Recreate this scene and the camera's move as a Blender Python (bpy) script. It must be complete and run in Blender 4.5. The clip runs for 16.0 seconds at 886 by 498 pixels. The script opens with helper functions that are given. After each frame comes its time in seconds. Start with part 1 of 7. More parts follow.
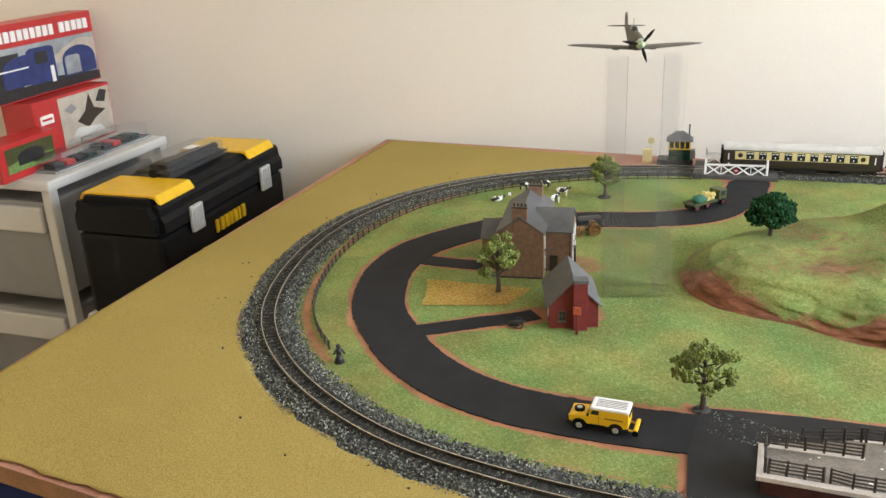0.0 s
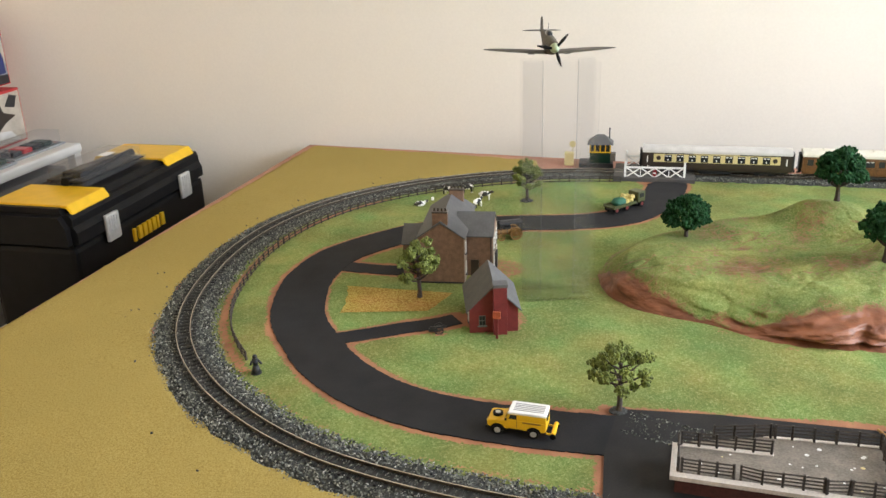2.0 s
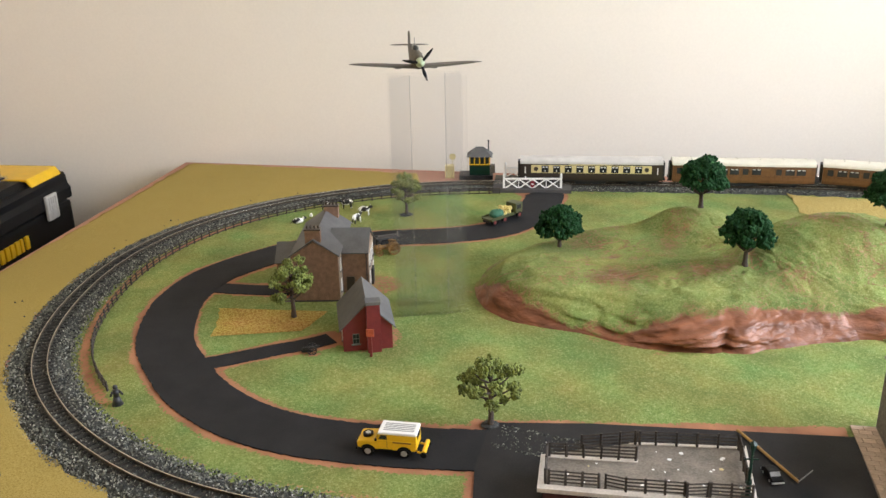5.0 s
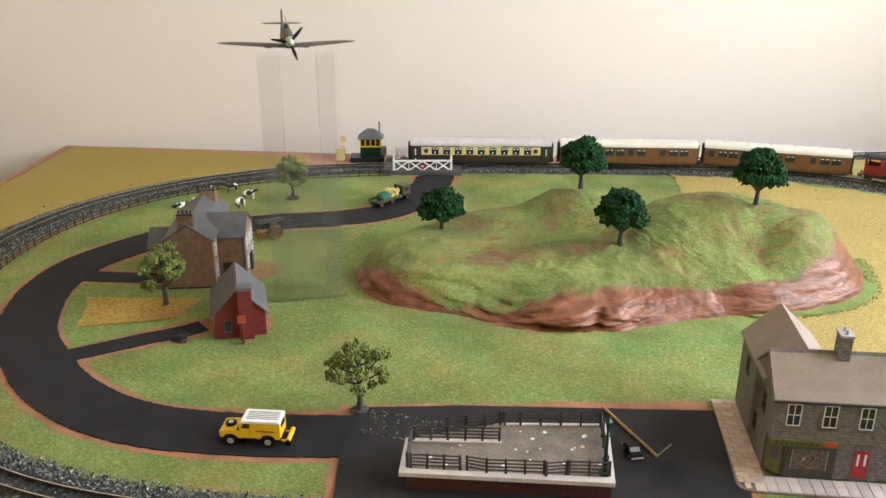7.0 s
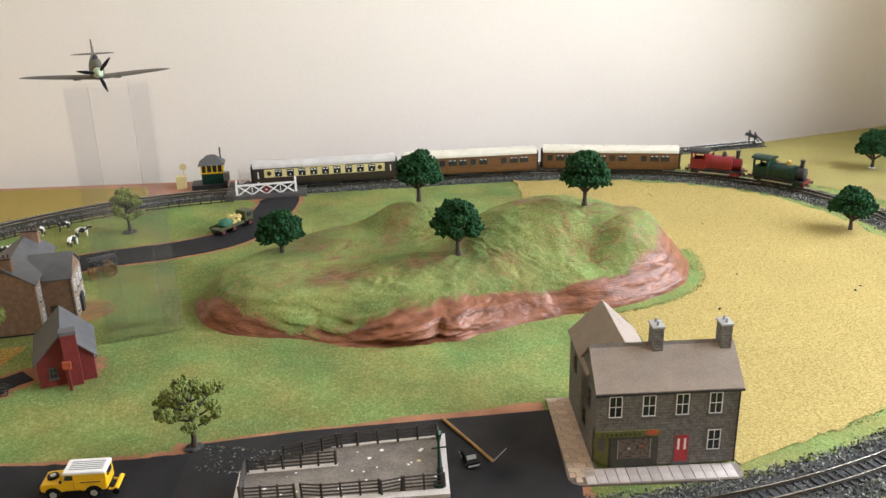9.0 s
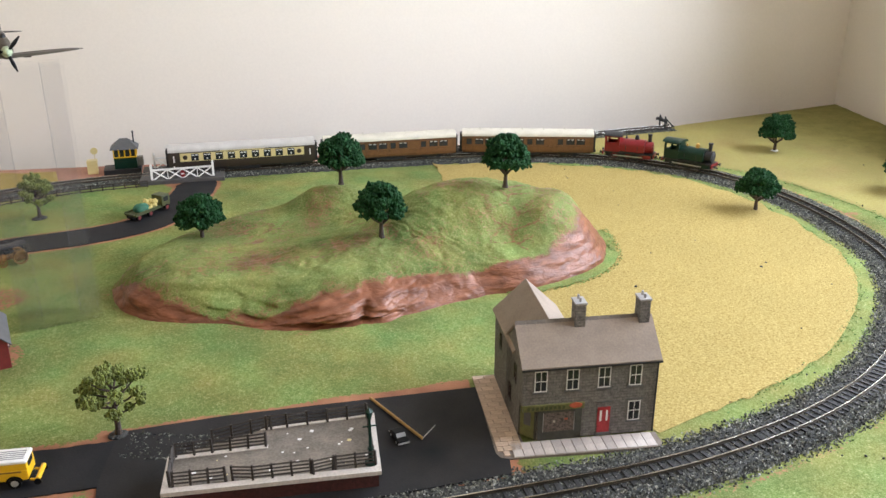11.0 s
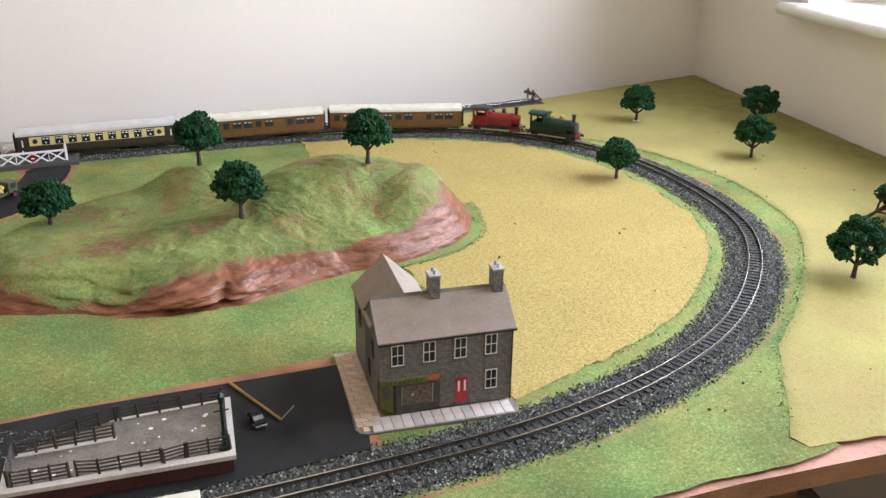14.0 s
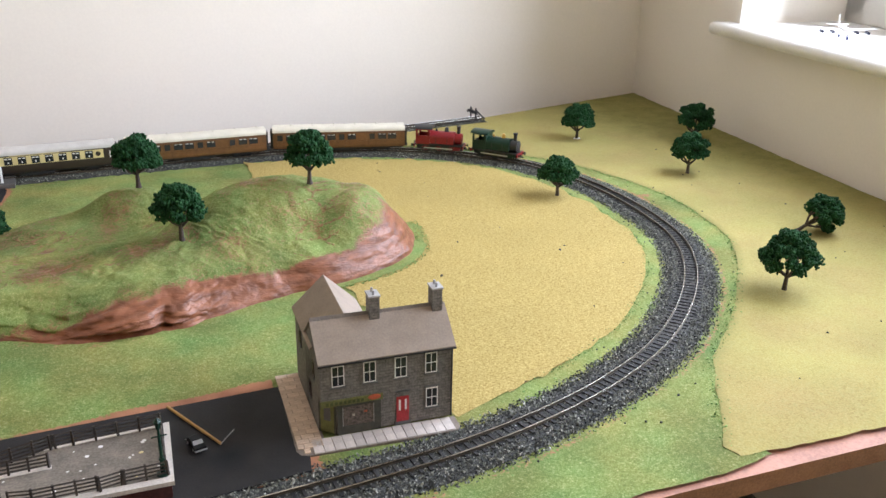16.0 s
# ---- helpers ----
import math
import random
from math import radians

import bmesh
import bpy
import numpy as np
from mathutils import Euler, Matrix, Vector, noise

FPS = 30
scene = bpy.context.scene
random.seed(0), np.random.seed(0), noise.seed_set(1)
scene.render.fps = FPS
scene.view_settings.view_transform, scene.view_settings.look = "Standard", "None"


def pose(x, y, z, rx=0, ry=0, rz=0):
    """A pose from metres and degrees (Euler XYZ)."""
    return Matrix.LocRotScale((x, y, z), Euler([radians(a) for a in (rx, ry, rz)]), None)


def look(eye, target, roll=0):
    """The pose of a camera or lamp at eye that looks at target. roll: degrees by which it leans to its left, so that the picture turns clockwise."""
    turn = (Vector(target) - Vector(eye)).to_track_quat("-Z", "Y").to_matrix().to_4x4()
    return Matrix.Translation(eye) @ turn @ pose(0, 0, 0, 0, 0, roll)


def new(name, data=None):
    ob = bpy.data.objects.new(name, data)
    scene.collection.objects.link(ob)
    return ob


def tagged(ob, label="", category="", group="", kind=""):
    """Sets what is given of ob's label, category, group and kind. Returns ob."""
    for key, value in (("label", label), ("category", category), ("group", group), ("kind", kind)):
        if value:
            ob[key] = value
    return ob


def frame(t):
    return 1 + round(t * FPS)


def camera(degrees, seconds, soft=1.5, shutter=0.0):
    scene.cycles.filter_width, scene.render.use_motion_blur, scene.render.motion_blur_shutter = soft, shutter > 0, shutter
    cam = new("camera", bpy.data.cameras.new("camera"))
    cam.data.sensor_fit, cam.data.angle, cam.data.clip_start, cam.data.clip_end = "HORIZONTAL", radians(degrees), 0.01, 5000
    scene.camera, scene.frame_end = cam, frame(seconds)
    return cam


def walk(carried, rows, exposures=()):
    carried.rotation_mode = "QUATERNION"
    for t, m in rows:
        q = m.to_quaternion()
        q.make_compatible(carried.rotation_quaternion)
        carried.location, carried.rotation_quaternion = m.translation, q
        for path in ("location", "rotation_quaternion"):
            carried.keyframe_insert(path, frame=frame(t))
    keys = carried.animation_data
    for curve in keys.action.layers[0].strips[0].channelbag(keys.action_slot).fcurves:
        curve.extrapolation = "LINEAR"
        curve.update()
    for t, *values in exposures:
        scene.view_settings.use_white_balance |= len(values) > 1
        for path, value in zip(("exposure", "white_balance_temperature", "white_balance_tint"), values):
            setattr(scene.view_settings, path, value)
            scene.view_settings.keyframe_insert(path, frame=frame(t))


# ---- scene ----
cam = camera(53.8, 16.0)
METRES, EYE, TILT, LEAN, TURN = 0.22, 0.44, -20.0, 0.0, 0.0
PATH = [
    (0, (-0.034, -0.786, 0.473), (-0.548, 1.008, -0.246), -2.5),
    (0.5, (-0.03, -0.781, 0.473), (-0.494, 1.03, -0.236), -2.7),
    (1, (-0.027, -0.778, 0.474), (-0.444, 1.04, -0.249), -1.6),
    (1.5, (-0.025, -0.776, 0.472), (-0.425, 1.05, -0.24), -1.7),
    (2, (-0.018, -0.774, 0.471), (-0.386, 1.057, -0.244), -1.8),
    (2.5, (-0.011, -0.771, 0.472), (-0.336, 1.068, -0.245), -1.7),
    (3, (-0.005, -0.767, 0.471), (-0.295, 1.081, -0.237), -1.3),
    (3.2, (-0.004, -0.769, 0.474), (-0.286, 1.085, -0.222), -1.2),
    (5.5, (0.025, -0.755, 0.47), (-0.079, 1.117, -0.227), -1.1),
    (6, (0.038, -0.754, 0.469), (-0.029, 1.116, -0.236), -0.9),
    (6.5, (0.05, -0.748, 0.467), (0.04, 1.117, -0.255), -0.3),
    (7, (0.065, -0.745, 0.466), (0.108, 1.116, -0.267), 0.1),
    (7.5, (0.084, -0.739, 0.468), (0.179, 1.118, -0.27), -0.5),
    (8, (0.095, -0.742, 0.47), (0.238, 1.119, -0.249), -1.0),
    (8.5, (0.105, -0.746, 0.471), (0.315, 1.115, -0.23), -1.2),
    (9, (0.118, -0.748, 0.47), (0.435, 1.096, -0.237), -1.5),
    (9.2, (0.115, -0.748, 0.471), (0.474, 1.086, -0.243), -1.3),
    (11.3, (0.105, -0.756, 0.468), (0.634, 1.02, -0.283), -0.0),
    (11.5, (0.107, -0.756, 0.466), (0.658, 1.011, -0.292), -0.0),
    (12, (0.109, -0.759, 0.467), (0.696, 0.998, -0.286), 0.3),
    (12.5, (0.117, -0.761, 0.467), (0.758, 0.971, -0.302), 0.8),
    (13, (0.127, -0.763, 0.465), (0.809, 0.948, -0.316), 0.7),
    (13.5, (0.133, -0.764, 0.466), (0.841, 0.934, -0.317), 0.8),
    (14, (0.14, -0.764, 0.465), (0.87, 0.924, -0.32), 0.7),
    (14.5, (0.141, -0.767, 0.465), (0.896, 0.914, -0.313), 0.6),
    (15, (0.142, -0.769, 0.468), (0.922, 0.902, -0.306), 0.6),
    (15.5, (0.144, -0.774, 0.467), (0.952, 0.887, -0.301), 0.7),
    (16, (0.148, -0.775, 0.471), (0.985, 0.88, -0.277), 1.1),
]
walk(cam, [(t, look(eye, target, roll)) for t, eye, target, roll in PATH],
     exposures=[(0, -0.37, 6760, 12), (3, -0.41, 6820, 14), (5.5, -0.50, 6880, 15), (9, -0.58, 6740, 15), (12, -0.61, 6480, 17), (16, -0.66, 6380, 18)])

# ---- world, window light ----
world = bpy.data.worlds.new("world")
scene.world = world
world.use_nodes = True
wt = world.node_tree
sky = wt.nodes.new("ShaderNodeTexSky")
sky.sky_type, sky.sun_disc, sky.sun_elevation, sky.sun_rotation = "NISHITA", False, radians(38), radians(75)
wt.links.new(sky.outputs[0], wt.nodes["Background"].inputs[0])
wt.nodes["Background"].inputs[1].default_value = 0.12


def window_lamp(name, m, w, h, watts, colour):
    lamp = bpy.data.lights.new(name, "AREA")
    lamp.shape, lamp.size, lamp.size_y, lamp.energy, lamp.color = "RECTANGLE", w, h, watts, colour
    lamp.spread = radians(150)
    ob = new(name, lamp)
    ob.matrix_world = m
    return ob


WALL_Y = 1.065
CORNER = Vector((1.635, WALL_Y, 0))
WALL_DIR = Vector((-0.178, -1, 0)).normalized()   # along the window wall, towards the camera
WALL_IN = Vector((-WALL_DIR.y, WALL_DIR.x, 0))    # into the room
if WALL_IN.x > 0:
    WALL_IN = -WALL_IN
FLOOR, CEIL = -0.76, 1.62
SILL = 0.232
WIN_A, WIN_B, WIN_TOP = 0.43, 1.92, 1.35          # window, metres from the corner; its head
mid = CORNER + WALL_DIR * (WIN_A + WIN_B) / 2 - WALL_IN * 0.245 + Vector((0, 0, (SILL + WIN_TOP) / 2))
window_lamp("window_daylight", look(mid, mid + Vector((-1.0, -0.16, -0.24))), 1.46, 1.08, 75.0, (0.825, 0.952, 1.115))

# ---- materials ----


def mat(name, base, rough=0.6, metal=0.0, dark=0.7, light=1.2, scale=60.0, fine=900.0, bump=0.15, depth=0.0006, spec=0.5):
    """A surface with coarse and fine variation and fine relief, in metres."""
    m = bpy.data.materials.new(name)
    m.use_nodes = True
    nt = m.node_tree
    n, l = nt.nodes, nt.links
    b = n["Principled BSDF"]
    b.inputs["Roughness"].default_value, b.inputs["Metallic"].default_value = rough, metal
    b.inputs["Specular IOR Level"].default_value = spec
    co = n.new("ShaderNodeTexCoord")
    a, f = n.new("ShaderNodeTexNoise"), n.new("ShaderNodeTexNoise")
    for t, s in ((a, scale), (f, fine)):
        t.inputs["Scale"].default_value, t.inputs["Detail"].default_value = s, 3.0
        l.new(co.outputs["Object"], t.inputs["Vector"])
    mix = n.new("ShaderNodeMath")
    mix.operation = "ADD"
    l.new(a.outputs["Fac"], mix.inputs[0])
    l.new(f.outputs["Fac"], mix.inputs[1])
    ramp = n.new("ShaderNodeValToRGB")
    ramp.color_ramp.elements[0].position, ramp.color_ramp.elements[1].position = 0.36, 0.64
    ramp.color_ramp.elements[0].color = (*[c * dark for c in base], 1)
    ramp.color_ramp.elements[1].color = (*[min(1, c * light) for c in base], 1)
    half = n.new("ShaderNodeMath")
    half.operation = "MULTIPLY"
    half.inputs[1].default_value = 0.5
    l.new(mix.outputs[0], half.inputs[0])
    l.new(half.outputs[0], ramp.inputs[0])
    l.new(ramp.outputs[0], b.inputs["Base Color"])
    if bump:
        bp = n.new("ShaderNodeBump")
        bp.inputs["Strength"].default_value, bp.inputs["Distance"].default_value = bump, depth
        l.new(f.outputs["Fac"], bp.inputs["Height"])
        l.new(bp.outputs[0], b.inputs["Normal"])
    return m


def per_piece(m, spread=0.35):
    """Let pieces of one material differ a little in brightness, object by object."""
    nt = m.node_tree
    b = nt.nodes["Principled BSDF"]
    src = b.inputs["Base Color"].links[0].from_socket
    info, hsv, rng = nt.nodes.new("ShaderNodeObjectInfo"), nt.nodes.new("ShaderNodeHueSaturation"), nt.nodes.new("ShaderNodeMapRange")
    rng.inputs["To Min"].default_value, rng.inputs["To Max"].default_value = 1 - spread, 1 + spread
    nt.links.new(info.outputs["Random"], rng.inputs["Value"])
    nt.links.new(rng.outputs[0], hsv.inputs["Value"])
    nt.links.new(src, hsv.inputs["Color"])
    nt.links.new(hsv.outputs[0], b.inputs["Base Color"])
    return m


def per_island(m, spread=0.35):
    nt = m.node_tree
    b = nt.nodes["Principled BSDF"]
    src = b.inputs["Base Color"].links[0].from_socket
    info, hsv, rng = nt.nodes.new("ShaderNodeNewGeometry"), nt.nodes.new("ShaderNodeHueSaturation"), nt.nodes.new("ShaderNodeMapRange")
    rng.inputs["To Min"].default_value, rng.inputs["To Max"].default_value = 1 - spread, 1 + spread
    nt.links.new(info.outputs["Random Per Island"], rng.inputs["Value"])
    nt.links.new(rng.outputs[0], hsv.inputs["Value"])
    nt.links.new(src, hsv.inputs["Color"])
    nt.links.new(hsv.outputs[0], b.inputs["Base Color"])
    return m


def scatter_mat(name, stops, scale, fine, rough=0.9, bump=0.5, depth=0.001, bare=None, bare_rough=0.7, mottle=5.0, mottle_amt=0.35, tint=0.0, blend=(0.44, 0.60), streaks=46, bare_spec=0.26, bed_relief=0.0):
    """Flock or scatter: fine grains of several colours; where the sheet's 'bare' attribute says so, the bare colours
    show: painted board, rock, or the pale mat's olive.
    """
    m = bpy.data.materials.new(name)
    m.use_nodes = True
    nt = m.node_tree
    n, l = nt.nodes, nt.links
    b = n["Principled BSDF"]
    b.inputs["Roughness"].default_value = rough
    b.inputs["Specular IOR Level"].default_value = 0.15
    co = n.new("ShaderNodeTexCoord")

    def noise_tex(s, d=3.0):
        t = n.new("ShaderNodeTexNoise")
        t.inputs["Scale"].default_value, t.inputs["Detail"].default_value = s, d
        l.new(co.outputs["Object"], t.inputs["Vector"])
        return t
    f, c, big = noise_tex(fine, 2.0), noise_tex(scale, 4.0), noise_tex(mottle, 3.0)

    def math_node(op, a, bb):
        q = n.new("ShaderNodeMath")
        q.operation = op
        for i, v in enumerate((a, bb)):
            if isinstance(v, (int, float)):
                q.inputs[i].default_value = v
            else:
                l.new(v, q.inputs[i])
        return q.outputs[0]
    v = math_node("ADD", math_node("MULTIPLY", f.outputs["Fac"], 0.55), math_node("MULTIPLY", c.outputs["Fac"], 0.45))
    ramp = n.new("ShaderNodeValToRGB")
    e = ramp.color_ramp.elements
    while len(e) < len(stops):
        e.new(0.5)
    for el, (p, col) in zip(e, stops):
        el.position, el.color = p, (*col, 1)
    l.new(v, ramp.inputs[0])
    hsv = n.new("ShaderNodeHueSaturation")
    rng = n.new("ShaderNodeMapRange")
    rng.inputs["From Min"].default_value, rng.inputs["From Max"].default_value = 0.3, 0.7
    rng.inputs["To Min"].default_value, rng.inputs["To Max"].default_value = 1 - mottle_amt, 1 + mottle_amt
    l.new(big.outputs["Fac"], rng.inputs["Value"])
    l.new(rng.outputs[0], hsv.inputs["Value"])
    l.new(ramp.outputs[0], hsv.inputs["Color"])
    tone = noise_tex(mottle * 1.7, 2.0)
    hr = n.new("ShaderNodeMapRange")
    hr.inputs["From Min"].default_value, hr.inputs["From Max"].default_value = 0.3, 0.7
    hr.inputs["To Min"].default_value, hr.inputs["To Max"].default_value = 0.5 - tint, 0.5 + tint
    l.new(tone.outputs["Color"], hr.inputs["Value"])
    l.new(hr.outputs[0], hsv.inputs["Hue"])
    out = hsv.outputs[0]
    if bare:
        at = n.new("ShaderNodeAttribute")
        at.attribute_name = "bare"
        edge = math_node("ADD", at.outputs["Fac"], math_node("MULTIPLY", math_node("SUBTRACT", c.outputs["Fac"], 0.5), 1.1))
        st = n.new("ShaderNodeMapRange")
        st.inputs["From Min"].default_value, st.inputs["From Max"].default_value = blend
        l.new(edge, st.inputs["Value"])
        mx = n.new("ShaderNodeMix")
        mx.data_type = "RGBA"
        l.new(st.outputs[0], mx.inputs["Factor"])
        l.new(out, mx.inputs["A"])
        r2 = n.new("ShaderNodeValToRGB")
        r2.color_ramp.elements[0].position, r2.color_ramp.elements[1].position = 0.35, 0.68
        r2.color_ramp.elements[0].color, r2.color_ramp.elements[1].color = (*bare[0], 1), (*bare[1], 1)
        streak = noise_tex(streaks, 6.0)
        strata = n.new("ShaderNodeMapping")
        strata.inputs["Scale"].default_value = (0.55, 0.55, 1.5)
        l.new(co.outputs["Object"], strata.inputs["Vector"])
        l.new(strata.outputs[0], streak.inputs["Vector"])
        streak.inputs["Distortion"].default_value = 0.6
        l.new(streak.outputs["Fac"], r2.inputs[0])
        l.new(r2.outputs[0], mx.inputs["B"])
        out = mx.outputs["Result"]
        rr = n.new("ShaderNodeMapRange")
        rr.inputs["To Min"].default_value, rr.inputs["To Max"].default_value = rough, bare_rough
        l.new(st.outputs[0], rr.inputs["Value"])
        l.new(rr.outputs[0], b.inputs["Roughness"])
        sp = n.new("ShaderNodeMapRange")
        sp.inputs["To Min"].default_value, sp.inputs["To Max"].default_value = 0.15, bare_spec
        l.new(st.outputs[0], sp.inputs["Value"])
        l.new(sp.outputs[0], b.inputs["Specular IOR Level"])
    l.new(out, b.inputs["Base Color"])
    bp = n.new("ShaderNodeBump")
    bp.inputs["Strength"].default_value, bp.inputs["Distance"].default_value = bump, depth
    l.new(v, bp.inputs["Height"])
    if bare:
        # creases like crumpled paper: facets that meet in sharp folds, at two sizes
        warp = noise_tex(streaks * 0.5, 3.0)
        flat_map = n.new("ShaderNodeMapping")
        flat_map.inputs["Scale"].default_value = (0.55, 0.55, 1.7)
        l.new(co.outputs["Object"], flat_map.inputs["Vector"])
        bent = n.new("ShaderNodeVectorMath")
        bent.operation = "MULTIPLY_ADD"
        l.new(warp.outputs["Color"], bent.inputs[0])
        bent.inputs[1].default_value = (0.014, 0.014, 0.014)
        l.new(flat_map.outputs[0], bent.inputs[2])
        folds = []
        for size, share in ((1.0, 2.6), (2.7, 0.8)):
            vo = n.new("ShaderNodeTexVoronoi")
            vo.feature = "DISTANCE_TO_EDGE"
            vo.inputs["Scale"].default_value = streaks * size
            l.new(bent.outputs[0], vo.inputs["Vector"])
            folds.append(math_node("MULTIPLY", vo.outputs["Distance"], share))
        crease = math_node("MULTIPLY", math_node("MULTIPLY", math_node("ADD", folds[0], folds[1]), st.outputs[0]), bed_relief)
        l.new(math_node("ADD", v, crease), bp.inputs["Height"])
        bs = n.new("ShaderNodeMapRange")
        bs.inputs["To Min"].default_value, bs.inputs["To Max"].default_value = bump, bump * 0.7
        l.new(st.outputs[0], bs.inputs["Value"])
        l.new(bs.outputs[0], bp.inputs["Strength"])
    l.new(bp.outputs[0], b.inputs["Normal"])
    return m


BROWN = ((0.26, 0.108, 0.058), (0.42, 0.188, 0.10))
M_GRASS = scatter_mat("grass_scatter", [(0.34, (0.118, 0.149, 0.040)), (0.46, (0.165, 0.204, 0.056)), (0.56, (0.212, 0.252, 0.080)), (0.68, (0.38, 0.376, 0.175))], 330, 760, bump=0.6, depth=0.0012, bare=BROWN, mottle=9.0, mottle_amt=0.26, tint=0.052)
M_STRAW = scatter_mat("straw_mat", [(0.36, (0.245, 0.172, 0.050)), (0.49, (0.352, 0.262, 0.085)), (0.62, (0.485, 0.38, 0.145))], 330, 640, depth=0.0007, mottle=5.0, mottle_amt=0.06)
M_STRAW_O = scatter_mat("mustard_mat", [(0.34, (0.252, 0.178, 0.046)), (0.49, (0.335, 0.245, 0.070)), (0.63, (0.42, 0.318, 0.102))], 480, 900, depth=0.0007, mottle=5.0, mottle_amt=0.06)
M_CROP = scatter_mat("ochre_crop", [(0.36, (0.235, 0.135, 0.028)), (0.49, (0.345, 0.215, 0.050)), (0.61, (0.46, 0.33, 0.10))], 300, 600, depth=0.0010, mottle=14.0, mottle_amt=0.16, tint=0.02)
# bare here is an olive tone: greener scatter mixed with painted-in sill shade
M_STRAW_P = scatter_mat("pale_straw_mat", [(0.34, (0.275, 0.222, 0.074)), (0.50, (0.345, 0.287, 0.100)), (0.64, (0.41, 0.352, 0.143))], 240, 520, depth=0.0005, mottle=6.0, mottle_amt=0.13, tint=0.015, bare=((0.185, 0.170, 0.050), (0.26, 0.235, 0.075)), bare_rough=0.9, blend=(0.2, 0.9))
M_HILL = scatter_mat("hill_scatter", [(0.34, (0.112, 0.140, 0.038)), (0.46, (0.163, 0.200, 0.057)), (0.56, (0.212, 0.250, 0.082)), (0.68, (0.36, 0.365, 0.175))], 260, 700, bare=((0.140, 0.048, 0.022), (0.290, 0.110, 0.055)), bare_rough=0.42, bare_spec=0.36, bed_relief=1.8, bump=0.55, mottle=13.0, mottle_amt=0.28, tint=0.040, blend=(0.30, 0.66), streaks=70)
M_BOARD = mat("painted_board", (0.42, 0.20, 0.135), 0.7, dark=0.75, light=1.2, scale=12, fine=300)
M_MDF = mat("board_edge", (0.30, 0.155, 0.072), 0.75, dark=0.7, scale=30, fine=500)
M_ROAD = mat("road_card", (0.015, 0.015, 0.0165), 0.75, dark=0.7, light=1.5, scale=25, fine=700, bump=0.35, spec=0.22)
M_YARD = mat("yard_card", (0.0165, 0.0155, 0.0155), 0.72, dark=0.7, light=1.5, scale=25, fine=700, bump=0.3, spec=0.25)
# a round dark patch with soft edges on the yard
_n, _l = M_YARD.node_tree.nodes, M_YARD.node_tree.links
_co, _mp, _gr, _mx = _n.new("ShaderNodeTexCoord"), _n.new("ShaderNodeMapping"), _n.new("ShaderNodeTexGradient"), _n.new("ShaderNodeMix")
_mp.vector_type = "TEXTURE"
_mp.inputs["Location"].default_value, _mp.inputs["Scale"].default_value = (0.277, -0.106, 0.003), (0.025, 0.025, 0.025)
_gr.gradient_type, _mx.data_type = "SPHERICAL", "RGBA"
_src = _n["Principled BSDF"].inputs["Base Color"].links[0].from_socket
_l.new(_co.outputs["Object"], _mp.inputs["Vector"])
_l.new(_mp.outputs[0], _gr.inputs[0])
_l.new(_gr.outputs["Fac"], _mx.inputs["Factor"])
_l.new(_src, _mx.inputs["A"])
_mx.inputs["B"].default_value = (0.002, 0.003, 0.006, 1)
_l.new(_mx.outputs["Result"], _n["Principled BSDF"].inputs["Base Color"])
M_DECK = mat("crossing_grey", (0.075, 0.07, 0.066), 0.75, dark=0.75, light=1.3, scale=90, fine=600, bump=0.3)
M_BALLAST = mat("ballast_stone", (0.08, 0.085, 0.092), 0.65, scale=300, fine=1500)
_n, _l = M_BALLAST.node_tree.nodes, M_BALLAST.node_tree.links
_g, _r = _n.new("ShaderNodeNewGeometry"), _n.new("ShaderNodeValToRGB")
_r.color_ramp.interpolation = "CONSTANT"
for _p, _c in ((0.15, (0.066, 0.070, 0.058)), (0.40, (0.135, 0.142, 0.118)), (0.68, (0.235, 0.240, 0.202)), (0.91, (0.40, 0.40, 0.34))):
    _e = _r.color_ramp.elements.new(_p)
    _e.color = (*_c, 1)
_r.color_ramp.elements[0].color = (0.014, 0.016, 0.019, 1)
_r.color_ramp.elements[-1].position, _r.color_ramp.elements[-1].color = 0.985, (0.45, 0.45, 0.43, 1)
_l.new(_g.outputs["Random Per Island"], _r.inputs[0])
_l.new(_r.outputs[0], _n["Principled BSDF"].inputs["Base Color"])
M_BED = mat("ballast_bed", (0.042, 0.043, 0.040), 0.9, dark=0.4, light=1.8, scale=250, fine=900, bump=0.8, depth=0.002)
M_SLEEPER = per_piece(mat("sleeper_plastic", (0.015, 0.013, 0.012), 0.6, scale=200), 0.3)
M_RAILSIDE = mat("dark_rail_web", (0.085, 0.070, 0.052), 0.5, metal=0.6, dark=0.7, light=1.3, scale=200, bump=0.05)
M_RAIL = mat("rail_steel", (0.64, 0.61, 0.55), 0.27, metal=1.0, dark=0.75, light=1.15, scale=120, fine=900, bump=0.05)
M_WALL = mat("wall_paint", (0.825, 0.765, 0.680), 0.65, dark=0.97, light=1.02, scale=3, fine=220, bump=0.06, depth=0.0008)
M_CEIL = mat("ceiling_paint", (0.90, 0.86, 0.79), 0.7, dark=0.97, light=1.02, scale=3, fine=220, bump=0.05)
# for the walls out of view: colour chosen to bounce warm light into the room
M_FARWALL = mat("warm_bounce_paint", (0.95, 0.76, 0.51), 0.7, dark=0.95, light=1.03, scale=3, fine=220, bump=0.06)
M_WHITE = mat("white_gloss", (0.80, 0.78, 0.74), 0.3, dark=0.96, light=1.02, scale=10, fine=300, bump=0.02)
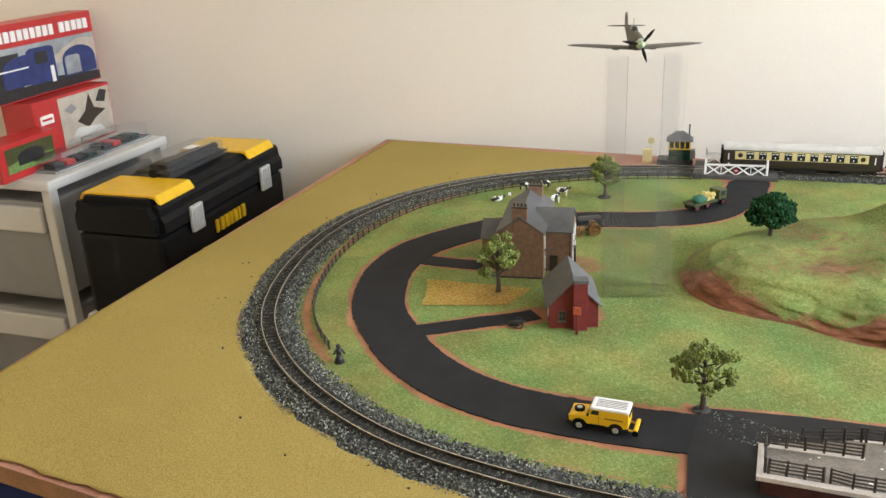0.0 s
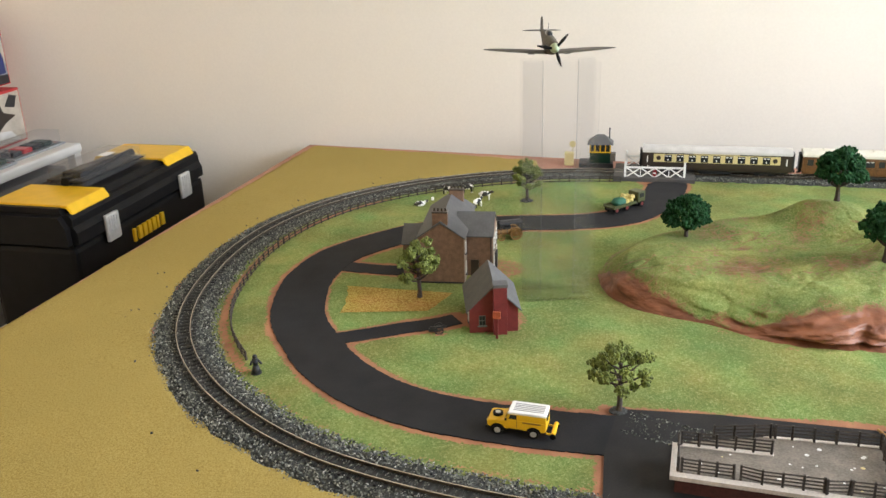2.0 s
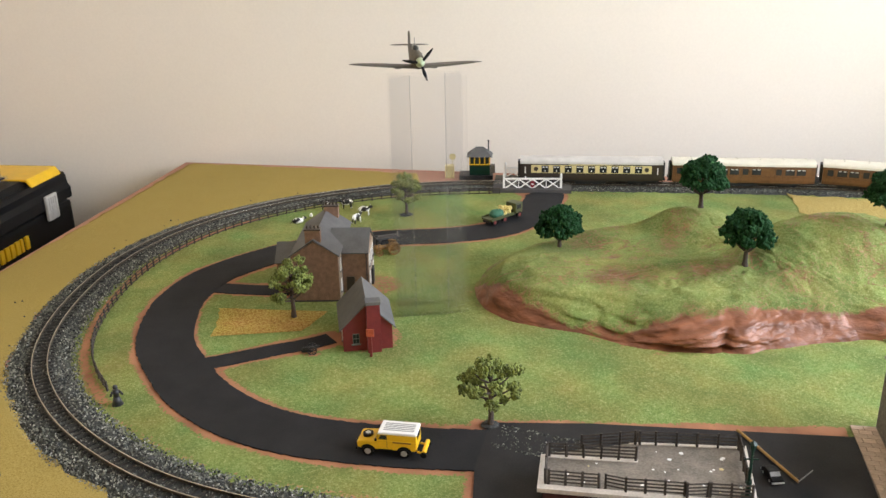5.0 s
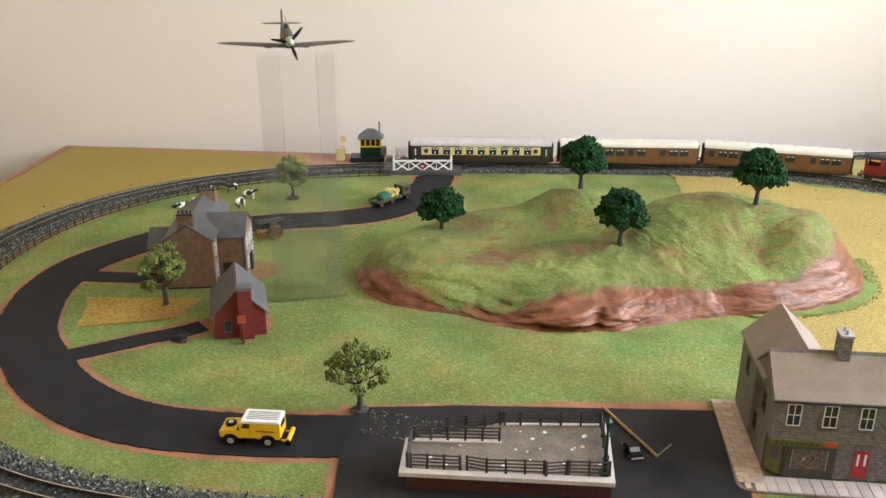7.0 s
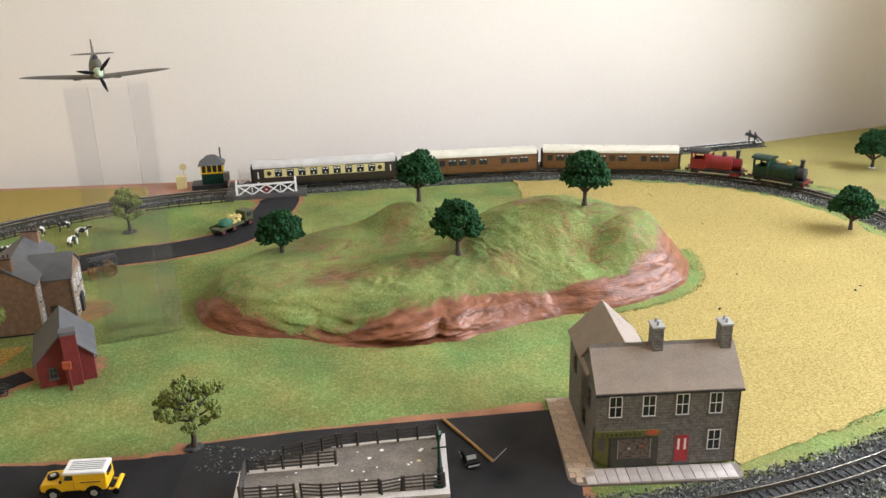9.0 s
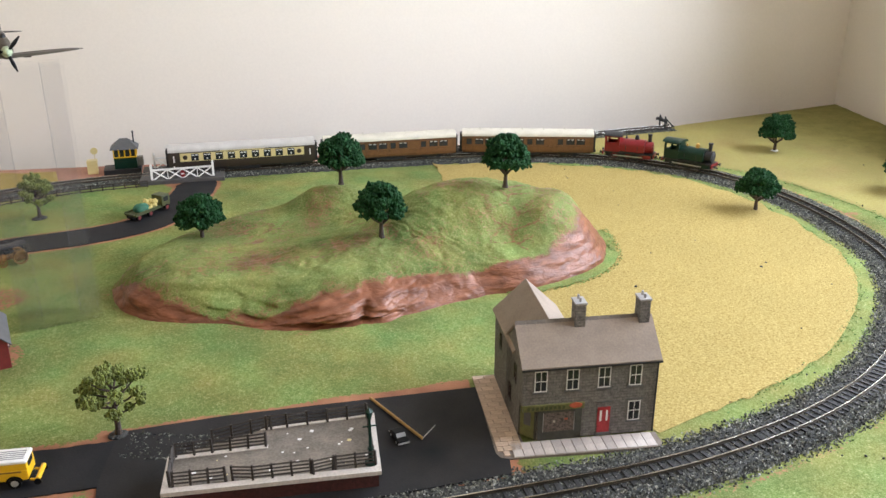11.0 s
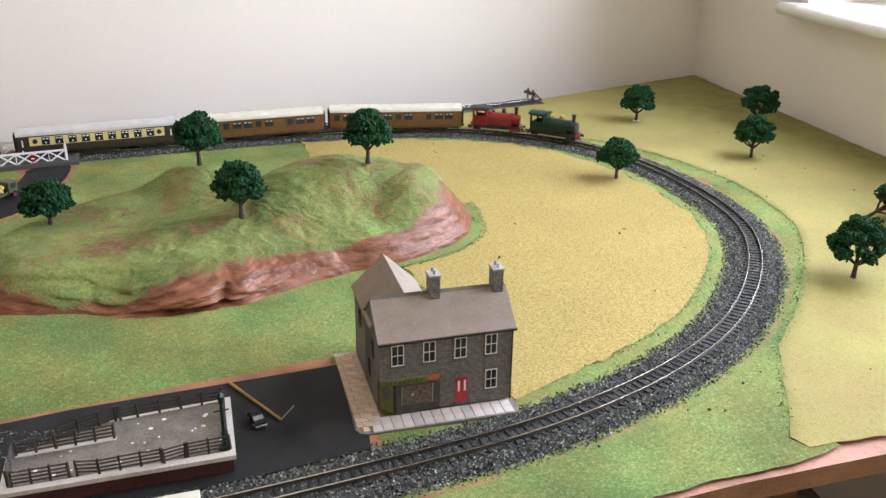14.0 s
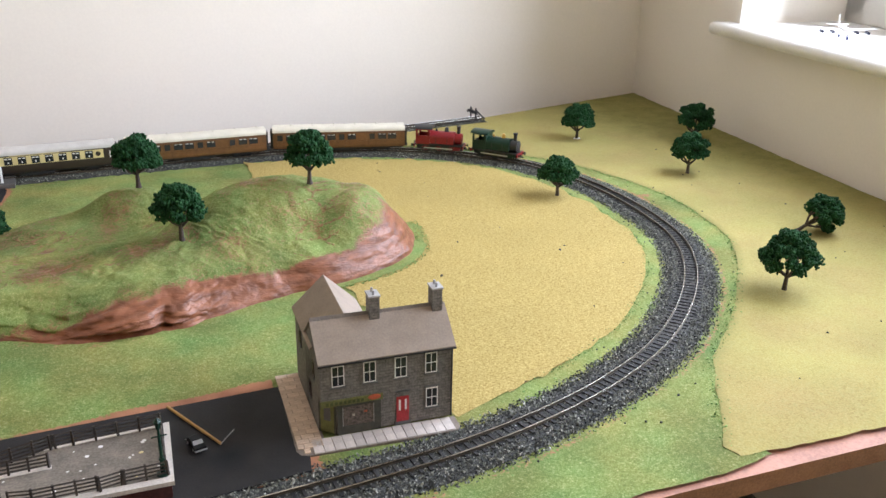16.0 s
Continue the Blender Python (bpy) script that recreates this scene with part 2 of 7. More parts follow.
M_FLOOR = mat("dark_carpet", (0.17, 0.150, 0.130), 0.95, dark=0.6, light=1.4, scale=25, fine=500, bump=0.6, depth=0.003)
M_BARK = mat("bark", (0.065, 0.046, 0.036), 0.8, dark=0.6, light=1.3, scale=300, fine=1200, bump=0.4)
M_LEAF_D = per_island(mat("dark_foliage", (0.014, 0.055, 0.019), 0.85, dark=0.55, light=1.6, scale=220, fine=900, bump=0.5, spec=0.15), 0.35)
M_LEAF_L = per_island(mat("light_foliage", (0.145, 0.178, 0.038), 0.8, dark=0.55, light=1.6, scale=220, fine=900, bump=0.5), 0.4)
M_TUFT = per_island(mat("green_tufts", (0.17, 0.27, 0.085), 0.9, dark=0.7, light=1.4, scale=220, fine=900, bump=0.4, spec=0.15), 0.45)
M_BLACK = mat("black_plastic", (0.006, 0.006, 0.0065), 0.45, dark=0.7, light=1.4, scale=40, fine=600, spec=0.16)
M_IRON = mat("black_metal", (0.018, 0.018, 0.02), 0.5, dark=0.7, light=1.5, scale=100)
M_YELLOW = mat("yellow_paint", (0.78, 0.46, 0.015), 0.35, dark=0.9, light=1.05, scale=60, bump=0.03)
M_CREAM = mat("cream_roof", (0.66, 0.62, 0.51), 0.5, dark=0.86, light=1.06, scale=50, bump=0.05)
M_GREYROOF = mat("grey_roof", (0.55, 0.53, 0.50), 0.28, dark=0.85, light=1.1, scale=60, bump=0.05)
M_TEAK = mat("teak_brown", (0.150, 0.067, 0.023), 0.4, dark=0.75, light=1.2, scale=120, fine=600, bump=0.05)
M_TEAKD = mat("teak_dark", (0.10, 0.04, 0.012), 0.45, dark=0.75, light=1.2, scale=120, fine=600, bump=0.05)
M_UMBER = mat("umber_paint", (0.035, 0.024, 0.018), 0.3, dark=0.8, light=1.2, scale=80, bump=0.03)
M_PCREAM = mat("pale_yellow_paint", (0.66, 0.55, 0.26), 0.35, dark=0.9, light=1.06, scale=80, bump=0.03)
M_RED = mat("red_paint", (0.22, 0.009, 0.014), 0.35, dark=0.85, light=1.1, scale=100, bump=0.03)
M_GREEN = mat("dark_green_paint", (0.006, 0.030, 0.019), 0.35, spec=0.3, dark=0.8, light=1.2, scale=100, bump=0.03)
M_BRASS = mat("brass", (0.7, 0.45, 0.15), 0.3, metal=1.0, scale=100, bump=0.02)
M_STEEL = mat("bright_metal", (0.58, 0.58, 0.57), 0.35, metal=0.45, dark=0.85, light=1.1, scale=100, bump=0.02)
M_PANE = mat("dark_glazing", (0.03, 0.032, 0.035), 0.08, dark=0.7, light=1.3, scale=60, bump=0.0)
M_BLIND = mat("white_card", (0.80, 0.79, 0.76), 0.6, dark=0.92, light=1.03, scale=80, bump=0.05)
M_STONE = mat("grey_stone_card", (0.175, 0.165, 0.152), 0.8, dark=0.62, light=1.45, scale=220, fine=700, bump=0.3)
# coursed stone printed on the card: courses run level round all four walls
_n, _l = M_STONE.node_tree.nodes, M_STONE.node_tree.links
_co, _sp, _cm, _ad, _br, _mx = _n.new("ShaderNodeTexCoord"), _n.new("ShaderNodeSeparateXYZ"), _n.new("ShaderNodeCombineXYZ"), _n.new("ShaderNodeMath"), _n.new("ShaderNodeTexBrick"), _n.new("ShaderNodeMix")
_l.new(_co.outputs["Object"], _sp.inputs[0])
_l.new(_sp.outputs["X"], _ad.inputs[0])
_l.new(_sp.outputs["Y"], _ad.inputs[1])
_l.new(_ad.outputs[0], _cm.inputs["X"])
_l.new(_sp.outputs["Z"], _cm.inputs["Y"])
_l.new(_cm.outputs[0], _br.inputs["Vector"])
_br.inputs["Scale"].default_value, _br.inputs["Brick Width"].default_value, _br.inputs["Row Height"].default_value, _br.inputs["Mortar Size"].default_value = 1.0, 0.0058, 0.0029, 0.00042
_br.inputs["Color1"].default_value, _br.inputs["Color2"].default_value, _br.inputs["Mortar"].default_value = (1.0, 0.98, 0.95, 1), (0.62, 0.62, 0.63, 1), (0.42, 0.41, 0.40, 1)
_mx.data_type, _mx.blend_type = "RGBA", "MULTIPLY"
_mx.inputs["Factor"].default_value = 0.55
_l.new(_n["Principled BSDF"].inputs["Base Color"].links[0].from_socket, _mx.inputs["A"])
_l.new(_br.outputs["Color"], _mx.inputs["B"])
_l.new(_mx.outputs["Result"], _n["Principled BSDF"].inputs["Base Color"])
M_SLATE = mat("grey_slate", (0.098, 0.098, 0.098), 0.6, dark=0.8, light=1.15, scale=80, fine=500, bump=0.2)
M_CAP = mat("pale_card_cap", (0.36, 0.35, 0.34), 0.7, dark=0.85, light=1.1, scale=120, bump=0.1)
M_TANROOF = mat("tan_card_roof", (0.262, 0.205, 0.158), 0.7, dark=0.85, light=1.12, scale=70, fine=600, bump=0.2)
M_RIDGE = mat("grey_card_ridge", (0.165, 0.140, 0.118), 0.7, dark=0.8, light=1.15, scale=90, fine=600, bump=0.2)
M_BRICKC = mat("brown_brick_card", (0.215, 0.125, 0.08), 0.8, dark=0.7, light=1.3, scale=160, fine=800, bump=0.3)
M_BRICKR = mat("dark_red_brick", (0.165, 0.018, 0.017), 0.65, dark=0.8, light=1.15, scale=120, fine=800, bump=0.2)
M_PLASTER = mat("pale_plaster", (0.31, 0.235, 0.17), 0.8, dark=0.85, light=1.1, scale=120, fine=800, bump=0.2)
M_PAVE = per_piece(mat("paving_pale", (0.53, 0.47, 0.425), 0.75, dark=0.85, light=1.1, scale=120, fine=800, bump=0.2), 0.12)
M_PAVET = per_piece(mat("paving_tan", (0.55, 0.41, 0.30), 0.75, dark=0.85, light=1.1, scale=120, fine=800, bump=0.2), 0.14)
M_JOINT = mat("paving_joint", (0.20, 0.160, 0.13), 0.85, scale=200)
M_CONC = mat("concrete_grey", (0.172, 0.146, 0.118), 0.55, dark=0.6, light=1.45, scale=45, fine=500, bump=0.2)
M_EDGING = mat("dock_edging", (0.66, 0.60, 0.54), 0.6, dark=0.75, light=1.08, scale=50, fine=500, bump=0.1)
M_FENCE = mat("dark_fence", (0.038, 0.029, 0.023), 0.7, dark=0.7, light=1.4, scale=300)
M_PLATE = mat("platform_brick", (0.075, 0.022, 0.018), 0.7, dark=0.7, light=1.3, scale=300, fine=900, bump=0.3)
M_TAN = mat("ochre_wood", (0.36, 0.20, 0.055), 0.6, scale=150)
M_COW = mat("black_white_paint", (0.75, 0.74, 0.70), 0.5, scale=80)
M_CAMO = mat("camouflage_brown", (0.078, 0.066, 0.048), 0.6, dark=0.45, light=1.5, scale=45, fine=400, bump=0.05)
M_OLIVE = mat("olive_paint", (0.06, 0.07, 0.02), 0.5, scale=100)
M_TARP = mat("green_tarp", (0.025, 0.135, 0.080), 0.7, scale=150, bump=0.4)
M_LOAD = mat("yellow_load", (0.62, 0.50, 0.18), 0.8, scale=250, bump=0.5)
M_ORANGE = mat("ochre_engine_paint", (0.24, 0.12, 0.032), 0.5, scale=120)
M_LGREEN = mat("pale_green_paint", (0.45, 0.55, 0.36), 0.4, scale=120)
M_SHOP = mat("olive_shopfront", (0.135, 0.14, 0.045), 0.55, scale=200)
M_SHOPDK = mat("dark_shopfront", (0.052, 0.052, 0.042), 0.6, scale=200)
M_SIGNR = mat("orange_red_sign", (0.45, 0.09, 0.04), 0.55, scale=200)
M_GOODS = mat("shop_goods", (0.105, 0.082, 0.070), 0.6, dark=0.3, light=1.9, scale=350, fine=800)
M_DOOR = mat("red_door", (0.40, 0.03, 0.035), 0.4, scale=200)
M_GREYPL = mat("grey_plastic", (0.26, 0.26, 0.26), 0.45, dark=0.92, light=1.05, scale=20)
M_WHITEPL = mat("white_plastic", (0.62, 0.61, 0.58), 0.4, dark=0.95, light=1.03, scale=20)
M_BOXRED = mat("red_card", (0.50, 0.03, 0.03), 0.35, dark=0.85, light=1.1, scale=30, bump=0.02)
M_BLUE = mat("blue_print", (0.02, 0.035, 0.14), 0.35, dark=0.6, light=1.4, scale=40, bump=0.02)
M_NAVY = mat("navy_plastic", (0.012, 0.016, 0.045), 0.4, scale=60, bump=0.02)
M_GREYPR = mat("grey_print", (0.30, 0.32, 0.33), 0.35, dark=0.6, light=1.4, scale=25, bump=0.02)
M_BEIGEPR = mat("beige_print", (0.50, 0.44, 0.36), 0.35, dark=0.7, light=1.2, scale=25, bump=0.02)


def clear_mat(name, tint, haze):
    m = bpy.data.materials.new(name)
    m.use_nodes = True
    nt = m.node_tree
    n, l = nt.nodes, nt.links
    out = n["Material Output"]
    tr, gl, df, fr = n.new("ShaderNodeBsdfTransparent"), n.new("ShaderNodeBsdfGlossy"), n.new("ShaderNodeBsdfDiffuse"), n.new("ShaderNodeFresnel")
    tr.inputs[0].default_value = (*tint, 1)
    gl.inputs["Roughness"].default_value = 0.06
    df.inputs[0].default_value = (0.8, 0.8, 0.8, 1)
    fr.inputs["IOR"].default_value = 1.18
    a, b = n.new("ShaderNodeMixShader"), n.new("ShaderNodeMixShader")
    a.inputs[0].default_value = haze
    l.new(tr.outputs[0], a.inputs[1])
    l.new(df.outputs[0], a.inputs[2])
    l.new(fr.outputs[0], b.inputs[0])
    l.new(a.outputs[0], b.inputs[1])
    l.new(gl.outputs[0], b.inputs[2])
    l.new(b.outputs[0], out.inputs["Surface"])
    return m


M_CLEAR = clear_mat("clear_acrylic", (0.989, 0.990, 0.992), 0.010)
# whitish haze that imitates light caught in the edges
M_EDGE_GLINT = clear_mat("acrylic_edge_glint", (0.96, 0.965, 0.97), 0.14)
M_PACK = clear_mat("clear_packaging", (0.94, 0.945, 0.95), 0.06)
M_GLASS = clear_mat("window_glass", (0.97, 0.98, 0.98), 0.0)
M_SKYGLOW = bpy.data.materials.new("bright_sky")
M_SKYGLOW.use_nodes = True
M_SKYGLOW.node_tree.nodes["Principled BSDF"].inputs["Base Color"].default_value = (0.8, 0.85, 0.9, 1)
M_SKYGLOW.node_tree.nodes["Principled BSDF"].inputs["Emission Color"].default_value = (0.9, 0.95, 1.0, 1)
M_SKYGLOW.node_tree.nodes["Principled BSDF"].inputs["Emission Strength"].default_value = 2.5

# ---- building blocks (millimetres) ----
MM = 0.001


def box(bm, x0, x1, y0, y1, z0, z1, bevel=0.0):
    r = bmesh.ops.create_cube(bm, size=1, matrix=Matrix.Translation(((x0 + x1) / 2, (y0 + y1) / 2, (z0 + z1) / 2)) @ Matrix.Diagonal((x1 - x0, y1 - y0, z1 - z0, 1)))
    if bevel:
        ed = list({e for v in r["verts"] for e in v.link_edges})
        bmesh.ops.bevel(bm, geom=ed, offset=bevel, segments=2, affect="EDGES", profile=0.6)
    return bm


def rod(bm, a, b, r0, r1=None, n=8):
    a, b = Vector(a), Vector(b)
    d = b - a
    q = d.to_track_quat("Z", "Y").to_matrix().to_4x4()
    bmesh.ops.create_cone(bm, cap_ends=True, segments=n, radius1=r0, radius2=r0 if r1 is None else r1, depth=d.length, matrix=Matrix.Translation((a + b) / 2) @ q)
    return bm


def ball(bm, c, r, sub=1, squash=(1, 1, 1)):
    bmesh.ops.create_icosphere(bm, subdivisions=sub, radius=r, matrix=Matrix.Translation(c) @ Matrix.Diagonal((*squash, 1)))
    return bm


def prism(bm, pts, axis, a, b):
    """Extrude a closed outline along an axis ('x', 'y' or 'z') from a to b."""
    def put(p, v):
        return {"x": (v, p[0], p[1]), "y": (p[0], v, p[1]), "z": (p[0], p[1], v)}[axis]
    lo = [bm.verts.new(put(p, a)) for p in pts]
    hi = [bm.verts.new(put(p, b)) for p in pts]
    n = len(pts)
    bm.faces.new(lo)
    bm.faces.new(hi[::-1])
    for i in range(n):
        bm.faces.new((lo[i], hi[i], hi[(i + 1) % n], lo[(i + 1) % n]))
    bmesh.ops.recalc_face_normals(bm, faces=bm.faces)
    return bm


def B():
    return bmesh.new()


def finish(name, bm, material, scale=MM, smooth=False):
    bmesh.ops.scale(bm, vec=(scale,) * 3, verts=bm.verts)
    me = bpy.data.meshes.new(name)
    bm.to_mesh(me)
    bm.free()
    me.materials.append(material)
    if smooth:
        me.shade_smooth()
    return me


def part(name, bm, material, parent, label="", smooth=False, at=None):
    ob = new(name, finish(name, bm, material, MM, smooth))
    ob.parent = parent
    if at is not None:
        ob.matrix_local = at
    return tagged(ob, label) if label else ob


def thing(name, m, label, category, group="", kind=""):
    ob = new(name)
    ob.empty_display_size = 0.01
    ob.matrix_world = m
    return tagged(ob, label, category, group, kind)


def single(name, bm, material, m, label, category, group="", kind="", scale=MM, smooth=False):
    ob = new(name, finish(name, bm, material, scale, smooth))
    ob.matrix_world = m
    return tagged(ob, label, category, group, kind)


def at(x, y, z=0.0, heading=0.0):
    return pose(x, y, z, 0, 0, heading)

# ---- the room ----


def wall_box(name, a, b, z0, z1, thick, out, paint=None):
    """A wall from a to b (plan), its inner face on that line, thickness towards out."""
    bm = B()
    a, b, o = Vector((a[0], a[1])), Vector((b[0], b[1])), Vector((out[0], out[1])).normalized() * thick
    prism(bm, [tuple(a), tuple(b), tuple(b + o), tuple(a + o)], "z", z0, z1)
    return tagged(new(name, finish(name, bm, paint or M_WALL, 1.0)), "plain pale painted plaster wall of the room", "wall", kind="structure")


# left and near walls stay unseen; the left one is set close for more bounce
ROOM_L, ROOM_N = -1.85, -1.75
wall_box("wall_back", (ROOM_L - 0.1, WALL_Y), (CORNER.x + 0.2, WALL_Y), FLOOR, CEIL, 0.12, (0, 1))
wall_box("wall_left", (ROOM_L, ROOM_N), (ROOM_L, WALL_Y), FLOOR, CEIL, 0.12, (-1, 0), M_FARWALL)
far = CORNER + WALL_DIR * 3.6
wall_box("wall_near", (ROOM_L - 0.1, ROOM_N), (far.x + 0.6, ROOM_N), FLOOR, CEIL, 0.12, (0, -1), M_FARWALL)


def along(d):
    return CORNER + WALL_DIR * d


for nm, d0, d1, z0, z1 in (("wall_window", 0, WIN_A, FLOOR, CEIL), ("wall_window_below", WIN_A, WIN_B, FLOOR, SILL), ("wall_window_above", WIN_A, WIN_B, WIN_TOP, CEIL), ("wall_window_far", WIN_B, 3.6, FLOOR, CEIL)):
    wall_box(nm, along(d0), along(d1), z0, z1, 0.34, -WALL_IN)
for nm, z0, z1, m_, lab in (("floor", FLOOR - 0.05, FLOOR, M_FLOOR, "dark grey carpeted room floor"), ("ceiling", CEIL, CEIL + 0.05, M_CEIL, "plain white ceiling")):
    bm = B()
    box(bm, ROOM_L - 0.2, 2.2, ROOM_N - 0.2, WALL_Y + 0.2, z0, z1)
    tagged(new(nm, finish(nm, bm, m_, 1.0)), lab, nm, kind="structure")

# the window in the right-hand wall: frame, pane, sill
WM = Matrix.Translation(CORNER) @ Matrix((( -WALL_DIR.x, -WALL_IN.x, 0, 0), (-WALL_DIR.y, -WALL_IN.y, 0, 0), (0, 0, 1, 0), (0, 0, 0, 1)))
# local axes of the window: x towards the corner (minus metres along the wall), y out of the room, z up
win = thing("window_1", WM, "white painted window with a deep rounded sill", "window", kind="structure")
bm = B()
for x0, x1, z0, z1 in ((-WIN_B, -WIN_B + 0.06, SILL, WIN_TOP), (-WIN_A - 0.06, -WIN_A, SILL, WIN_TOP), (-WIN_B, -WIN_A, SILL, SILL + 0.06), (-WIN_B, -WIN_A, WIN_TOP - 0.06, WIN_TOP), (-(WIN_A + WIN_B) / 2 - 0.03, -(WIN_A + WIN_B) / 2 + 0.03, SILL + 0.06, WIN_TOP - 0.06)):
    box(bm, x0 * 1000, x1 * 1000, 262, 320, z0 * 1000, z1 * 1000, 5)
part("window_frame", bm, M_WHITE, win)
bm = B()
box(bm, -WIN_B * 1000 + 60, -WIN_A * 1000 - 60, 290, 294, SILL * 1000 + 60, WIN_TOP * 1000 - 60)
pane = part("pane", bm, M_GLASS, win)
pane.visible_shadow = False
bm = B()
nose = [(-36 - 13 * math.sin(math.pi * k / 12), SILL * 1000 - 12 + 13 * math.cos(math.pi * k / 12)) for k in range(13)]
prism(bm, [(262, SILL * 1000 + 1)] + nose + [(262, SILL * 1000 - 25)], "x", -WIN_B * 1000 - 110, -WIN_A * 1000 + 39)
part("window_sill", bm, M_WHITE, win, "thick rounded white window sill", smooth=False)
bm = B()
box(bm, -WIN_B - 1.5, -WIN_A + 1.5, 1.2, 1.22, SILL - 1.0, WIN_TOP + 1.5)
sky_card = tagged(new("backdrop", finish("backdrop", bm, M_SKYGLOW, 1.0)), "bright overcast daylight outside the window", "sky", kind="structure")
sky_card.matrix_world = WM

# ---- the layout board ----
EDGE = [(-0.68, 1.045), (-0.30, 0.998), (0.16, 0.938), (0.36, 0.934), (1.10, 0.948), (1.625, 1.046), (1.47, 0.16), (1.379, -0.398), (0.609, -0.315), (-0.50, -0.250), (-0.79, -0.196), (-0.771, 0.059), (-0.722, 0.60)]
bm = B()
prism(bm, EDGE, "z", -0.022, -0.0015)
board = tagged(new("baseboard", finish("baseboard", bm, M_BOARD, 1.0)), "large wooden layout board with brown painted top", "baseboard", kind="structure")
board.data.materials.append(M_MDF)
for p in board.data.polygons:
    if abs(p.normal.z) < 0.5:
        p.material_index = 1
# trestles under the board
for x in (-0.45, 0.4, 1.15):
    tr = thing("trestle", at(x, 0.35, FLOOR), "plain wooden trestle under the layout board", "trestle", "board supports")
    for sy in (-1, 1):
        bm = B()
        box(bm, -25, 25, sy * 230 - 20, sy * 230 + 20, 0, (-FLOOR - 0.0225) * 1000 - 45, 3)
        part("leg", bm, M_MDF, tr)
    bm = B()
    box(bm, -25, 25, -280, 280, (-FLOOR - 0.0225) * 1000 - 45, (-FLOOR - 0.0225) * 1000, 3)
    part("beam", bm, M_MDF, tr)


def inside(p, poly):
    c, n = False, len(poly)
    for i in range(n):
        (x1, y1), (x2, y2) = poly[i], poly[(i + 1) % n]
        if (y1 > p[1]) != (y2 > p[1]) and p[0] < (x2 - x1) * (p[1] - y1) / (y2 - y1) + x1:
            c = not c
    return c


def ray_edge(cx, cy, th, poly):
    """Distance from (cx, cy) along th to the outline."""
    dx, dy, best = math.cos(th), math.sin(th), 9.0
    for i in range(len(poly)):
        (x1, y1), (x2, y2) = poly[i], poly[(i + 1) % len(poly)]
        ex, ey = x2 - x1, y2 - y1
        det = ex * dy - ey * dx
        if abs(det) < 1e-9:
            continue
        u = ((cx - x1) * dy - (cy - y1) * dx) / det
        s = ((cx - x1) * ey - (cy - y1) * ex) / det
        if 0 <= u <= 1 and s > 0:
            best = min(best, s)
    return best


# ---- lines on the plan ----


def spline(pts, closed, step=0.004, soften=6):
    """Catmull-Rom through the plan's points, evenly resampled and softened."""
    P = [np.array(p, float) for p in pts]
    n, out = len(P), []
    for i in range(n if closed else n - 1):
        if closed:
            a, b, c, d = P[i - 1], P[i], P[(i + 1) % n], P[(i + 2) % n]
        else:
            a, b, c, d = P[max(i - 1, 0)], P[i], P[i + 1], P[min(i + 2, n - 1)]
        for k in range(24):
            t = k / 24
            out.append(0.5 * (2 * b + (c - a) * t + (2 * a - 5 * b + 4 * c - d) * t * t + (3 * b - a - 3 * c + d) * t ** 3))
    out.append(out[0] if closed else P[-1])
    out = np.array(out)
    s = np.concatenate([[0], np.cumsum(np.linalg.norm(np.diff(out, axis=0), axis=1))])
    m = int(s[-1] / step)
    u = np.linspace(0, s[-1], m + 1)
    q = np.stack([np.interp(u, s, out[:, 0]), np.interp(u, s, out[:, 1])], 1)
    if closed:
        q = q[:-1]
    for _ in range(soften):
        if closed:
            q = (np.roll(q, 3, 0) + q + np.roll(q, -3, 0)) / 3
        else:
            q[1:-1] = (q[:-2] + q[1:-1] + q[2:]) / 3
    return q


def normals(q, closed):
    d = np.roll(q, -1, 0) - np.roll(q, 1, 0) if closed else np.gradient(q, axis=0)
    d /= np.linalg.norm(d, axis=1)[:, None]
    return np.stack([-d[:, 1], d[:, 0]], 1), d


MAIN = spline([(0.20, -0.188), (0.36, -0.190), (0.48, -0.187), (0.60, -0.166), (0.70, -0.134), (0.80, -0.082), (0.91, 0.010), (0.985, 0.105), (1.022, 0.19), (1.045, 0.34), (1.035, 0.48), (0.985, 0.61), (0.885, 0.715),
               (0.78, 0.775), (0.66, 0.815), (0.50, 0.835), (0.30, 0.847), (0.06, 0.857), (-0.08, 0.855), (-0.21, 0.828), (-0.34, 0.768), (-0.44, 0.690), (-0.51, 0.600), (-0.558, 0.48), (-0.572, 0.35), (-0.557, 0.21), (-0.52, 0.10),
               (-0.455, 0.008), (-0.38, -0.060), (-0.275, -0.122), (-0.12, -0.163), (0.04, -0.180)], True, soften=14)   # runs anticlockwise: its left normal points inwards
MAIN_N, MAIN_D = normals(MAIN, True)
SIDING = spline([(0.27, 0.849), (0.36, 0.853), (0.46, 0.868), (0.62, 0.890), (0.85, 0.915), (1.10, 0.932)], False)
SID_N, SID_D = normals(SIDING, False)
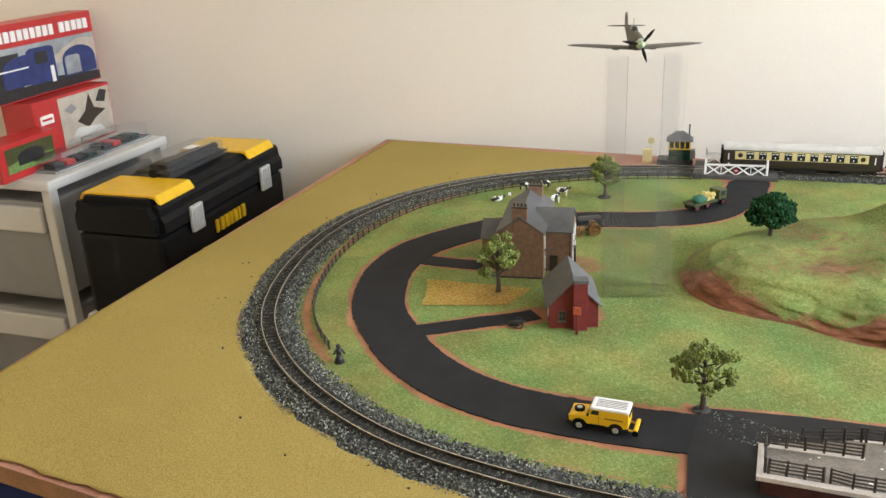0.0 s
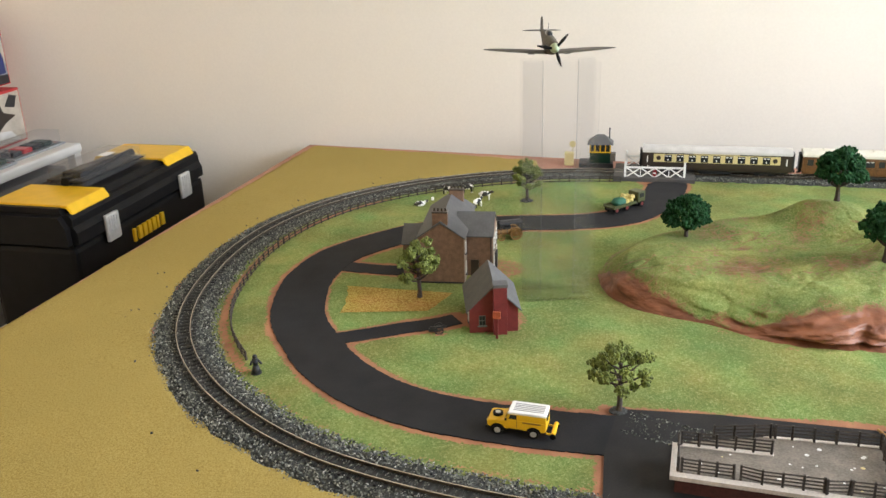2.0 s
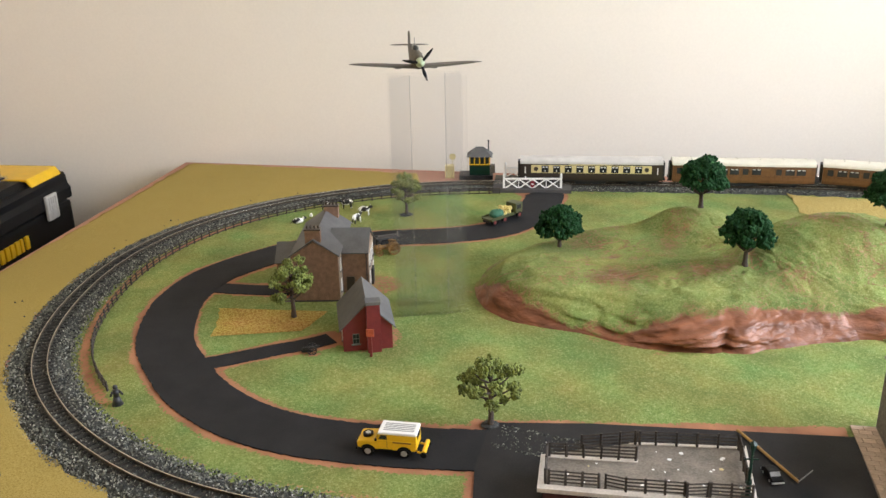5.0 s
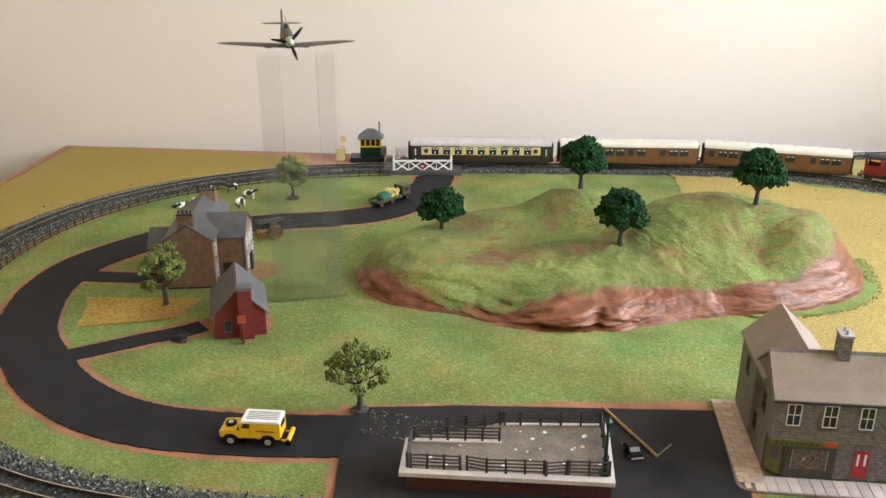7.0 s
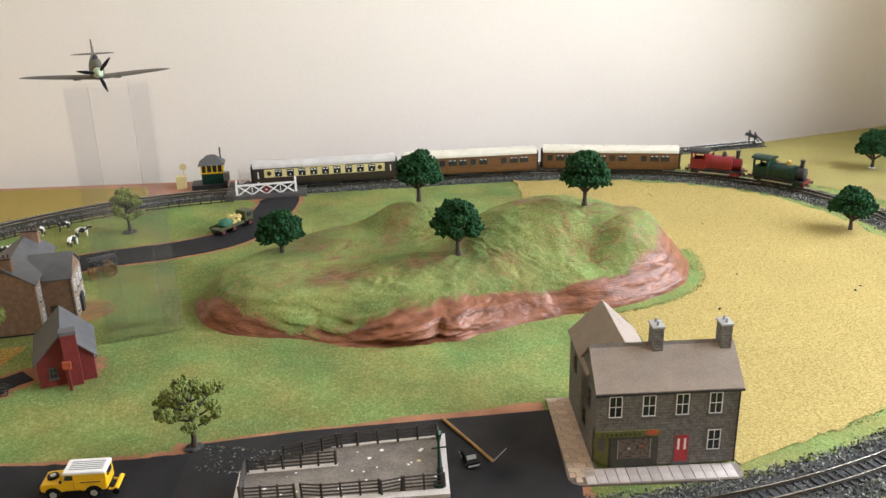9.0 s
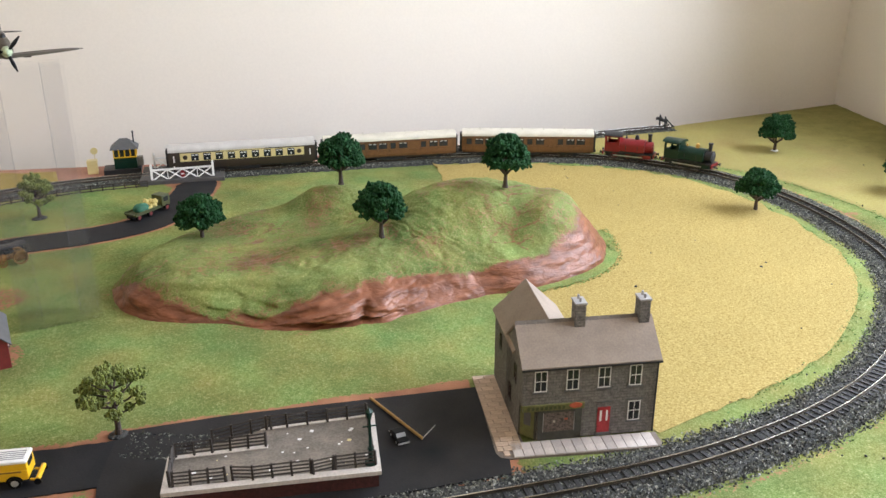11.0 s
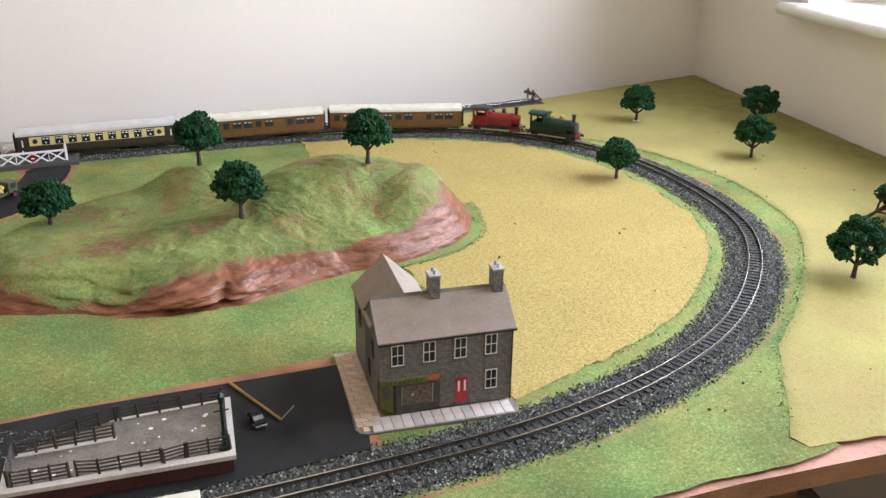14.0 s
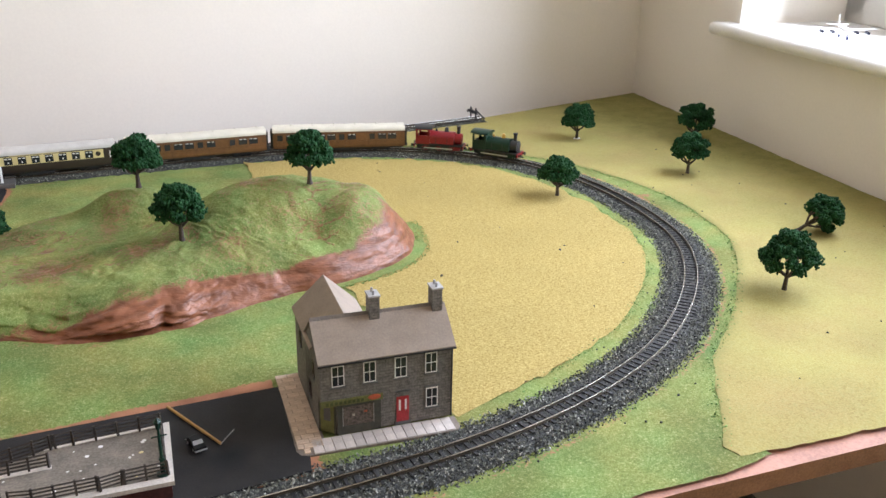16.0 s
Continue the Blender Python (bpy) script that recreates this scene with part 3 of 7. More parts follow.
ROAD = spline([(0.03, -0.043), (-0.012, -0.044), (-0.077, -0.042), (-0.126, -0.037), (-0.176, -0.029), (-0.22, -0.015), (-0.257, 0.004), (-0.29, 0.028), (-0.323, 0.059), (-0.356, 0.103), (-0.379, 0.137), (-0.396, 0.167), (-0.408, 0.202), (-0.417, 0.240), (-0.424, 0.292), (-0.420, 0.340), (-0.408, 0.385), (-0.383, 0.425), (-0.340, 0.475), (-0.29, 0.514), (-0.18, 0.552), (-0.07, 0.570), (0.012, 0.608), (0.062, 0.695), (0.086, 0.79), (0.07, 0.815)], False)
ROAD_N, ROAD_D = normals(ROAD, False)
DRIVE_1 = spline([(-0.362, 0.106), (-0.326, 0.121), (-0.296, 0.136), (-0.257, 0.157), (-0.218, 0.175), (-0.197, 0.190)], False)
DRIVE_2 = spline([(-0.42, 0.350), (-0.381, 0.342), (-0.341, 0.337), (-0.28, 0.335)], False)
ROAD_HALF, DRIVE_HALF, LANE_HALF = 0.0345, 0.0145, 0.0162
YARD = [(-0.013, -0.157), (-0.013, -0.075), (0.0, 0.004), (0.10, 0.006), (0.374, -0.010), (0.336, -0.157)]


def dist(p, q):
    return float(np.sqrt(((q - np.array(p)) ** 2).sum(1).min()))


def strip_mesh(name, q, half, z, material, jitter=0.0, seed=3):
    nq = normals(q, False)[0]
    rnd = random.Random(seed)
    bm = B()
    rows = []
    for i, (p, nn) in enumerate(zip(q, nq)):
        a, b = half + jitter * rnd.uniform(-1, 1), half + jitter * rnd.uniform(-1, 1)
        row = []
        for k, off in enumerate((a, a, a / 3, -b / 3, -b, -b)):
            row.append(bm.verts.new((p[0] + nn[0] * off, p[1] + nn[1] * off, -0.0012 if k in (0, 5) else z)))
        rows.append(row)
    for r0, r1 in zip(rows, rows[1:]):
        for k in range(5):
            bm.faces.new((r0[k], r0[k + 1], r1[k + 1], r1[k]))
    bmesh.ops.recalc_face_normals(bm, faces=bm.faces)
    return finish(name, bm, material, 1.0)


road = tagged(new("road", strip_mesh("road", ROAD, ROAD_HALF, 0.0030, M_ROAD, 0.0008)), "matt black model road curving round the farm", "road", kind="structure")
for q, h, z in ((DRIVE_1, DRIVE_HALF, 0.0026), (DRIVE_2, LANE_HALF, 0.0026)):
    o = new("driveway", strip_mesh("driveway", q, h, z, M_ROAD, 0.0006))
    tagged(o, "narrow black driveway joining the road", "driveway", kind="structure")
bm = B()
prism(bm, YARD, "z", -0.001, 0.00304)
tagged(new("yard", finish("yard", bm, M_YARD, 1.0)), "flat black yard beside the loading dock", "yard", kind="structure")

# ---- grass sheet: everything inside the line, and the strip outside it on the right ----
G = 0.006
xs, ys = np.arange(-0.58, 1.17, G), np.arange(-0.33, 0.86, G)
GX, GY = np.meshgrid(xs, ys, indexing="ij")
flat = np.stack([GX.ravel(), GY.ravel()], 1)


def dists(pts, q):
    return np.concatenate([np.sqrt(((c[:, None] - q[None, ::2]) ** 2).sum(2).min(1)) for c in np.array_split(pts, 60)])


d_main = dists(flat, MAIN)
d_road = np.minimum(np.minimum(dists(flat, ROAD) - ROAD_HALF, dists(flat, DRIVE_1) - DRIVE_HALF), dists(flat, DRIVE_2) - LANE_HALF)
yd = np.maximum.reduce([-0.013 - flat[:, 0], flat[:, 0] - 0.34, flat[:, 1] - 0.004 + 0.0 * flat[:, 0], -0.16 - flat[:, 1]])
d_road = np.minimum(d_road, yd)
in_line = np.array([inside(p, MAIN[::6].tolist()) for p in flat])
keep = (in_line | ((flat[:, 0] > 0.24) & (d_main < 0.15) & (flat[:, 1] < 0.80))) & np.array([inside((p[0], p[1] - 0.012), EDGE) for p in flat])
nz = np.array([noise.noise((x * 45, y * 45, 0.3)) + 0.6 * noise.noise((x * 140, y * 140, 1.3)) for x, y in flat])
big = np.array([noise.noise((x * 9, y * 9, 5.3)) + 0.7 * noise.noise((x * 26, y * 26, 2.3)) for x, y in flat])
bare = np.clip(1.45 - np.maximum(d_road, 0) / (0.0085 * (1 + 0.55 * np.clip(big, -0.8, 1.6))), 0, 1) * (0.84 + 0.14 * nz)                       # painted verge beside the roads
bare = np.maximum(bare, np.clip(1 - np.abs(d_main - 0.043) / 0.012, 0, 1) * np.where(flat[:, 0] < 0.24, 0.56, np.where(in_line, 0.36, 0.60)) * np.clip(0.9 + 0.35 * big, 0.4, 1.2))       # and beside the ballast
bare = np.maximum(bare, np.clip(1 - np.abs(d_main - 0.048) / 0.012, 0, 1) * 0.85 * np.clip((-0.36 - flat[:, 0]) / 0.06, 0, 1) * in_line)
bare = np.maximum(bare, np.clip((big - 0.62) * 2.2, 0, 0.7))
for hx, hy, hr in ((-0.150, 0.195, 0.050), (-0.165, 0.36, 0.044), (-0.212, 0.150, 0.014)):
    bare = np.maximum(bare, np.clip((1 - np.hypot(flat[:, 0] - hx, flat[:, 1] - hy) / hr) * 2.0, 0, 0.56))
HC = (0.33, 0.37)
HILL = [(-180, 0.366), (-175, 0.368), (-166, 0.357), (-158, 0.343), (-153, 0.314), (-148, 0.293), (-142, 0.275), (-131, 0.262), (-120, 0.245), (-109, 0.231), (-102, 0.216), (-93, 0.198), (-82, 0.187), (-71, 0.184), (-56, 0.198), (-41, 0.248), (-28, 0.292), (-20, 0.315), (-7, 0.334), (3, 0.346), (15, 0.358), (35, 0.338), (60, 0.250), (90, 0.215), (120, 0.232), (150, 0.315), (169, 0.357), (180, 0.366)]
h_ang = np.degrees(np.arctan2(flat[:, 1] - HC[1], flat[:, 0] - HC[0]))
h_out = np.hypot(flat[:, 0] - HC[0], flat[:, 1] - HC[1]) - np.interp(h_ang, [h[0] for h in HILL], [h[1] for h in HILL])
bare = np.maximum(bare, np.clip(1 - np.abs(h_out) / 0.016, 0, 1) * 0.62 * (h_ang < -35) * (0.6 + 0.5 * nz))   # earth smeared round the foot of the hill
vid = {}
nxs, nys = len(xs), len(ys)
zz = 0.0006 + 0.0011 * np.clip((d_main - 0.041) / 0.012, 0, 1) + 0.0003 * nz
keep2, zz2 = keep.reshape(nxs, nys), zz.reshape(nxs, nys)
verts, faces, bvals = [], [], []
for i in range(nxs):
    for j in range(nys):
        if keep2[i, j]:
            vid[i, j] = len(verts)
            verts.append((xs[i], ys[j], zz2[i, j]))
            bvals.append(bare[i * nys + j])
for (i, j), v in vid.items():
    if (i + 1, j) in vid and (i, j + 1) in vid and (i + 1, j + 1) in vid:
        faces.append((v, vid[i + 1, j], vid[i + 1, j + 1], vid[i, j + 1]))


def sheet(name, verts, faces, material, bare_vals=None):
    me = bpy.data.meshes.new(name)
    me.from_pydata(verts, [], faces)
    me.materials.append(material)
    if bare_vals is not None:
        me.attributes.new("bare", "FLOAT", "POINT").data.foreach_set("value", np.array(bare_vals, np.float32))
    me.shade_smooth()
    return new(name, me)


tagged(sheet("ground", verts, faces, M_GRASS, bvals), "bright green model grass with bare brown patches", "grass", kind="structure")


def web(name, inner, outer, nu, nv, z, material, label, bump=0.0006, ragged=0.0, thick=0.0006, bare_of=None):
    """A mat between two lines on the plan (functions of 0..1), with slight waves, a thickness and a ragged edge."""
    v, f = [], []
    for i in range(nu + 1):
        a, b = np.array(inner(i / nu)), np.array(outer(i / nu))
        for j in range(nv + 1):
            p = a + (b - a) * j / nv
            rag = (0.0016 * noise.noise((p[0] * 160, p[1] * 160, 7)) + ragged * noise.noise((p[0] * 38, p[1] * 38, 4))) if j in (0, nv) else 0.0
            w = bump * (noise.noise((p[0] * 30, p[1] * 30, 3)) + 2.2 * noise.noise((p[0] * 7, p[1] * 7, 9)))
            v.append((p[0] + rag, p[1] + rag, z + max(w, -0.0008)))
    for i in range(nu):
        for j in range(nv):
            k = i * (nv + 1) + j
            f.append((k, k + 1, k + nv + 2, k + nv + 1))
    ob = sheet(name, v, f, material, [bare_of(p) for p in v] if bare_of else None)
    if thick:
        so = ob.modifiers.new("thickness", "SOLIDIFY")
        so.thickness, so.offset = thick, 0.0
    return tagged(ob, label, "field mat", kind="structure")


def polar(c, th, r):
    return (c[0] + math.cos(th) * r, c[1] + math.sin(th) * r)


def main_radius(c, th):
    """Distance from c to the line's centre in direction th."""
    a = np.arctan2(MAIN[:, 1] - c[1], MAIN[:, 0] - c[0])
    k = np.argmin(np.abs((a - th + np.pi) % (2 * np.pi) - np.pi))
    return float(np.hypot(MAIN[k, 0] - c[0], MAIN[k, 1] - c[1]))


CL, CR = (-0.06, 0.345), (0.545, 0.322)
t0, t1 = radians(100), radians(276)
web("field_mat", lambda u: polar(CL, t0 + (t1 - t0) * u, main_radius(CL, t0 + (t1 - t0) * u) + 0.034),
    lambda u: polar(CL, t0 + (t1 - t0) * u, ray_edge(*CL, t0 + (t1 - t0) * u, EDGE) - 0.006 - 0.034 * max(0, 1 - 2.2 * u)), 220, 40, 0.0016, M_STRAW_O, "mustard-yellow textured mat outside the curve", ragged=0.006)


def inner_line(u):
    """The right-hand field's outer edge: the line's inner side, from the dock end round to the back."""
    th = radians(-88) + radians(180) * u
    r = main_radius(CR, th) - 0.060 + 0.018 * max(0, u * 2 - 1.1)
    x, y = polar(CR, th, r)
    return x, y


web("field_mat", lambda u: (0.492 + 0.03 * u, -0.135 + (0.815 + 0.135) * u), inner_line, 380, 40, 0.0026, M_STRAW, "straw-yellow textured mat inside the curve", bump=0.0001, ragged=0.011, thick=0.0)
MAT_R = [(-76.3, 0.622), (-67.5, 0.563), (-61, 0.535), (-56, 0.532), (-48, 0.532), (-37, 0.540), (-20, 0.574), (0, 0.588), (25, 0.588), (50, 0.560), (70, 0.560)]


def mat_r(u):
    a = -76.3 + 146.3 * u
    return polar(CR, radians(a), float(np.interp(a, [q[0] for q in MAT_R], [q[1] for q in MAT_R])))


def off_mat(p):
    """How far a place lies inside the mat's ragged edge beside the track."""
    a = math.degrees(math.atan2(p[1] - CR[1], p[0] - CR[0]))
    return max(0.0, math.hypot(p[0] - CR[0], p[1] - CR[1]) - float(np.interp(a, [q[0] for q in MAT_R], [q[1] for q in MAT_R])))


def mat_out(u):
    a = radians(-76.3 + 146.3 * u)
    return polar(CR, a, ray_edge(*CR, a, EDGE) - 0.008 - 0.016 * max(0, 1 - 3.2 * u))


# olive along the track edge; towards the window wall it also carries the sill's shade
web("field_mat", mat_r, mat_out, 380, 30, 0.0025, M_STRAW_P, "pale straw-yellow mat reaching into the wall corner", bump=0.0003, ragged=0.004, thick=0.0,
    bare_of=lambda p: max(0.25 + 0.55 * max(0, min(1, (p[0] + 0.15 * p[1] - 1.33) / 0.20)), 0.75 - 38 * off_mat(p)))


def front_y(x):
    return float(np.interp(x, [-0.50, 0.609, 1.379], [-0.250, -0.315, -0.398]))


edge_grass = web("grass_verge", lambda u: (0.245 + 0.48 * u, front_y(0.245 + 0.48 * u) + 0.036), lambda u: (0.245 + 0.48 * u, front_y(0.245 + 0.48 * u) + 0.0065 + 0.010 * max(0, u * 8 - 7)), 160, 6, 0.0019, M_GRASS, "green scatter along the front edge of the board", bump=0.0003, ragged=0.003, thick=0.0)
edge_grass["category"] = "grass verge"
bmx = [(-0.362, 0.274), (-0.345, 0.190), (-0.238, 0.208), (-0.216, 0.267)]
web("field_mat", lambda u: (bmx[0][0] + (bmx[1][0] - bmx[0][0]) * u, bmx[0][1] + (bmx[1][1] - bmx[0][1]) * u), lambda u: (bmx[3][0] + (bmx[2][0] - bmx[3][0]) * u, bmx[3][1] + (bmx[2][1] - bmx[3][1]) * u), 60, 24, 0.0026, M_CROP, "small ochre-yellow crop patch beside the farm", bump=0.0001, ragged=0.005, thick=0.0)

# ---- the hill ----
ROCK_A = [-180, -176, -168, -160, -154, -148, -133, -129, -122, -100, -80, -60, -30, -12, 2, 12]
ROCK_S = [0.1, 0.4, 0.98, 0.90, 0.58, 0.42, 0.46, 0.74, 0.92, 0.98, 0.96, 0.95, 1.15, 1.35, 0.8, 0.0]
NR = 112
LIP_A = [-180, -166, -156, -142, -128, -115, -100, -86, -75, -50, -30, 0, 20, 60, 120, 160, 180]
LIP_W = [0.050, 0.034, 0.058, 0.085, 0.078, 0.068, 0.066, 0.052, 0.038, 0.032, 0.040, 0.052, 0.085, 0.125, 0.125, 0.100, 0.050]   # width of the slope up to the brow
H_ANG = np.concatenate([np.linspace(-180, 12, 580, endpoint=False), np.linspace(12, 180, 140, endpoint=False)])
NA = len(H_ANG)
FINE = np.arange(-180.0, 180.0, 0.5)


def rounded(angles, values, span):
    """A closed outline's values every half degree, with the corners rounded off."""
    v = np.interp(FINE, angles, values)
    k = np.hanning(2 * span + 3)
    return np.convolve(np.concatenate([v[-60:], v, v[:60]]), k / k.sum(), "same")[60:-60]


HILL_R, LIP_R = rounded([h[0] for h in HILL], [h[1] for h in HILL], 10), rounded(LIP_A, LIP_W, 24)


def tent(a, c, w):
    return math.exp(-((a - c) / w) ** 2)


def mound(x, y, cx, cy, wx, wy):
    return math.exp(-(((x - cx) / wx) ** 2 + ((y - cy) / wy) ** 2) ** 1.45)


def ridged(x, y, z):
    return 1 - 2 * abs(noise.noise((x, y, z)))


def crumple(x, y, z):
    """0 along the folds, rising to the middle of each facet."""
    near = noise.voronoi((x, y, z))[0]
    return min(1.0, near[1] - near[0])


def ease(v):
    v = min(1.0, max(0.0, v))
    return v * v * (3 - 2 * v)


verts, faces, bvals = [], [], []
for i in range(NR + 1):
    rho = 1 - (1 - i / NR) ** 1.7
    for a in H_ANG:
        a = float(a)
        R = float(np.interp(a, FINE, HILL_R)) * (1 + 0.010 * noise.noise((a * 0.08, 3.1, 0.4)) + 0.003 * noise.noise((a * 0.3, 1.1, 2.4)))
        ca, sa = math.cos(radians(a)), math.sin(radians(a))
        x, y = HC[0] + ca * R * rho, HC[1] + sa * R * rho
        d = R * (1 - rho)
        W = float(np.interp(a, FINE, LIP_R))
        su = d / W
        front = 1 / (1 + math.exp(-(a + 178) / 3)) / (1 + math.exp((a - 6) / 5))      # where the bare rock face is
        face = front * (0.25 + 0.75 / (1 + math.exp(-(a + 131) / 3)))                  # full crags from the middle to the right
        dome_h = ((0.062 * mound(x, y, 0.462, 0.366, 0.130, 0.082)) ** 4 + (0.050 * mound(x, y, 0.572, 0.318, 0.085, 0.085)) ** 4 + 1e-12) ** 0.25
        top = 0.039 + dome_h + 0.040 * mound(x, y, 0.292, 0.475, 0.066, 0.062) + 0.012 * mound(x, y, 0.310, 0.305, 0.120, 0.085) + 0.008 * mound(x, y, 0.065, 0.345, 0.05, 0.05) + 0.010 * mound(x, y, 0.20, 0.47, 0.09, 0.07)
        brow = min(1.0, su)
        steep = brow ** 0.80 * face + ease(brow * 0.92) * (1 - face)
        body = 0.034 * steep + (top - 0.034) * ease(d / 0.085)
        # folds in the plaster cloth: long level creases on the face, softer wrinkles over the turf
        arc = radians(a) * 0.26
        band = math.exp(-((su - 0.5) / 0.42) ** 2) * face
        warp = 0.010 * noise.noise((arc * 9, d * 14, 4.4))
        slant = d + warp + 0.07 * arc * (0.4 + noise.noise((arc * 6, 2.2, 0.7)))
        calm = 1 - 0.45 / (1 + math.exp(-(a + 92) / 4))
        lay = calm * ridged(arc * 3.4, slant * 58.0, 1.7)
        lay2 = calm * ridged(arc * 9.0 + 3.1, (d - 0.12 * arc + warp) * 120.0, 6.1)
        boulder = tent(a, -116, 6.5) * math.exp(-((su - 0.42) / 0.24) ** 2) + 0.35 * tent(a, -100, 5) * math.exp(-((su - 0.5) / 0.25) ** 2)
        cleft = tent(a, -107.5, 1.8) * math.exp(-((su - 0.30) / 0.22) ** 2)
        push = (W / 0.066) * band * (0.0052 * lay + 0.0022 * lay2 + 0.0008 * ridged(arc * 13.0, d * 260.0, 9.4) + 0.0008 * noise.noise((x * 130, y * 130, 8))) + face * (0.012 * boulder - 0.010 * cleft)
        push += front * (1 - face) * 0.005 * math.exp(-((su - 0.5) / 0.3) ** 2) * ridged(arc * 20, d * 40, 2.2) + 0.007 * tent(a, -165, 4.5) * math.exp(-((su - 0.5) / 0.3) ** 2)
        # crumpled facets that meet in sharp folds
        fold, fold2 = crumple(arc * 21 + d * 20 + 9 * warp, slant * 58, 1.3), crumple(arc * 52 - d * 50, slant * 140, 4.7)
        push += (W / 0.066) * front * math.exp(-((su - 0.5) / 0.5) ** 4) * (0.4 + 0.6 * calm) * (0.0072 * (fold - 0.3) + 0.0019 * (fold2 - 0.3))
        undercut = face * tent(a, -116, 17) * math.exp(-((su - 0.11) / 0.07) ** 2)
        push -= 0.017 * undercut
        turf = ease((su - 0.75) / 0.5)
        z = body + turf * (0.0030 * noise.noise((x * 17, y * 17, 6)) + 0.0012 * noise.noise((x * 52, y * 52, 2)) + 0.0018 * ridged(x * 20 + y * 7, y * 26 - x * 9, 14.0) + 0.0009 * ridged(x * 46 - y * 12, y * 52 + x * 15, 3.0) + 0.0007 * noise.noise((x * 120, y * 120, 4)))
        tuck = crumple(x * 26 + 8 * warp * 26, y * 40 - x * 9, 7.7)
        z += turf * 0.0026 * (tuck - 0.3)
        z += turf * 0.0016 * tent(x - 0.35 * (y - 0.27), 0.447, 0.005) * tent(y, 0.275, 0.022) + band * 0.0022 * lay
        z += 0.0032 * tent(y, 0.292 + 0.05 * (x - 0.06), 0.005) * tent(x, 0.07, 0.035)
        x, y = x + ca * push, y + sa * push
        limit = float(np.interp(a, ROCK_A, ROCK_S))
        soft_edge = 0.30 + 0.30 / (1 + math.exp(-(a + 22) / 5))
        rock = min(1, max(0, (limit + 0.20 * noise.noise((x * 18, y * 18, 11)) + 0.13 * noise.noise((x * 60, y * 60, 12)) + 0.10 * (0.3 - fold) - su) / soft_edge)) if limit > 0 else 0.0
        patch = 0.62 * tent(x - 0.9 * (y - 0.37), 0.158, 0.020) * tent(y, 0.372, 0.014) + 0.42 * tent(x, 0.56, 0.06) * tent(y, 0.275, 0.035) + 0.32 * tent(x, 0.285, 0.012) * tent(y, 0.415, 0.012) + 0.34 * tent(x, 0.36, 0.03) * tent(y, 0.43, 0.015)
        rock = max(rock, patch, 0.56 * tent(tuck, 0.0, 0.08) * ease(0.5 + 2.2 * noise.noise((x * 11, y * 11, 31))), 0.36 + 0.44 * (noise.noise((x * 15, y * 15, 21)) + 0.4 * noise.noise((x * 48, y * 48, 5)) - 0.27))
        verts.append((x, y, -0.001 + max(z, 0) * min(1, 40 * (1 - rho)) + 0.001 * (1 - rho)))
        bvals.append(min(1, rock))
for i in range(NR):
    for k in range(NA):
        a, b = i * NA + k, i * NA + (k + 1) % NA
        faces.append((a, a + NA, b + NA, b))
hill = sheet("hill", verts, faces, M_HILL, bvals)
tagged(hill, "low grassy model hill with a bare red-brown rock face", "hill", kind="structure")


def hill_rim(u, out):
    a = -52 + 54 * u
    R = float(np.interp(a, [h[0] for h in HILL], [h[1] for h in HILL]))
    return polar(HC, radians(a), R + out * (0.5 + 0.5 * math.sin(math.pi * u)))


rim = web("hill_verge", lambda u: hill_rim(u, -0.030), lambda u: hill_rim(u, 0.014), 160, 6, 0.0037, M_GRASS, "narrow green verge round the foot of the hill", ragged=0.007, thick=0.0)
rim["category"] = "grass verge"

# ---- track ----


def ribbon(q, n, d, closed, prof, name, material, seed=1, rough=0.0, sides=None):
    """Sweep a profile [(offset, height)] along a line."""
    v, f = [], []
    m = len(prof)
    for p, nn in zip(q, n):
        for off, h in prof:
            r = rough * noise.noise((p[0] * 90 + off * 70, p[1] * 90, seed)) if h > 0 else 0.0
            v.append((p[0] + nn[0] * (off + r * 3), p[1] + nn[1] * (off + r * 3), h + r))
    k = len(q)
    for i in range(k if closed else k - 1):
        for j in range(m - 1):
            a, b = i * m + j, ((i + 1) % k) * m + j
            f.append((a, a + 1, b + 1, b))
    me = bpy.data.meshes.new(name)
    me.from_pydata(v, [], f)
    me.materials.append(material)
    if sides:
        me.materials.append(sides)
        for n_f, poly in enumerate(me.polygons):
            poly.material_index = 0 if n_f % (m - 1) in (5, 6, 7) else 1
    me.validate()
    return me


def rail_profile(off):
    half = [(0.0009, 0.0056), (0.0009, 0.0062), (0.00035, 0.0063), (0.00035, 0.0075), (0.00058, 0.0078), (0.00058, 0.0086), (0.00044, 0.0088)]
    ring = [(off - o, h) for o, h in half] + [(off + o, h) for o, h in half[::-1]]
    return ring + ring[:1]


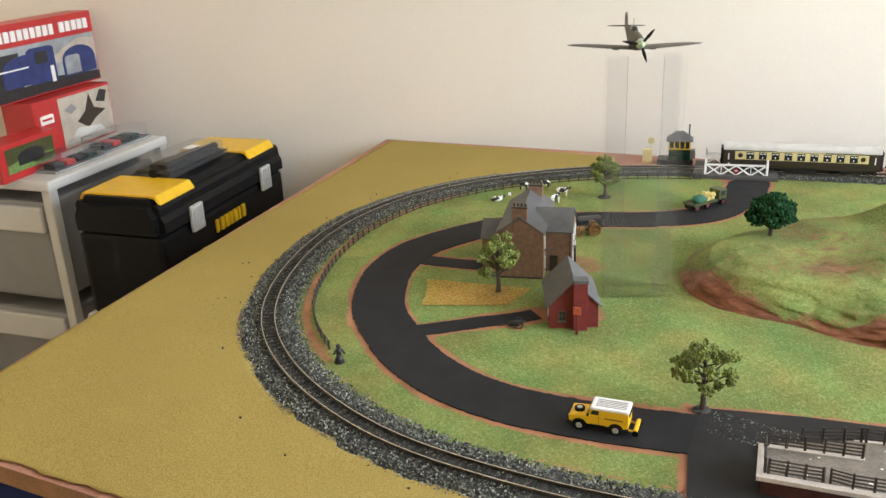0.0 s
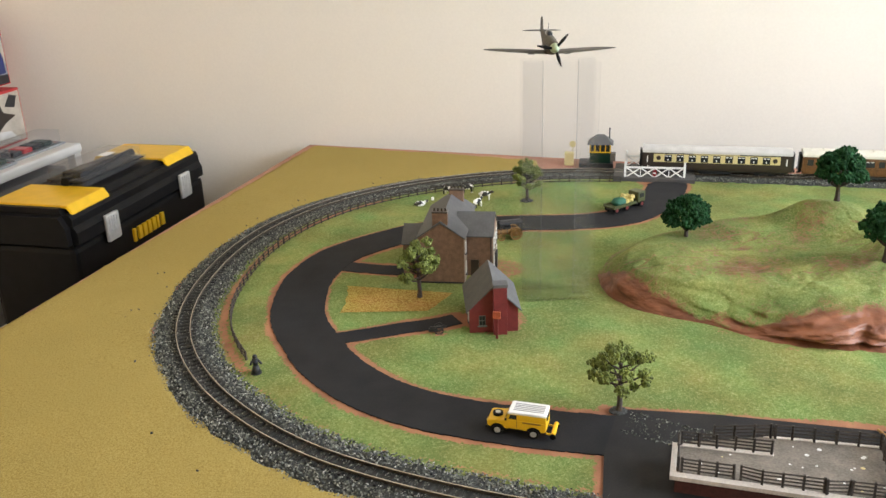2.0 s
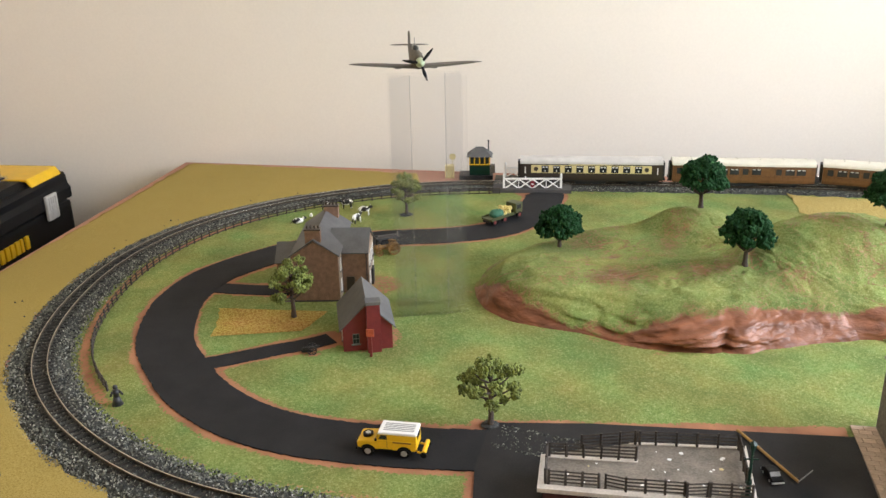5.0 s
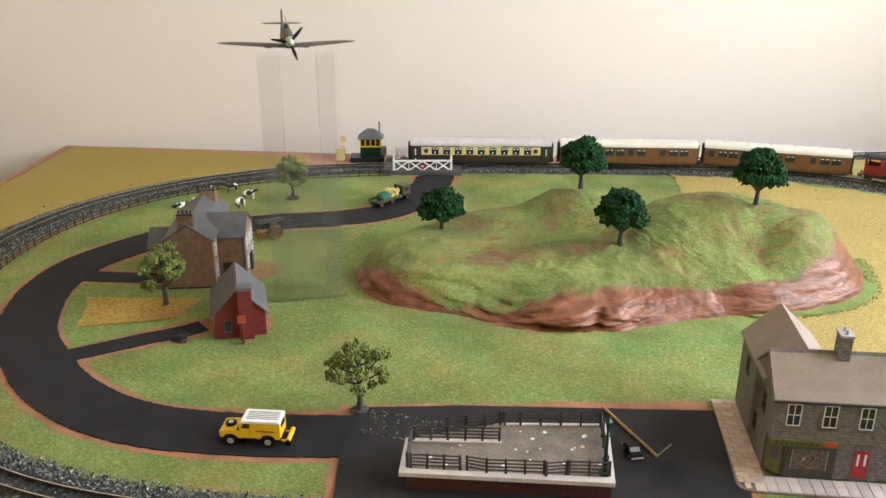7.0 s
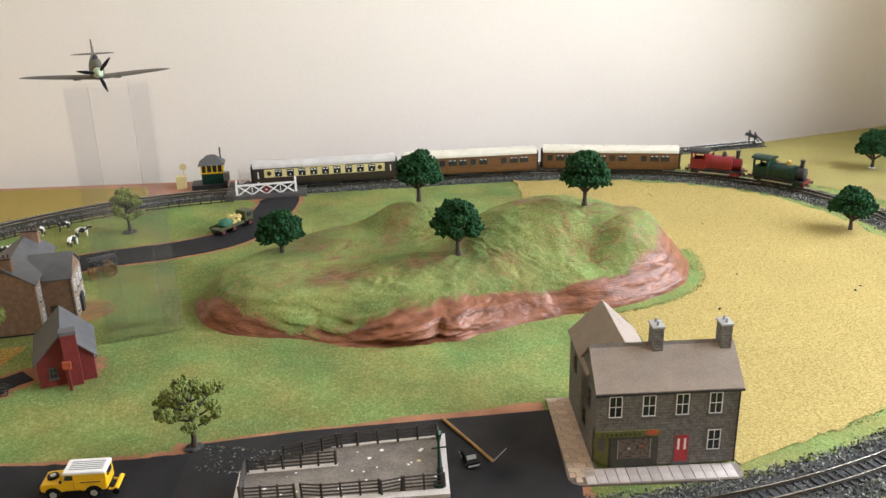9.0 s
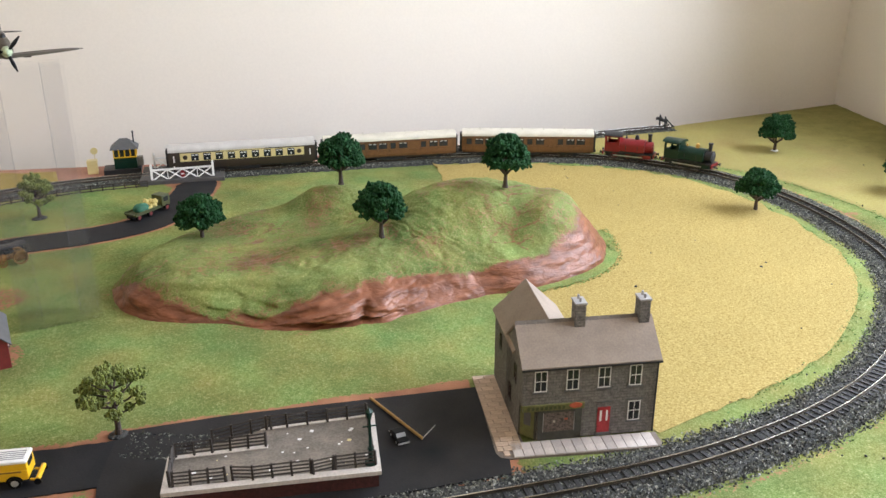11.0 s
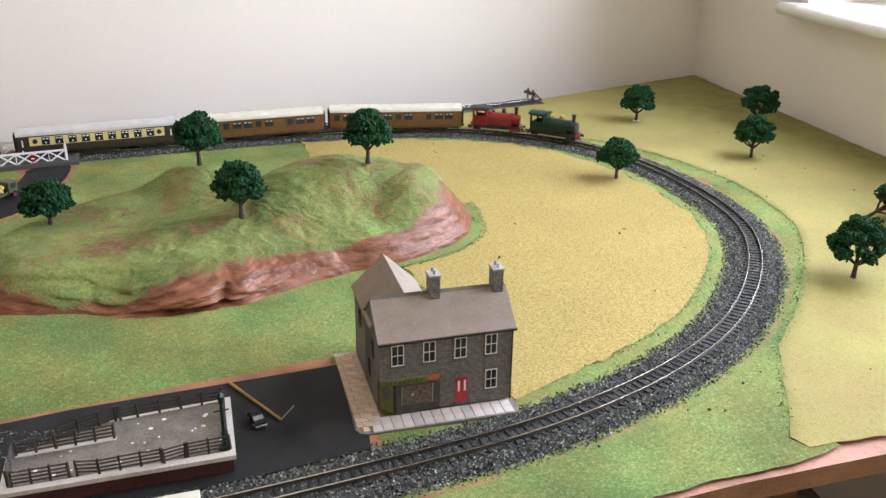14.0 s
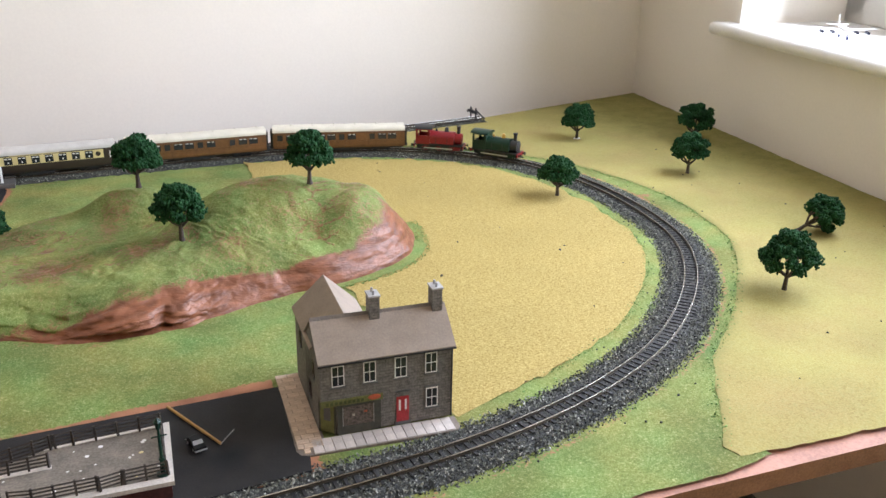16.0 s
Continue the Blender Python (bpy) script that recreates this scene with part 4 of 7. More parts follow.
def stones(q, n, count, half, seed, level=0.0042):
    """Loose ballast: small uneven stones over the bed, thickest on the shoulders."""
    rnd = np.random.RandomState(seed)
    tet = np.array([(1, 0, -0.3), (-0.3, 0.9, -0.4), (-0.7, -0.6, -0.3), (0.15, 0.1, 0.8), (0.5, -0.7, 0.1)])
    tri = [(0, 1, 3), (1, 2, 3), (2, 4, 3), (4, 0, 3), (0, 4, 1), (4, 2, 1)]
    idx = rnd.randint(0, len(q), count)
    V, F = [], []
    for c, i in enumerate(idx):
        u = rnd.uniform(-1, 1)
        off = math.copysign(abs(u) ** 0.75, u) * half
        ao = abs(off)
        if ao < 0.0165 and rnd.rand() < 0.2:
            continue
        if q[i, 1] > 0.76 and ao > 0.021 + 0.012 * rnd.rand():
            continue
        h = level if ao < 0.021 else max(0.0002, 0.0042 * (half - ao) / (half - 0.021))
        if ao > 0.035 and rnd.rand() < (ao - 0.0345) / 0.0085:
            continue
        size = rnd.uniform(0.0008, 0.0017) * (1.0 if ao > 0.016 else 0.65)
        e = Euler(rnd.uniform(0, 6.28, 3)).to_matrix()
        pt = np.array((q[i, 0] + n[i, 0] * off, q[i, 1] + n[i, 1] * off, h + 0.0004)) + np.append(rnd.uniform(-0.002, 0.002, 2), 0)
        b = len(V)
        sq = rnd.uniform(0.7, 1.3, 3)
        V.extend((np.array(e) @ (tet * sq).T).T * size + pt)
        F.extend((b + x, b + y, b + z) for x, y, z in tri)
    me = bpy.data.meshes.new("ballast")
    me.from_pydata(V, [], F)
    me.materials.append(M_BALLAST)
    return me


BED = [(0.035, -0.001), (0.033, 0.0006), (0.022, 0.0040), (0.0, 0.0044), (-0.022, 0.0040), (-0.033, 0.0006), (-0.035, -0.001)]
line = thing("railway_track", at(0, 0), "single oval model railway track on dark stone ballast", "track", kind="structure")


def child(name, me, parent):
    o = new(name, me)
    o.parent = parent
    return o


child("ballast_bed", ribbon(MAIN, MAIN_N, MAIN_D, True, BED, "ballast_bed", M_BED, rough=0.0012), line)
tagged(child("ballast", stones(MAIN, MAIN_N, 78000, 0.0425, 5), line), kind="stuff")
tagged(child("ballast", stones(MAIN, MAIN_N, 17000, 0.0155, 7, 0.0049), line), kind="stuff")
for off in (-0.0083, 0.0083):
    child("rail", ribbon(MAIN, MAIN_N, MAIN_D, True, rail_profile(off), "rail", M_RAIL, sides=M_RAILSIDE), line)
sid = thing("siding_track", at(0, 0), "siding track ending at the buffer stop", "track", kind="structure")
child("ballast_bed", ribbon(SIDING, SID_N, SID_D, False, [(o * 0.85, h * 0.97) for o, h in BED], "ballast_bed", M_BED, rough=0.0012), sid)
tagged(child("ballast", stones(SIDING[10:], SID_N[10:], 7500, 0.030, 6), sid), kind="stuff")
for off in (-0.0083, 0.0083):
    child("rail", ribbon(SIDING[4:], SID_N[4:], SID_D[4:], False, [(o, h + 0.0003) for o, h in rail_profile(off)], "rail", M_RAIL, sides=M_RAILSIDE), sid)

# ---- trees ----


def ico(sub):
    bm = B()
    bmesh.ops.create_icosphere(bm, subdivisions=sub, radius=1.0)
    v = np.array([q.co[:] for q in bm.verts])
    f = [tuple(w.index for w in g.verts) for g in bm.faces]
    bm.free()
    return v, f


ICO1, ICO2 = ico(1), ico(2)


def lumps(name, items, material, rough, seed, tall=1.0):
    """Many small uneven clumps [(centre, radius, fineness)] in one mesh, millimetres in, metres out."""
    rnd = np.random.RandomState(seed)
    V, F = [], []
    for c, r, sub in items:
        v0, f0 = ICO2 if sub == 2 else ICO1
        e = np.array(Euler(rnd.uniform(0, 6.28, 3)).to_matrix())
        k = len(V)
        v = (v0 * (1 + rough * rnd.uniform(-1, 1, (len(v0), 1)))) @ e.T * r * rnd.uniform(0.75, 1.25, 3) * np.array((1, 1, tall if sub == 1 else 1.0)) + np.array(c)
        V.extend(v * MM)
        F.extend(tuple(i + k for i in t) for t in f0)
    me = bpy.data.meshes.new(name)
    me.from_pydata([tuple(p) for p in V], [], F)
    me.materials.append(material)
    return me


def dark_tree(m, seed, height=82, spread=38, lean=0.0, label="small dark-green model tree with a bushy round crown"):
    rnd = np.random.RandomState(seed)
    t = thing("tree", m, label, "tree", "dark model trees")
    bm = B()
    fork = height * 0.25
    rod(bm, (0, 0, -2), (0.3, 0, 4), 4.4, 3.2, 10)
    rod(bm, (0.3, 0, 4), (0, 0.4, fork), 3.2, 2.5, 10)
    rod(bm, (0, 0.4, fork), (0.5, 0, height * 0.62), 2.2, 1.0, 8)
    for k in range(6):
        a = k * 1.047 + rnd.uniform(-0.25, 0.25)
        q = rnd.uniform(0.55, 0.74) * spread
        low = (math.cos(a) * q * 0.50, math.sin(a) * q * 0.50, fork + height * rnd.uniform(0.06, 0.11))
        rod(bm, (0, 0.3, fork - 2 + rnd.uniform(-2, 2)), low, 1.9, 1.5, 7)
        rod(bm, low, (math.cos(a) * q, math.sin(a) * q, height * rnd.uniform(0.48, 0.56)), 1.5, 0.7, 6)
        rod(bm, low, (math.cos(a + 0.5) * q * 0.7, math.sin(a + 0.5) * q * 0.7, height * rnd.uniform(0.55, 0.66)), 1.1, 0.5, 6)
    part("trunk", bm, M_BARK, t)
    items = []
    lobes = []
    for k in range(13):                       # lobes round the ragged lower rim
        a = k * 0.4833 + rnd.uniform(-0.2, 0.2)
        q = spread * rnd.uniform(0.60, 0.80)
        lobes.append((math.cos(a) * q, math.sin(a) * q, height * rnd.uniform(0.44, 0.56), rnd.uniform(8.0, 11.0)))
    for k in range(10):
        a = k * 0.628 + rnd.uniform(-0.2, 0.2)
        q = spread * rnd.uniform(0.46, 0.62)
        lobes.append((math.cos(a) * q, math.sin(a) * q, height * rnd.uniform(0.64, 0.74), rnd.uniform(8.5, 11.5)))
    for k in range(6):
        a = k * 1.05 + rnd.uniform(-0.3, 0.3)
        q = spread * rnd.uniform(0.10, 0.32)
        lobes.append((math.cos(a) * q, math.sin(a) * q, height * rnd.uniform(0.78, 0.87), rnd.uniform(8.0, 11.0)))
    for x, y, z, r in lobes:
        items.append(((x * 0.93, y * 0.93, z - 1), r * 0.62, 2))
        for _ in range(62):
            v = rnd.normal(0, 1, 3)
            v /= np.linalg.norm(v)
            v[2] = v[2] if v[2] > -0.45 else -v[2]
            w = r * rnd.uniform(0.74, 1.10)
            items.append(((x + v[0] * w, y + v[1] * w, z + v[2] * w * 0.9), rnd.uniform(1.2, 2.5), 1))
    o = new("crown", lumps("crown", items, M_LEAF_D, 0.34, seed, 1.2))
    o.parent = t
    return t


def light_tree(m, seed, height=70, spread=33, label="sparse pale-green model tree with open branches", dense=1.0):
    """Feathery plumes of foliage along rising branches, with gaps between them."""
    rnd = np.random.RandomState(seed)
    t = thing("tree", m, label, "tree", "pale model trees")
    bm = B()
    rod(bm, (0, 0, -2), (1, 0, 10), 4.0, 2.8, 9)
    rod(bm, (1, 0, 10), (0, 1, height * 0.5), 2.8, 1.8, 8)
    rod(bm, (0, 1, height * 0.5), (0, 0, height * 0.86), 1.8, 0.5, 7)
    items = []
    count = int(19 * dense)
    for k in range(count):
        u = k / (count - 1)
        a = k * 2.4 + rnd.uniform(-0.3, 0.3)
        z0 = height * (0.26 + 0.44 * u)
        reach = spread * rnd.uniform(0.80, 1.0) * math.sqrt(max(0.05, 1 - ((u - 0.25) / 0.78) ** 2))
        base = np.array((0, 0.5, z0))
        tip = np.array((math.cos(a) * reach, math.sin(a) * reach, min(height * 0.95, z0 + height * rnd.uniform(0.10, 0.26))))
        elbow = base + (tip - base) * 0.5 + np.array((0, 0, -2.0))
        rod(bm, tuple(base), tuple(elbow), 1.3, 0.9, 6)
        rod(bm, tuple(elbow), tuple(tip), 0.9, 0.4, 6)
        for w, r in ((1.0, rnd.uniform(5.2, 7.4)), (rnd.uniform(0.55, 0.75), rnd.uniform(3.6, 5.2))):
            c = base + (tip - base) * w + rnd.normal(0, 1.2, 3)
            items.append((tuple(c), r * 0.45, 1))
            for _ in range(int(9 * r)):
                v = rnd.normal(0, 1, 3)
                v /= np.linalg.norm(v)
                q = c + v * r * rnd.uniform(0.5, 1.08) * np.array((1, 1, 0.75))
                items.append((tuple(q), rnd.uniform(0.7, 1.7), 1))
    for _ in range(int(60 * dense)):
        u = rnd.uniform(0, 1)
        items.append(((rnd.normal(0, 3.6 * (1.2 - u)), rnd.normal(0, 3.6 * (1.2 - u)), height * (0.78 + 0.22 * u)), rnd.uniform(0.8, 1.8), 1))
    part("trunk", bm, M_BARK, t)
    o = new("crown", lumps("crown", items, M_LEAF_L, 0.35, seed, 1.4))
    o.parent = t
    return t


for i, (x, y, z, h, sp) in enumerate(((0.090, 0.412, 0.037, 67, 33), (0.291, 0.453, 0.091, 76, 35), (0.319, 0.305, 0.060, 77, 37), (0.502, 0.337, 0.104, 77, 35))):
    dark_tree(at(x, y, z - 0.002, i * 77), 11 + i, h, sp, label="dark-green bushy model tree standing on the hill")
for i, (x, y, h, sp) in enumerate(((0.959, 0.402, 74, 34), (1.256, 0.415, 82, 36), (1.207, 0.704, 78, 37), (1.018, -0.046, 86, 42))):
    tr_ = dark_tree(at(x, y, 0.001, 40 + i * 61), 21 + i, h, sp, label="dark-green bushy model tree standing on the straw mat")
    if i == 2:
        white_foot = tr_
dark_tree(at(1.424, 0.589, 0.001, 15), 31, 87, 42, label="dark-green model tree in the shade below the sill")
dark_tree(pose(1.200, 0.104, 0.004, 0, 52, -27), 33, 80, 31, label="dark-green model tree toppled over on its side")
tree_b = light_tree(at(0.0, 0.0, 0.002), 41, 80, 32, label="sparse olive-green model tree at the yard's edge", dense=0.9)
light_tree(at(-0.257, 0.249, 0.002, 70), 42, 80, 27, dense=1.1, label="pale-green model tree beside the farm patch")
tree_l = light_tree(at(-0.158, 0.675, 0.001, 20), 43, 76, 24, dense=0.95, label="pale-green model tree in the cow pasture")


def root_patch(t, r, material, label, up=0.8):
    bm = B()
    ball(bm, (0, 0, up), r, 3, (1, 0.9, 0.2))
    for v in bm.verts:
        v.co += Vector((noise.noise(v.co * 0.3), noise.noise(v.co * 0.3 + Vector((5, 0, 0))), 0.4 * noise.noise(v.co * 0.4))) * 2.2
    part("root_patch", bm, material, t, label)


root_patch(white_foot, 7, M_BLIND, "white blob of glue at the foot", 2.6)
root_patch(tree_b, 9, M_BED, "dark glued patch round the trunk")
root_patch(tree_l, 12, M_BED, "dark glued patch round the trunk")
# loose tufts of scatter along the edges of the mats and round the foot of the hill
rnd_t = np.random.RandomState(77)
tufts = []
for _ in range(1000):
    x, y = inner_line(rnd_t.uniform(0.02, 0.98))
    tufts.append(((x * 1000 + rnd_t.normal(0, 3.4), y * 1000 + rnd_t.normal(0, 3.4), 2.3), rnd_t.uniform(0.4, 1.1), 1))
for _ in range(1100):
    x, y = mat_r(rnd_t.uniform(0.0, 1.0))
    tufts.append(((x * 1000 + rnd_t.normal(-1, 4.6), y * 1000 + rnd_t.normal(0, 4.6), 2.3), rnd_t.uniform(0.4, 1.2) * (1.7 if rnd_t.rand() < 0.06 else 1), 1))
for _ in range(700):
    x, y = hill_rim(rnd_t.uniform(0, 1), rnd_t.uniform(-0.004, 0.022))
    tufts.append(((x * 1000, y * 1000, 3.4), rnd_t.uniform(0.4, 1.2), 1))
for _ in range(260):
    i = rnd_t.randint(0, len(MAIN))
    p = MAIN[i] + MAIN_N[i] * rnd_t.choice((-1, 1)) * rnd_t.uniform(0.040, 0.052)
    if p[0] > 0.36 or (p[0] > -0.35 and p[1] < 0 and not inside(p, YARD)):
        tufts.append(((p[0] * 1000, p[1] * 1000, 1.2), rnd_t.uniform(0.5, 1.4), 1))
tagged(new("grass_tufts", lumps("grass_tufts", tufts, M_TUFT, 0.4, 78, 0.7)), "loose green scatter tufts along the mats and ballast", "grass tufts", kind="stuff")
# loose stones spilt over the yard beside the tree
spill = new("loose_stones", stones(np.stack([np.linspace(0.008, 0.085, 60), np.linspace(-0.020, -0.048, 60)], 1), np.tile(np.array([[0.34, 0.94]]), (60, 1)), 420, 0.0205, 17, 0.0027))
tagged(spill, "scattered grey stones lying on the black yard", "gravel", kind="stuff")
# ---- things made of simple shapes ----


def wheel(parent, x, y, z, r, w, tyre_mat=M_BLACK, rim_mat=M_STEEL, spokes=0, name="wheel"):
    """A wheel whose axle lies along y."""
    bm = B()
    if spokes:
        n = 20
        for k in range(n):
            a0, a1 = 6.2832 * k / n, 6.2832 * (k + 1) / n
            prism(bm, [(math.cos(a0) * r, math.sin(a0) * r), (math.cos(a1) * r, math.sin(a1) * r), (math.cos(a1) * r * 0.84, math.sin(a1) * r * 0.84), (math.cos(a0) * r * 0.84, math.sin(a0) * r * 0.84)], "y", -w / 2, w / 2)
        wh = part(name, bm, tyre_mat, parent, at=Matrix.Translation((x * MM, y * MM, z * MM)))
        bm = B()
        rod(bm, (0, -w * 0.6, 0), (0, w * 0.6, 0), r * 0.18, None, 10)
        for k in range(spokes):
            a = 6.2832 * k / spokes
            rod(bm, (0, 0, 0), (math.cos(a) * r * 0.86, 0, math.sin(a) * r * 0.86), r * 0.06, None, 5)
        part("spokes", bm, rim_mat, wh)
        return wh
    rod(bm, (0, -w / 2, 0), (0, w / 2, 0), r, None, 20)
    wh = part(name, bm, tyre_mat, parent, at=Matrix.Translation((x * MM, y * MM, z * MM)))
    bm = B()
    rod(bm, (0, -w / 2 - 0.3, 0), (0, w / 2 + 0.3, 0), r * 0.58, r * 0.58, 14)
    part("rim", bm, rim_mat, wh)
    return wh


def window(parent, x, z, w, h, y, cols=2, rows=2, frame_mat=M_BLIND, axis="y", sign=-1, sill=True, bar=0.7):
    """A window lying in a wall: axis 'y' faces along y, axis 'x' along x; (x, z) is its middle on the wall."""
    def bx(bm, a0, a1, d0, d1, z0, z1):
        d0, d1 = sorted((y + sign * d0, y + sign * d1))
        if axis == "y":
            box(bm, a0, a1, d0, d1, z0, z1)
        else:
            box(bm, d0, d1, a0, a1, z0, z1)
    bm = B()
    for a0, a1, z0, z1 in ((x - w / 2, x - w / 2 + bar, z - h / 2, z + h / 2), (x + w / 2 - bar, x + w / 2, z - h / 2, z + h / 2), (x - w / 2 + bar, x + w / 2 - bar, z + h / 2 - bar, z + h / 2), (x - w / 2 + bar, x + w / 2 - bar, z - h / 2, z - h / 2 + bar)):
        bx(bm, a0, a1, 0.1, 0.9, z0, z1)
    for k in range(1, cols):
        c = x - w / 2 + w * k / cols
        bx(bm, c - bar * 0.35, c + bar * 0.35, 0.1, 0.8, z - h / 2 + bar, z + h / 2 - bar)
    for k in range(1, rows):
        c = z - h / 2 + h * k / rows
        bx(bm, x - w / 2 + bar, x + w / 2 - bar, 0.12, 0.75, c - bar * 0.4, c + bar * 0.4)
    wn = part("window", bm, frame_mat, parent)
    bm = B()
    bx(bm, x - w / 2 + 0.3, x + w / 2 - 0.3, 0.02, 0.35, z - h / 2 + 0.3, z + h / 2 - 0.3)
    part("pane", bm, M_PANE, wn)
    if sill:
        bm = B()
        bx(bm, x - w / 2 - 1.5, x + w / 2 + 1.5, 0.02, 1.6, z - h / 2 - 1.6, z - h / 2 - 0.2)
        part("sill", bm, M_SLATE, wn)
    return wn


def gable_roof(bm, x0, x1, y0, y1, eave, ridge, along_axis, over=2.0, t=1.4):
    """Two sloping slabs with thickness over a rectangle."""
    if along_axis == "y":
        c, hw = (x0 + x1) / 2, (x1 - x0) / 2 + over
        e = eave - (ridge - eave) * over / ((x1 - x0) / 2)
        prism(bm, [(c - hw, e), (c, ridge), (c + hw, e), (c + hw, e + t), (c, ridge + t * 1.3), (c - hw, e + t)], "y", y0 - over * 0.7, y1 + over * 0.7)
    else:
        c, hw = (y0 + y1) / 2, (y1 - y0) / 2 + over
        e = eave - (ridge - eave) * over / ((y1 - y0) / 2)
        prism(bm, [(c - hw, e), (c, ridge), (c + hw, e), (c + hw, e + t), (c, ridge + t * 1.3), (c - hw, e + t)], "x", x0 - over * 0.7, x1 + over * 0.7)
    return bm


def gable_body(bm, x0, x1, y0, y1, eave, ridge, along_axis):
    if along_axis == "y":
        prism(bm, [(x0, 0), (x1, 0), (x1, eave), ((x0 + x1) / 2, ridge), (x0, eave)], "y", y0, y1)
    else:
        prism(bm, [(y0, 0), (y1, 0), (y1, eave), ((y0 + y1) / 2, ridge), (y0, eave)], "x", x0, x1)
    return bm


def chimney(parent, x, y, z0, z1, w, d, material, pots=2, cap=M_SLATE):
    bm = B()
    box(bm, x - w / 2, x + w / 2, y - d / 2, y + d / 2, z0, z1, 0.2)
    st = part("chimney", bm, material, parent)
    bm = B()
    box(bm, x - w / 2 - 0.8, x + w / 2 + 0.8, y - d / 2 - 0.8, y + d / 2 + 0.8, z1 - 1.6, z1 + 0.2, 0.2)
    part("cap", bm, cap, st)
    for k in range(pots):
        px = x - w / 2 + w * (k + 0.5) / pots if w > d else x
        py = y if w > d else y - d / 2 + d * (k + 0.5) / pots
        bm = B()
        rod(bm, (px, py, z1), (px, py, z1 + 4.2), 1.4, 1.0, 10)
        part("pot", bm, cap, st)


def pub():
    t = thing("pub_building", at(0.3600, -0.1150, 0.0045, -7.5) @ Matrix.Diagonal((1.06, 1.0, 1.03, 1)), "grey stone card corner shop with tan roof and red door", "house")
    bm = B()
    prism(bm, [(14, 0), (120, 0), (120, 66), (0, 66), (0, 13)], "z", 0, 36)
    part("wall", bm, M_STONE, t, "grey stone ground floor wall")
    bm = B()
    prism(bm, [(0, 36), (66, 36), (66, 75), (33, 100), (0, 75)], "x", 0, 120)
    part("wall", bm, M_STONE, t, "grey stone upper wall and gables")
    bm = B()
    gable_roof(bm, 0, 120, 0, 66, 75, 101, "x", 2.6, 1.6)
    rf = part("roof", bm, M_TANROOF, t, "plain tan card roof")
    for k in range(13):
        bm = B()
        prism(bm, [(30.8, 101.6), (33, 104.4), (35.2, 101.6), (33, 103.0)], "x", -1.5 + 9.4 * k, -1.5 + 9.4 * k + 9.0)
        part("ridge_tile", bm, M_RIDGE, rf)
    bm = B()
    prism(bm, [(0, 0), (58, 0), (58, 74), (29, 100), (0, 74)], "y", 40, 126)
    part("rear_wing", bm, M_STONE, t)
    bm = B()
    gable_roof(bm, 0, 58, 35, 126, 74, 102, "y", 2.6, 1.6)
    part("rear_roof", bm, M_TANROOF, t)
    for x in (55, 113):
        chimney(t, x, 33, 90, 121, 9.2, 13.5, M_STONE, 2, M_CAP)
    for x in (15.5, 43.5, 71.5, 99.5):
        window(t, x, 60, 11, 20.5, 0, 2, 2)
    window(t, 100.5, 23.5, 11, 20, 0, 2, 2)
    window(t, 30, 55, 8, 16, 0, 2, 2, axis="x", sign=-1, frame_mat=M_UMBER)
    window(t, 50, 24, 8, 15, 0, 2, 2, axis="x", sign=-1, frame_mat=M_UMBER)
    window(t, 96, 55, 8, 16, 0, 2, 2, axis="x", sign=-1, frame_mat=M_UMBER)
    for x, z, w in ((73, 34, 14), (100.5, 34.8, 15), (71.5, 47.6, 13), (99.5, 47.6, 13)):
        bm = B()
        box(bm, x - w / 2, x + w / 2, -0.8, 0.2, z, z + 1.4)
        part("lintel", bm, M_SLATE, t)
    bm = B()
    box(bm, 67.5, 79, -0.7, 0.2, 3, 29)
    dr = part("door", bm, M_DOOR, t, "red panelled front door")
    for x in (70.5, 76):
        bm = B()
        box(bm, x - 0.9, x + 0.9, -1.0, -0.6, 15, 26)
        part("pane", bm, M_BLIND, dr)
    bm = B()
    box(bm, 66, 80.5, -1.6, 0.4, 0, 3)
    part("step", bm, M_SLATE, t)
    # shop front
    bm = B()
    box(bm, 0, 55, -1.8, 0.2, 30.5, 36.5, 0.3)
    fas = part("fascia", bm, M_SHOP, t, "olive-yellow shop fascia board")
    for k in range(9):
        bm = B()
        box(bm, 4 + k * 3.9, 6.4 + k * 3.9, -2.1, -1.7, 31.9, 35.0)
        part("letter_bar", bm, M_OLIVE, fas)
    bm = B()
    rod(bm, (47, -2.6, 34.6), (47, -1.6, 34.6), 4.6, None, 18)
    bmesh.ops.scale(bm, vec=(1.25, 1, 0.55), verts=bm.verts, space=Matrix.Translation((-47, 0, -34.6)))
    part("sign_oval", bm, M_SIGNR, fas)
    bm = B()
    for x0, x1, z0, z1 in ((14, 18.5, 6, 30.5), (47, 53, 0, 30.5), (18.5, 47, 28, 30.5), (18.5, 47, 6, 8), (14, 53, 0, 6)):
        box(bm, x0, x1, -1.4, 0.2, z0, z1)
    sf = part("shop_front", bm, M_SHOPDK, t, "dark grey-green shop front surround")
    bm = B()
    box(bm, 18.5, 47, -0.5, 0.1, 8, 28)
    part("shop_window", bm, M_GOODS, sf)
    for x0, x1 in ((18.5, 19.2), (46.3, 47)):
        bm = B()
        box(bm, x0, x1, -1.0, -0.4, 8, 28)
        part("window_frame", bm, M_CAP, sf)
    rnd = random.Random(8)
    for k in range(15):
        x, z = rnd.uniform(20, 42), rnd.uniform(9, 21)
        bm = B()
        box(bm, x, x + rnd.uniform(1.5, 3.2), -0.75, -0.45, z, z + rnd.uniform(1.3, 2.4))
        part("poster", bm, rnd.choice((M_GOODS, M_BEIGEPR, M_SIGNR, M_GOODS)), sf)
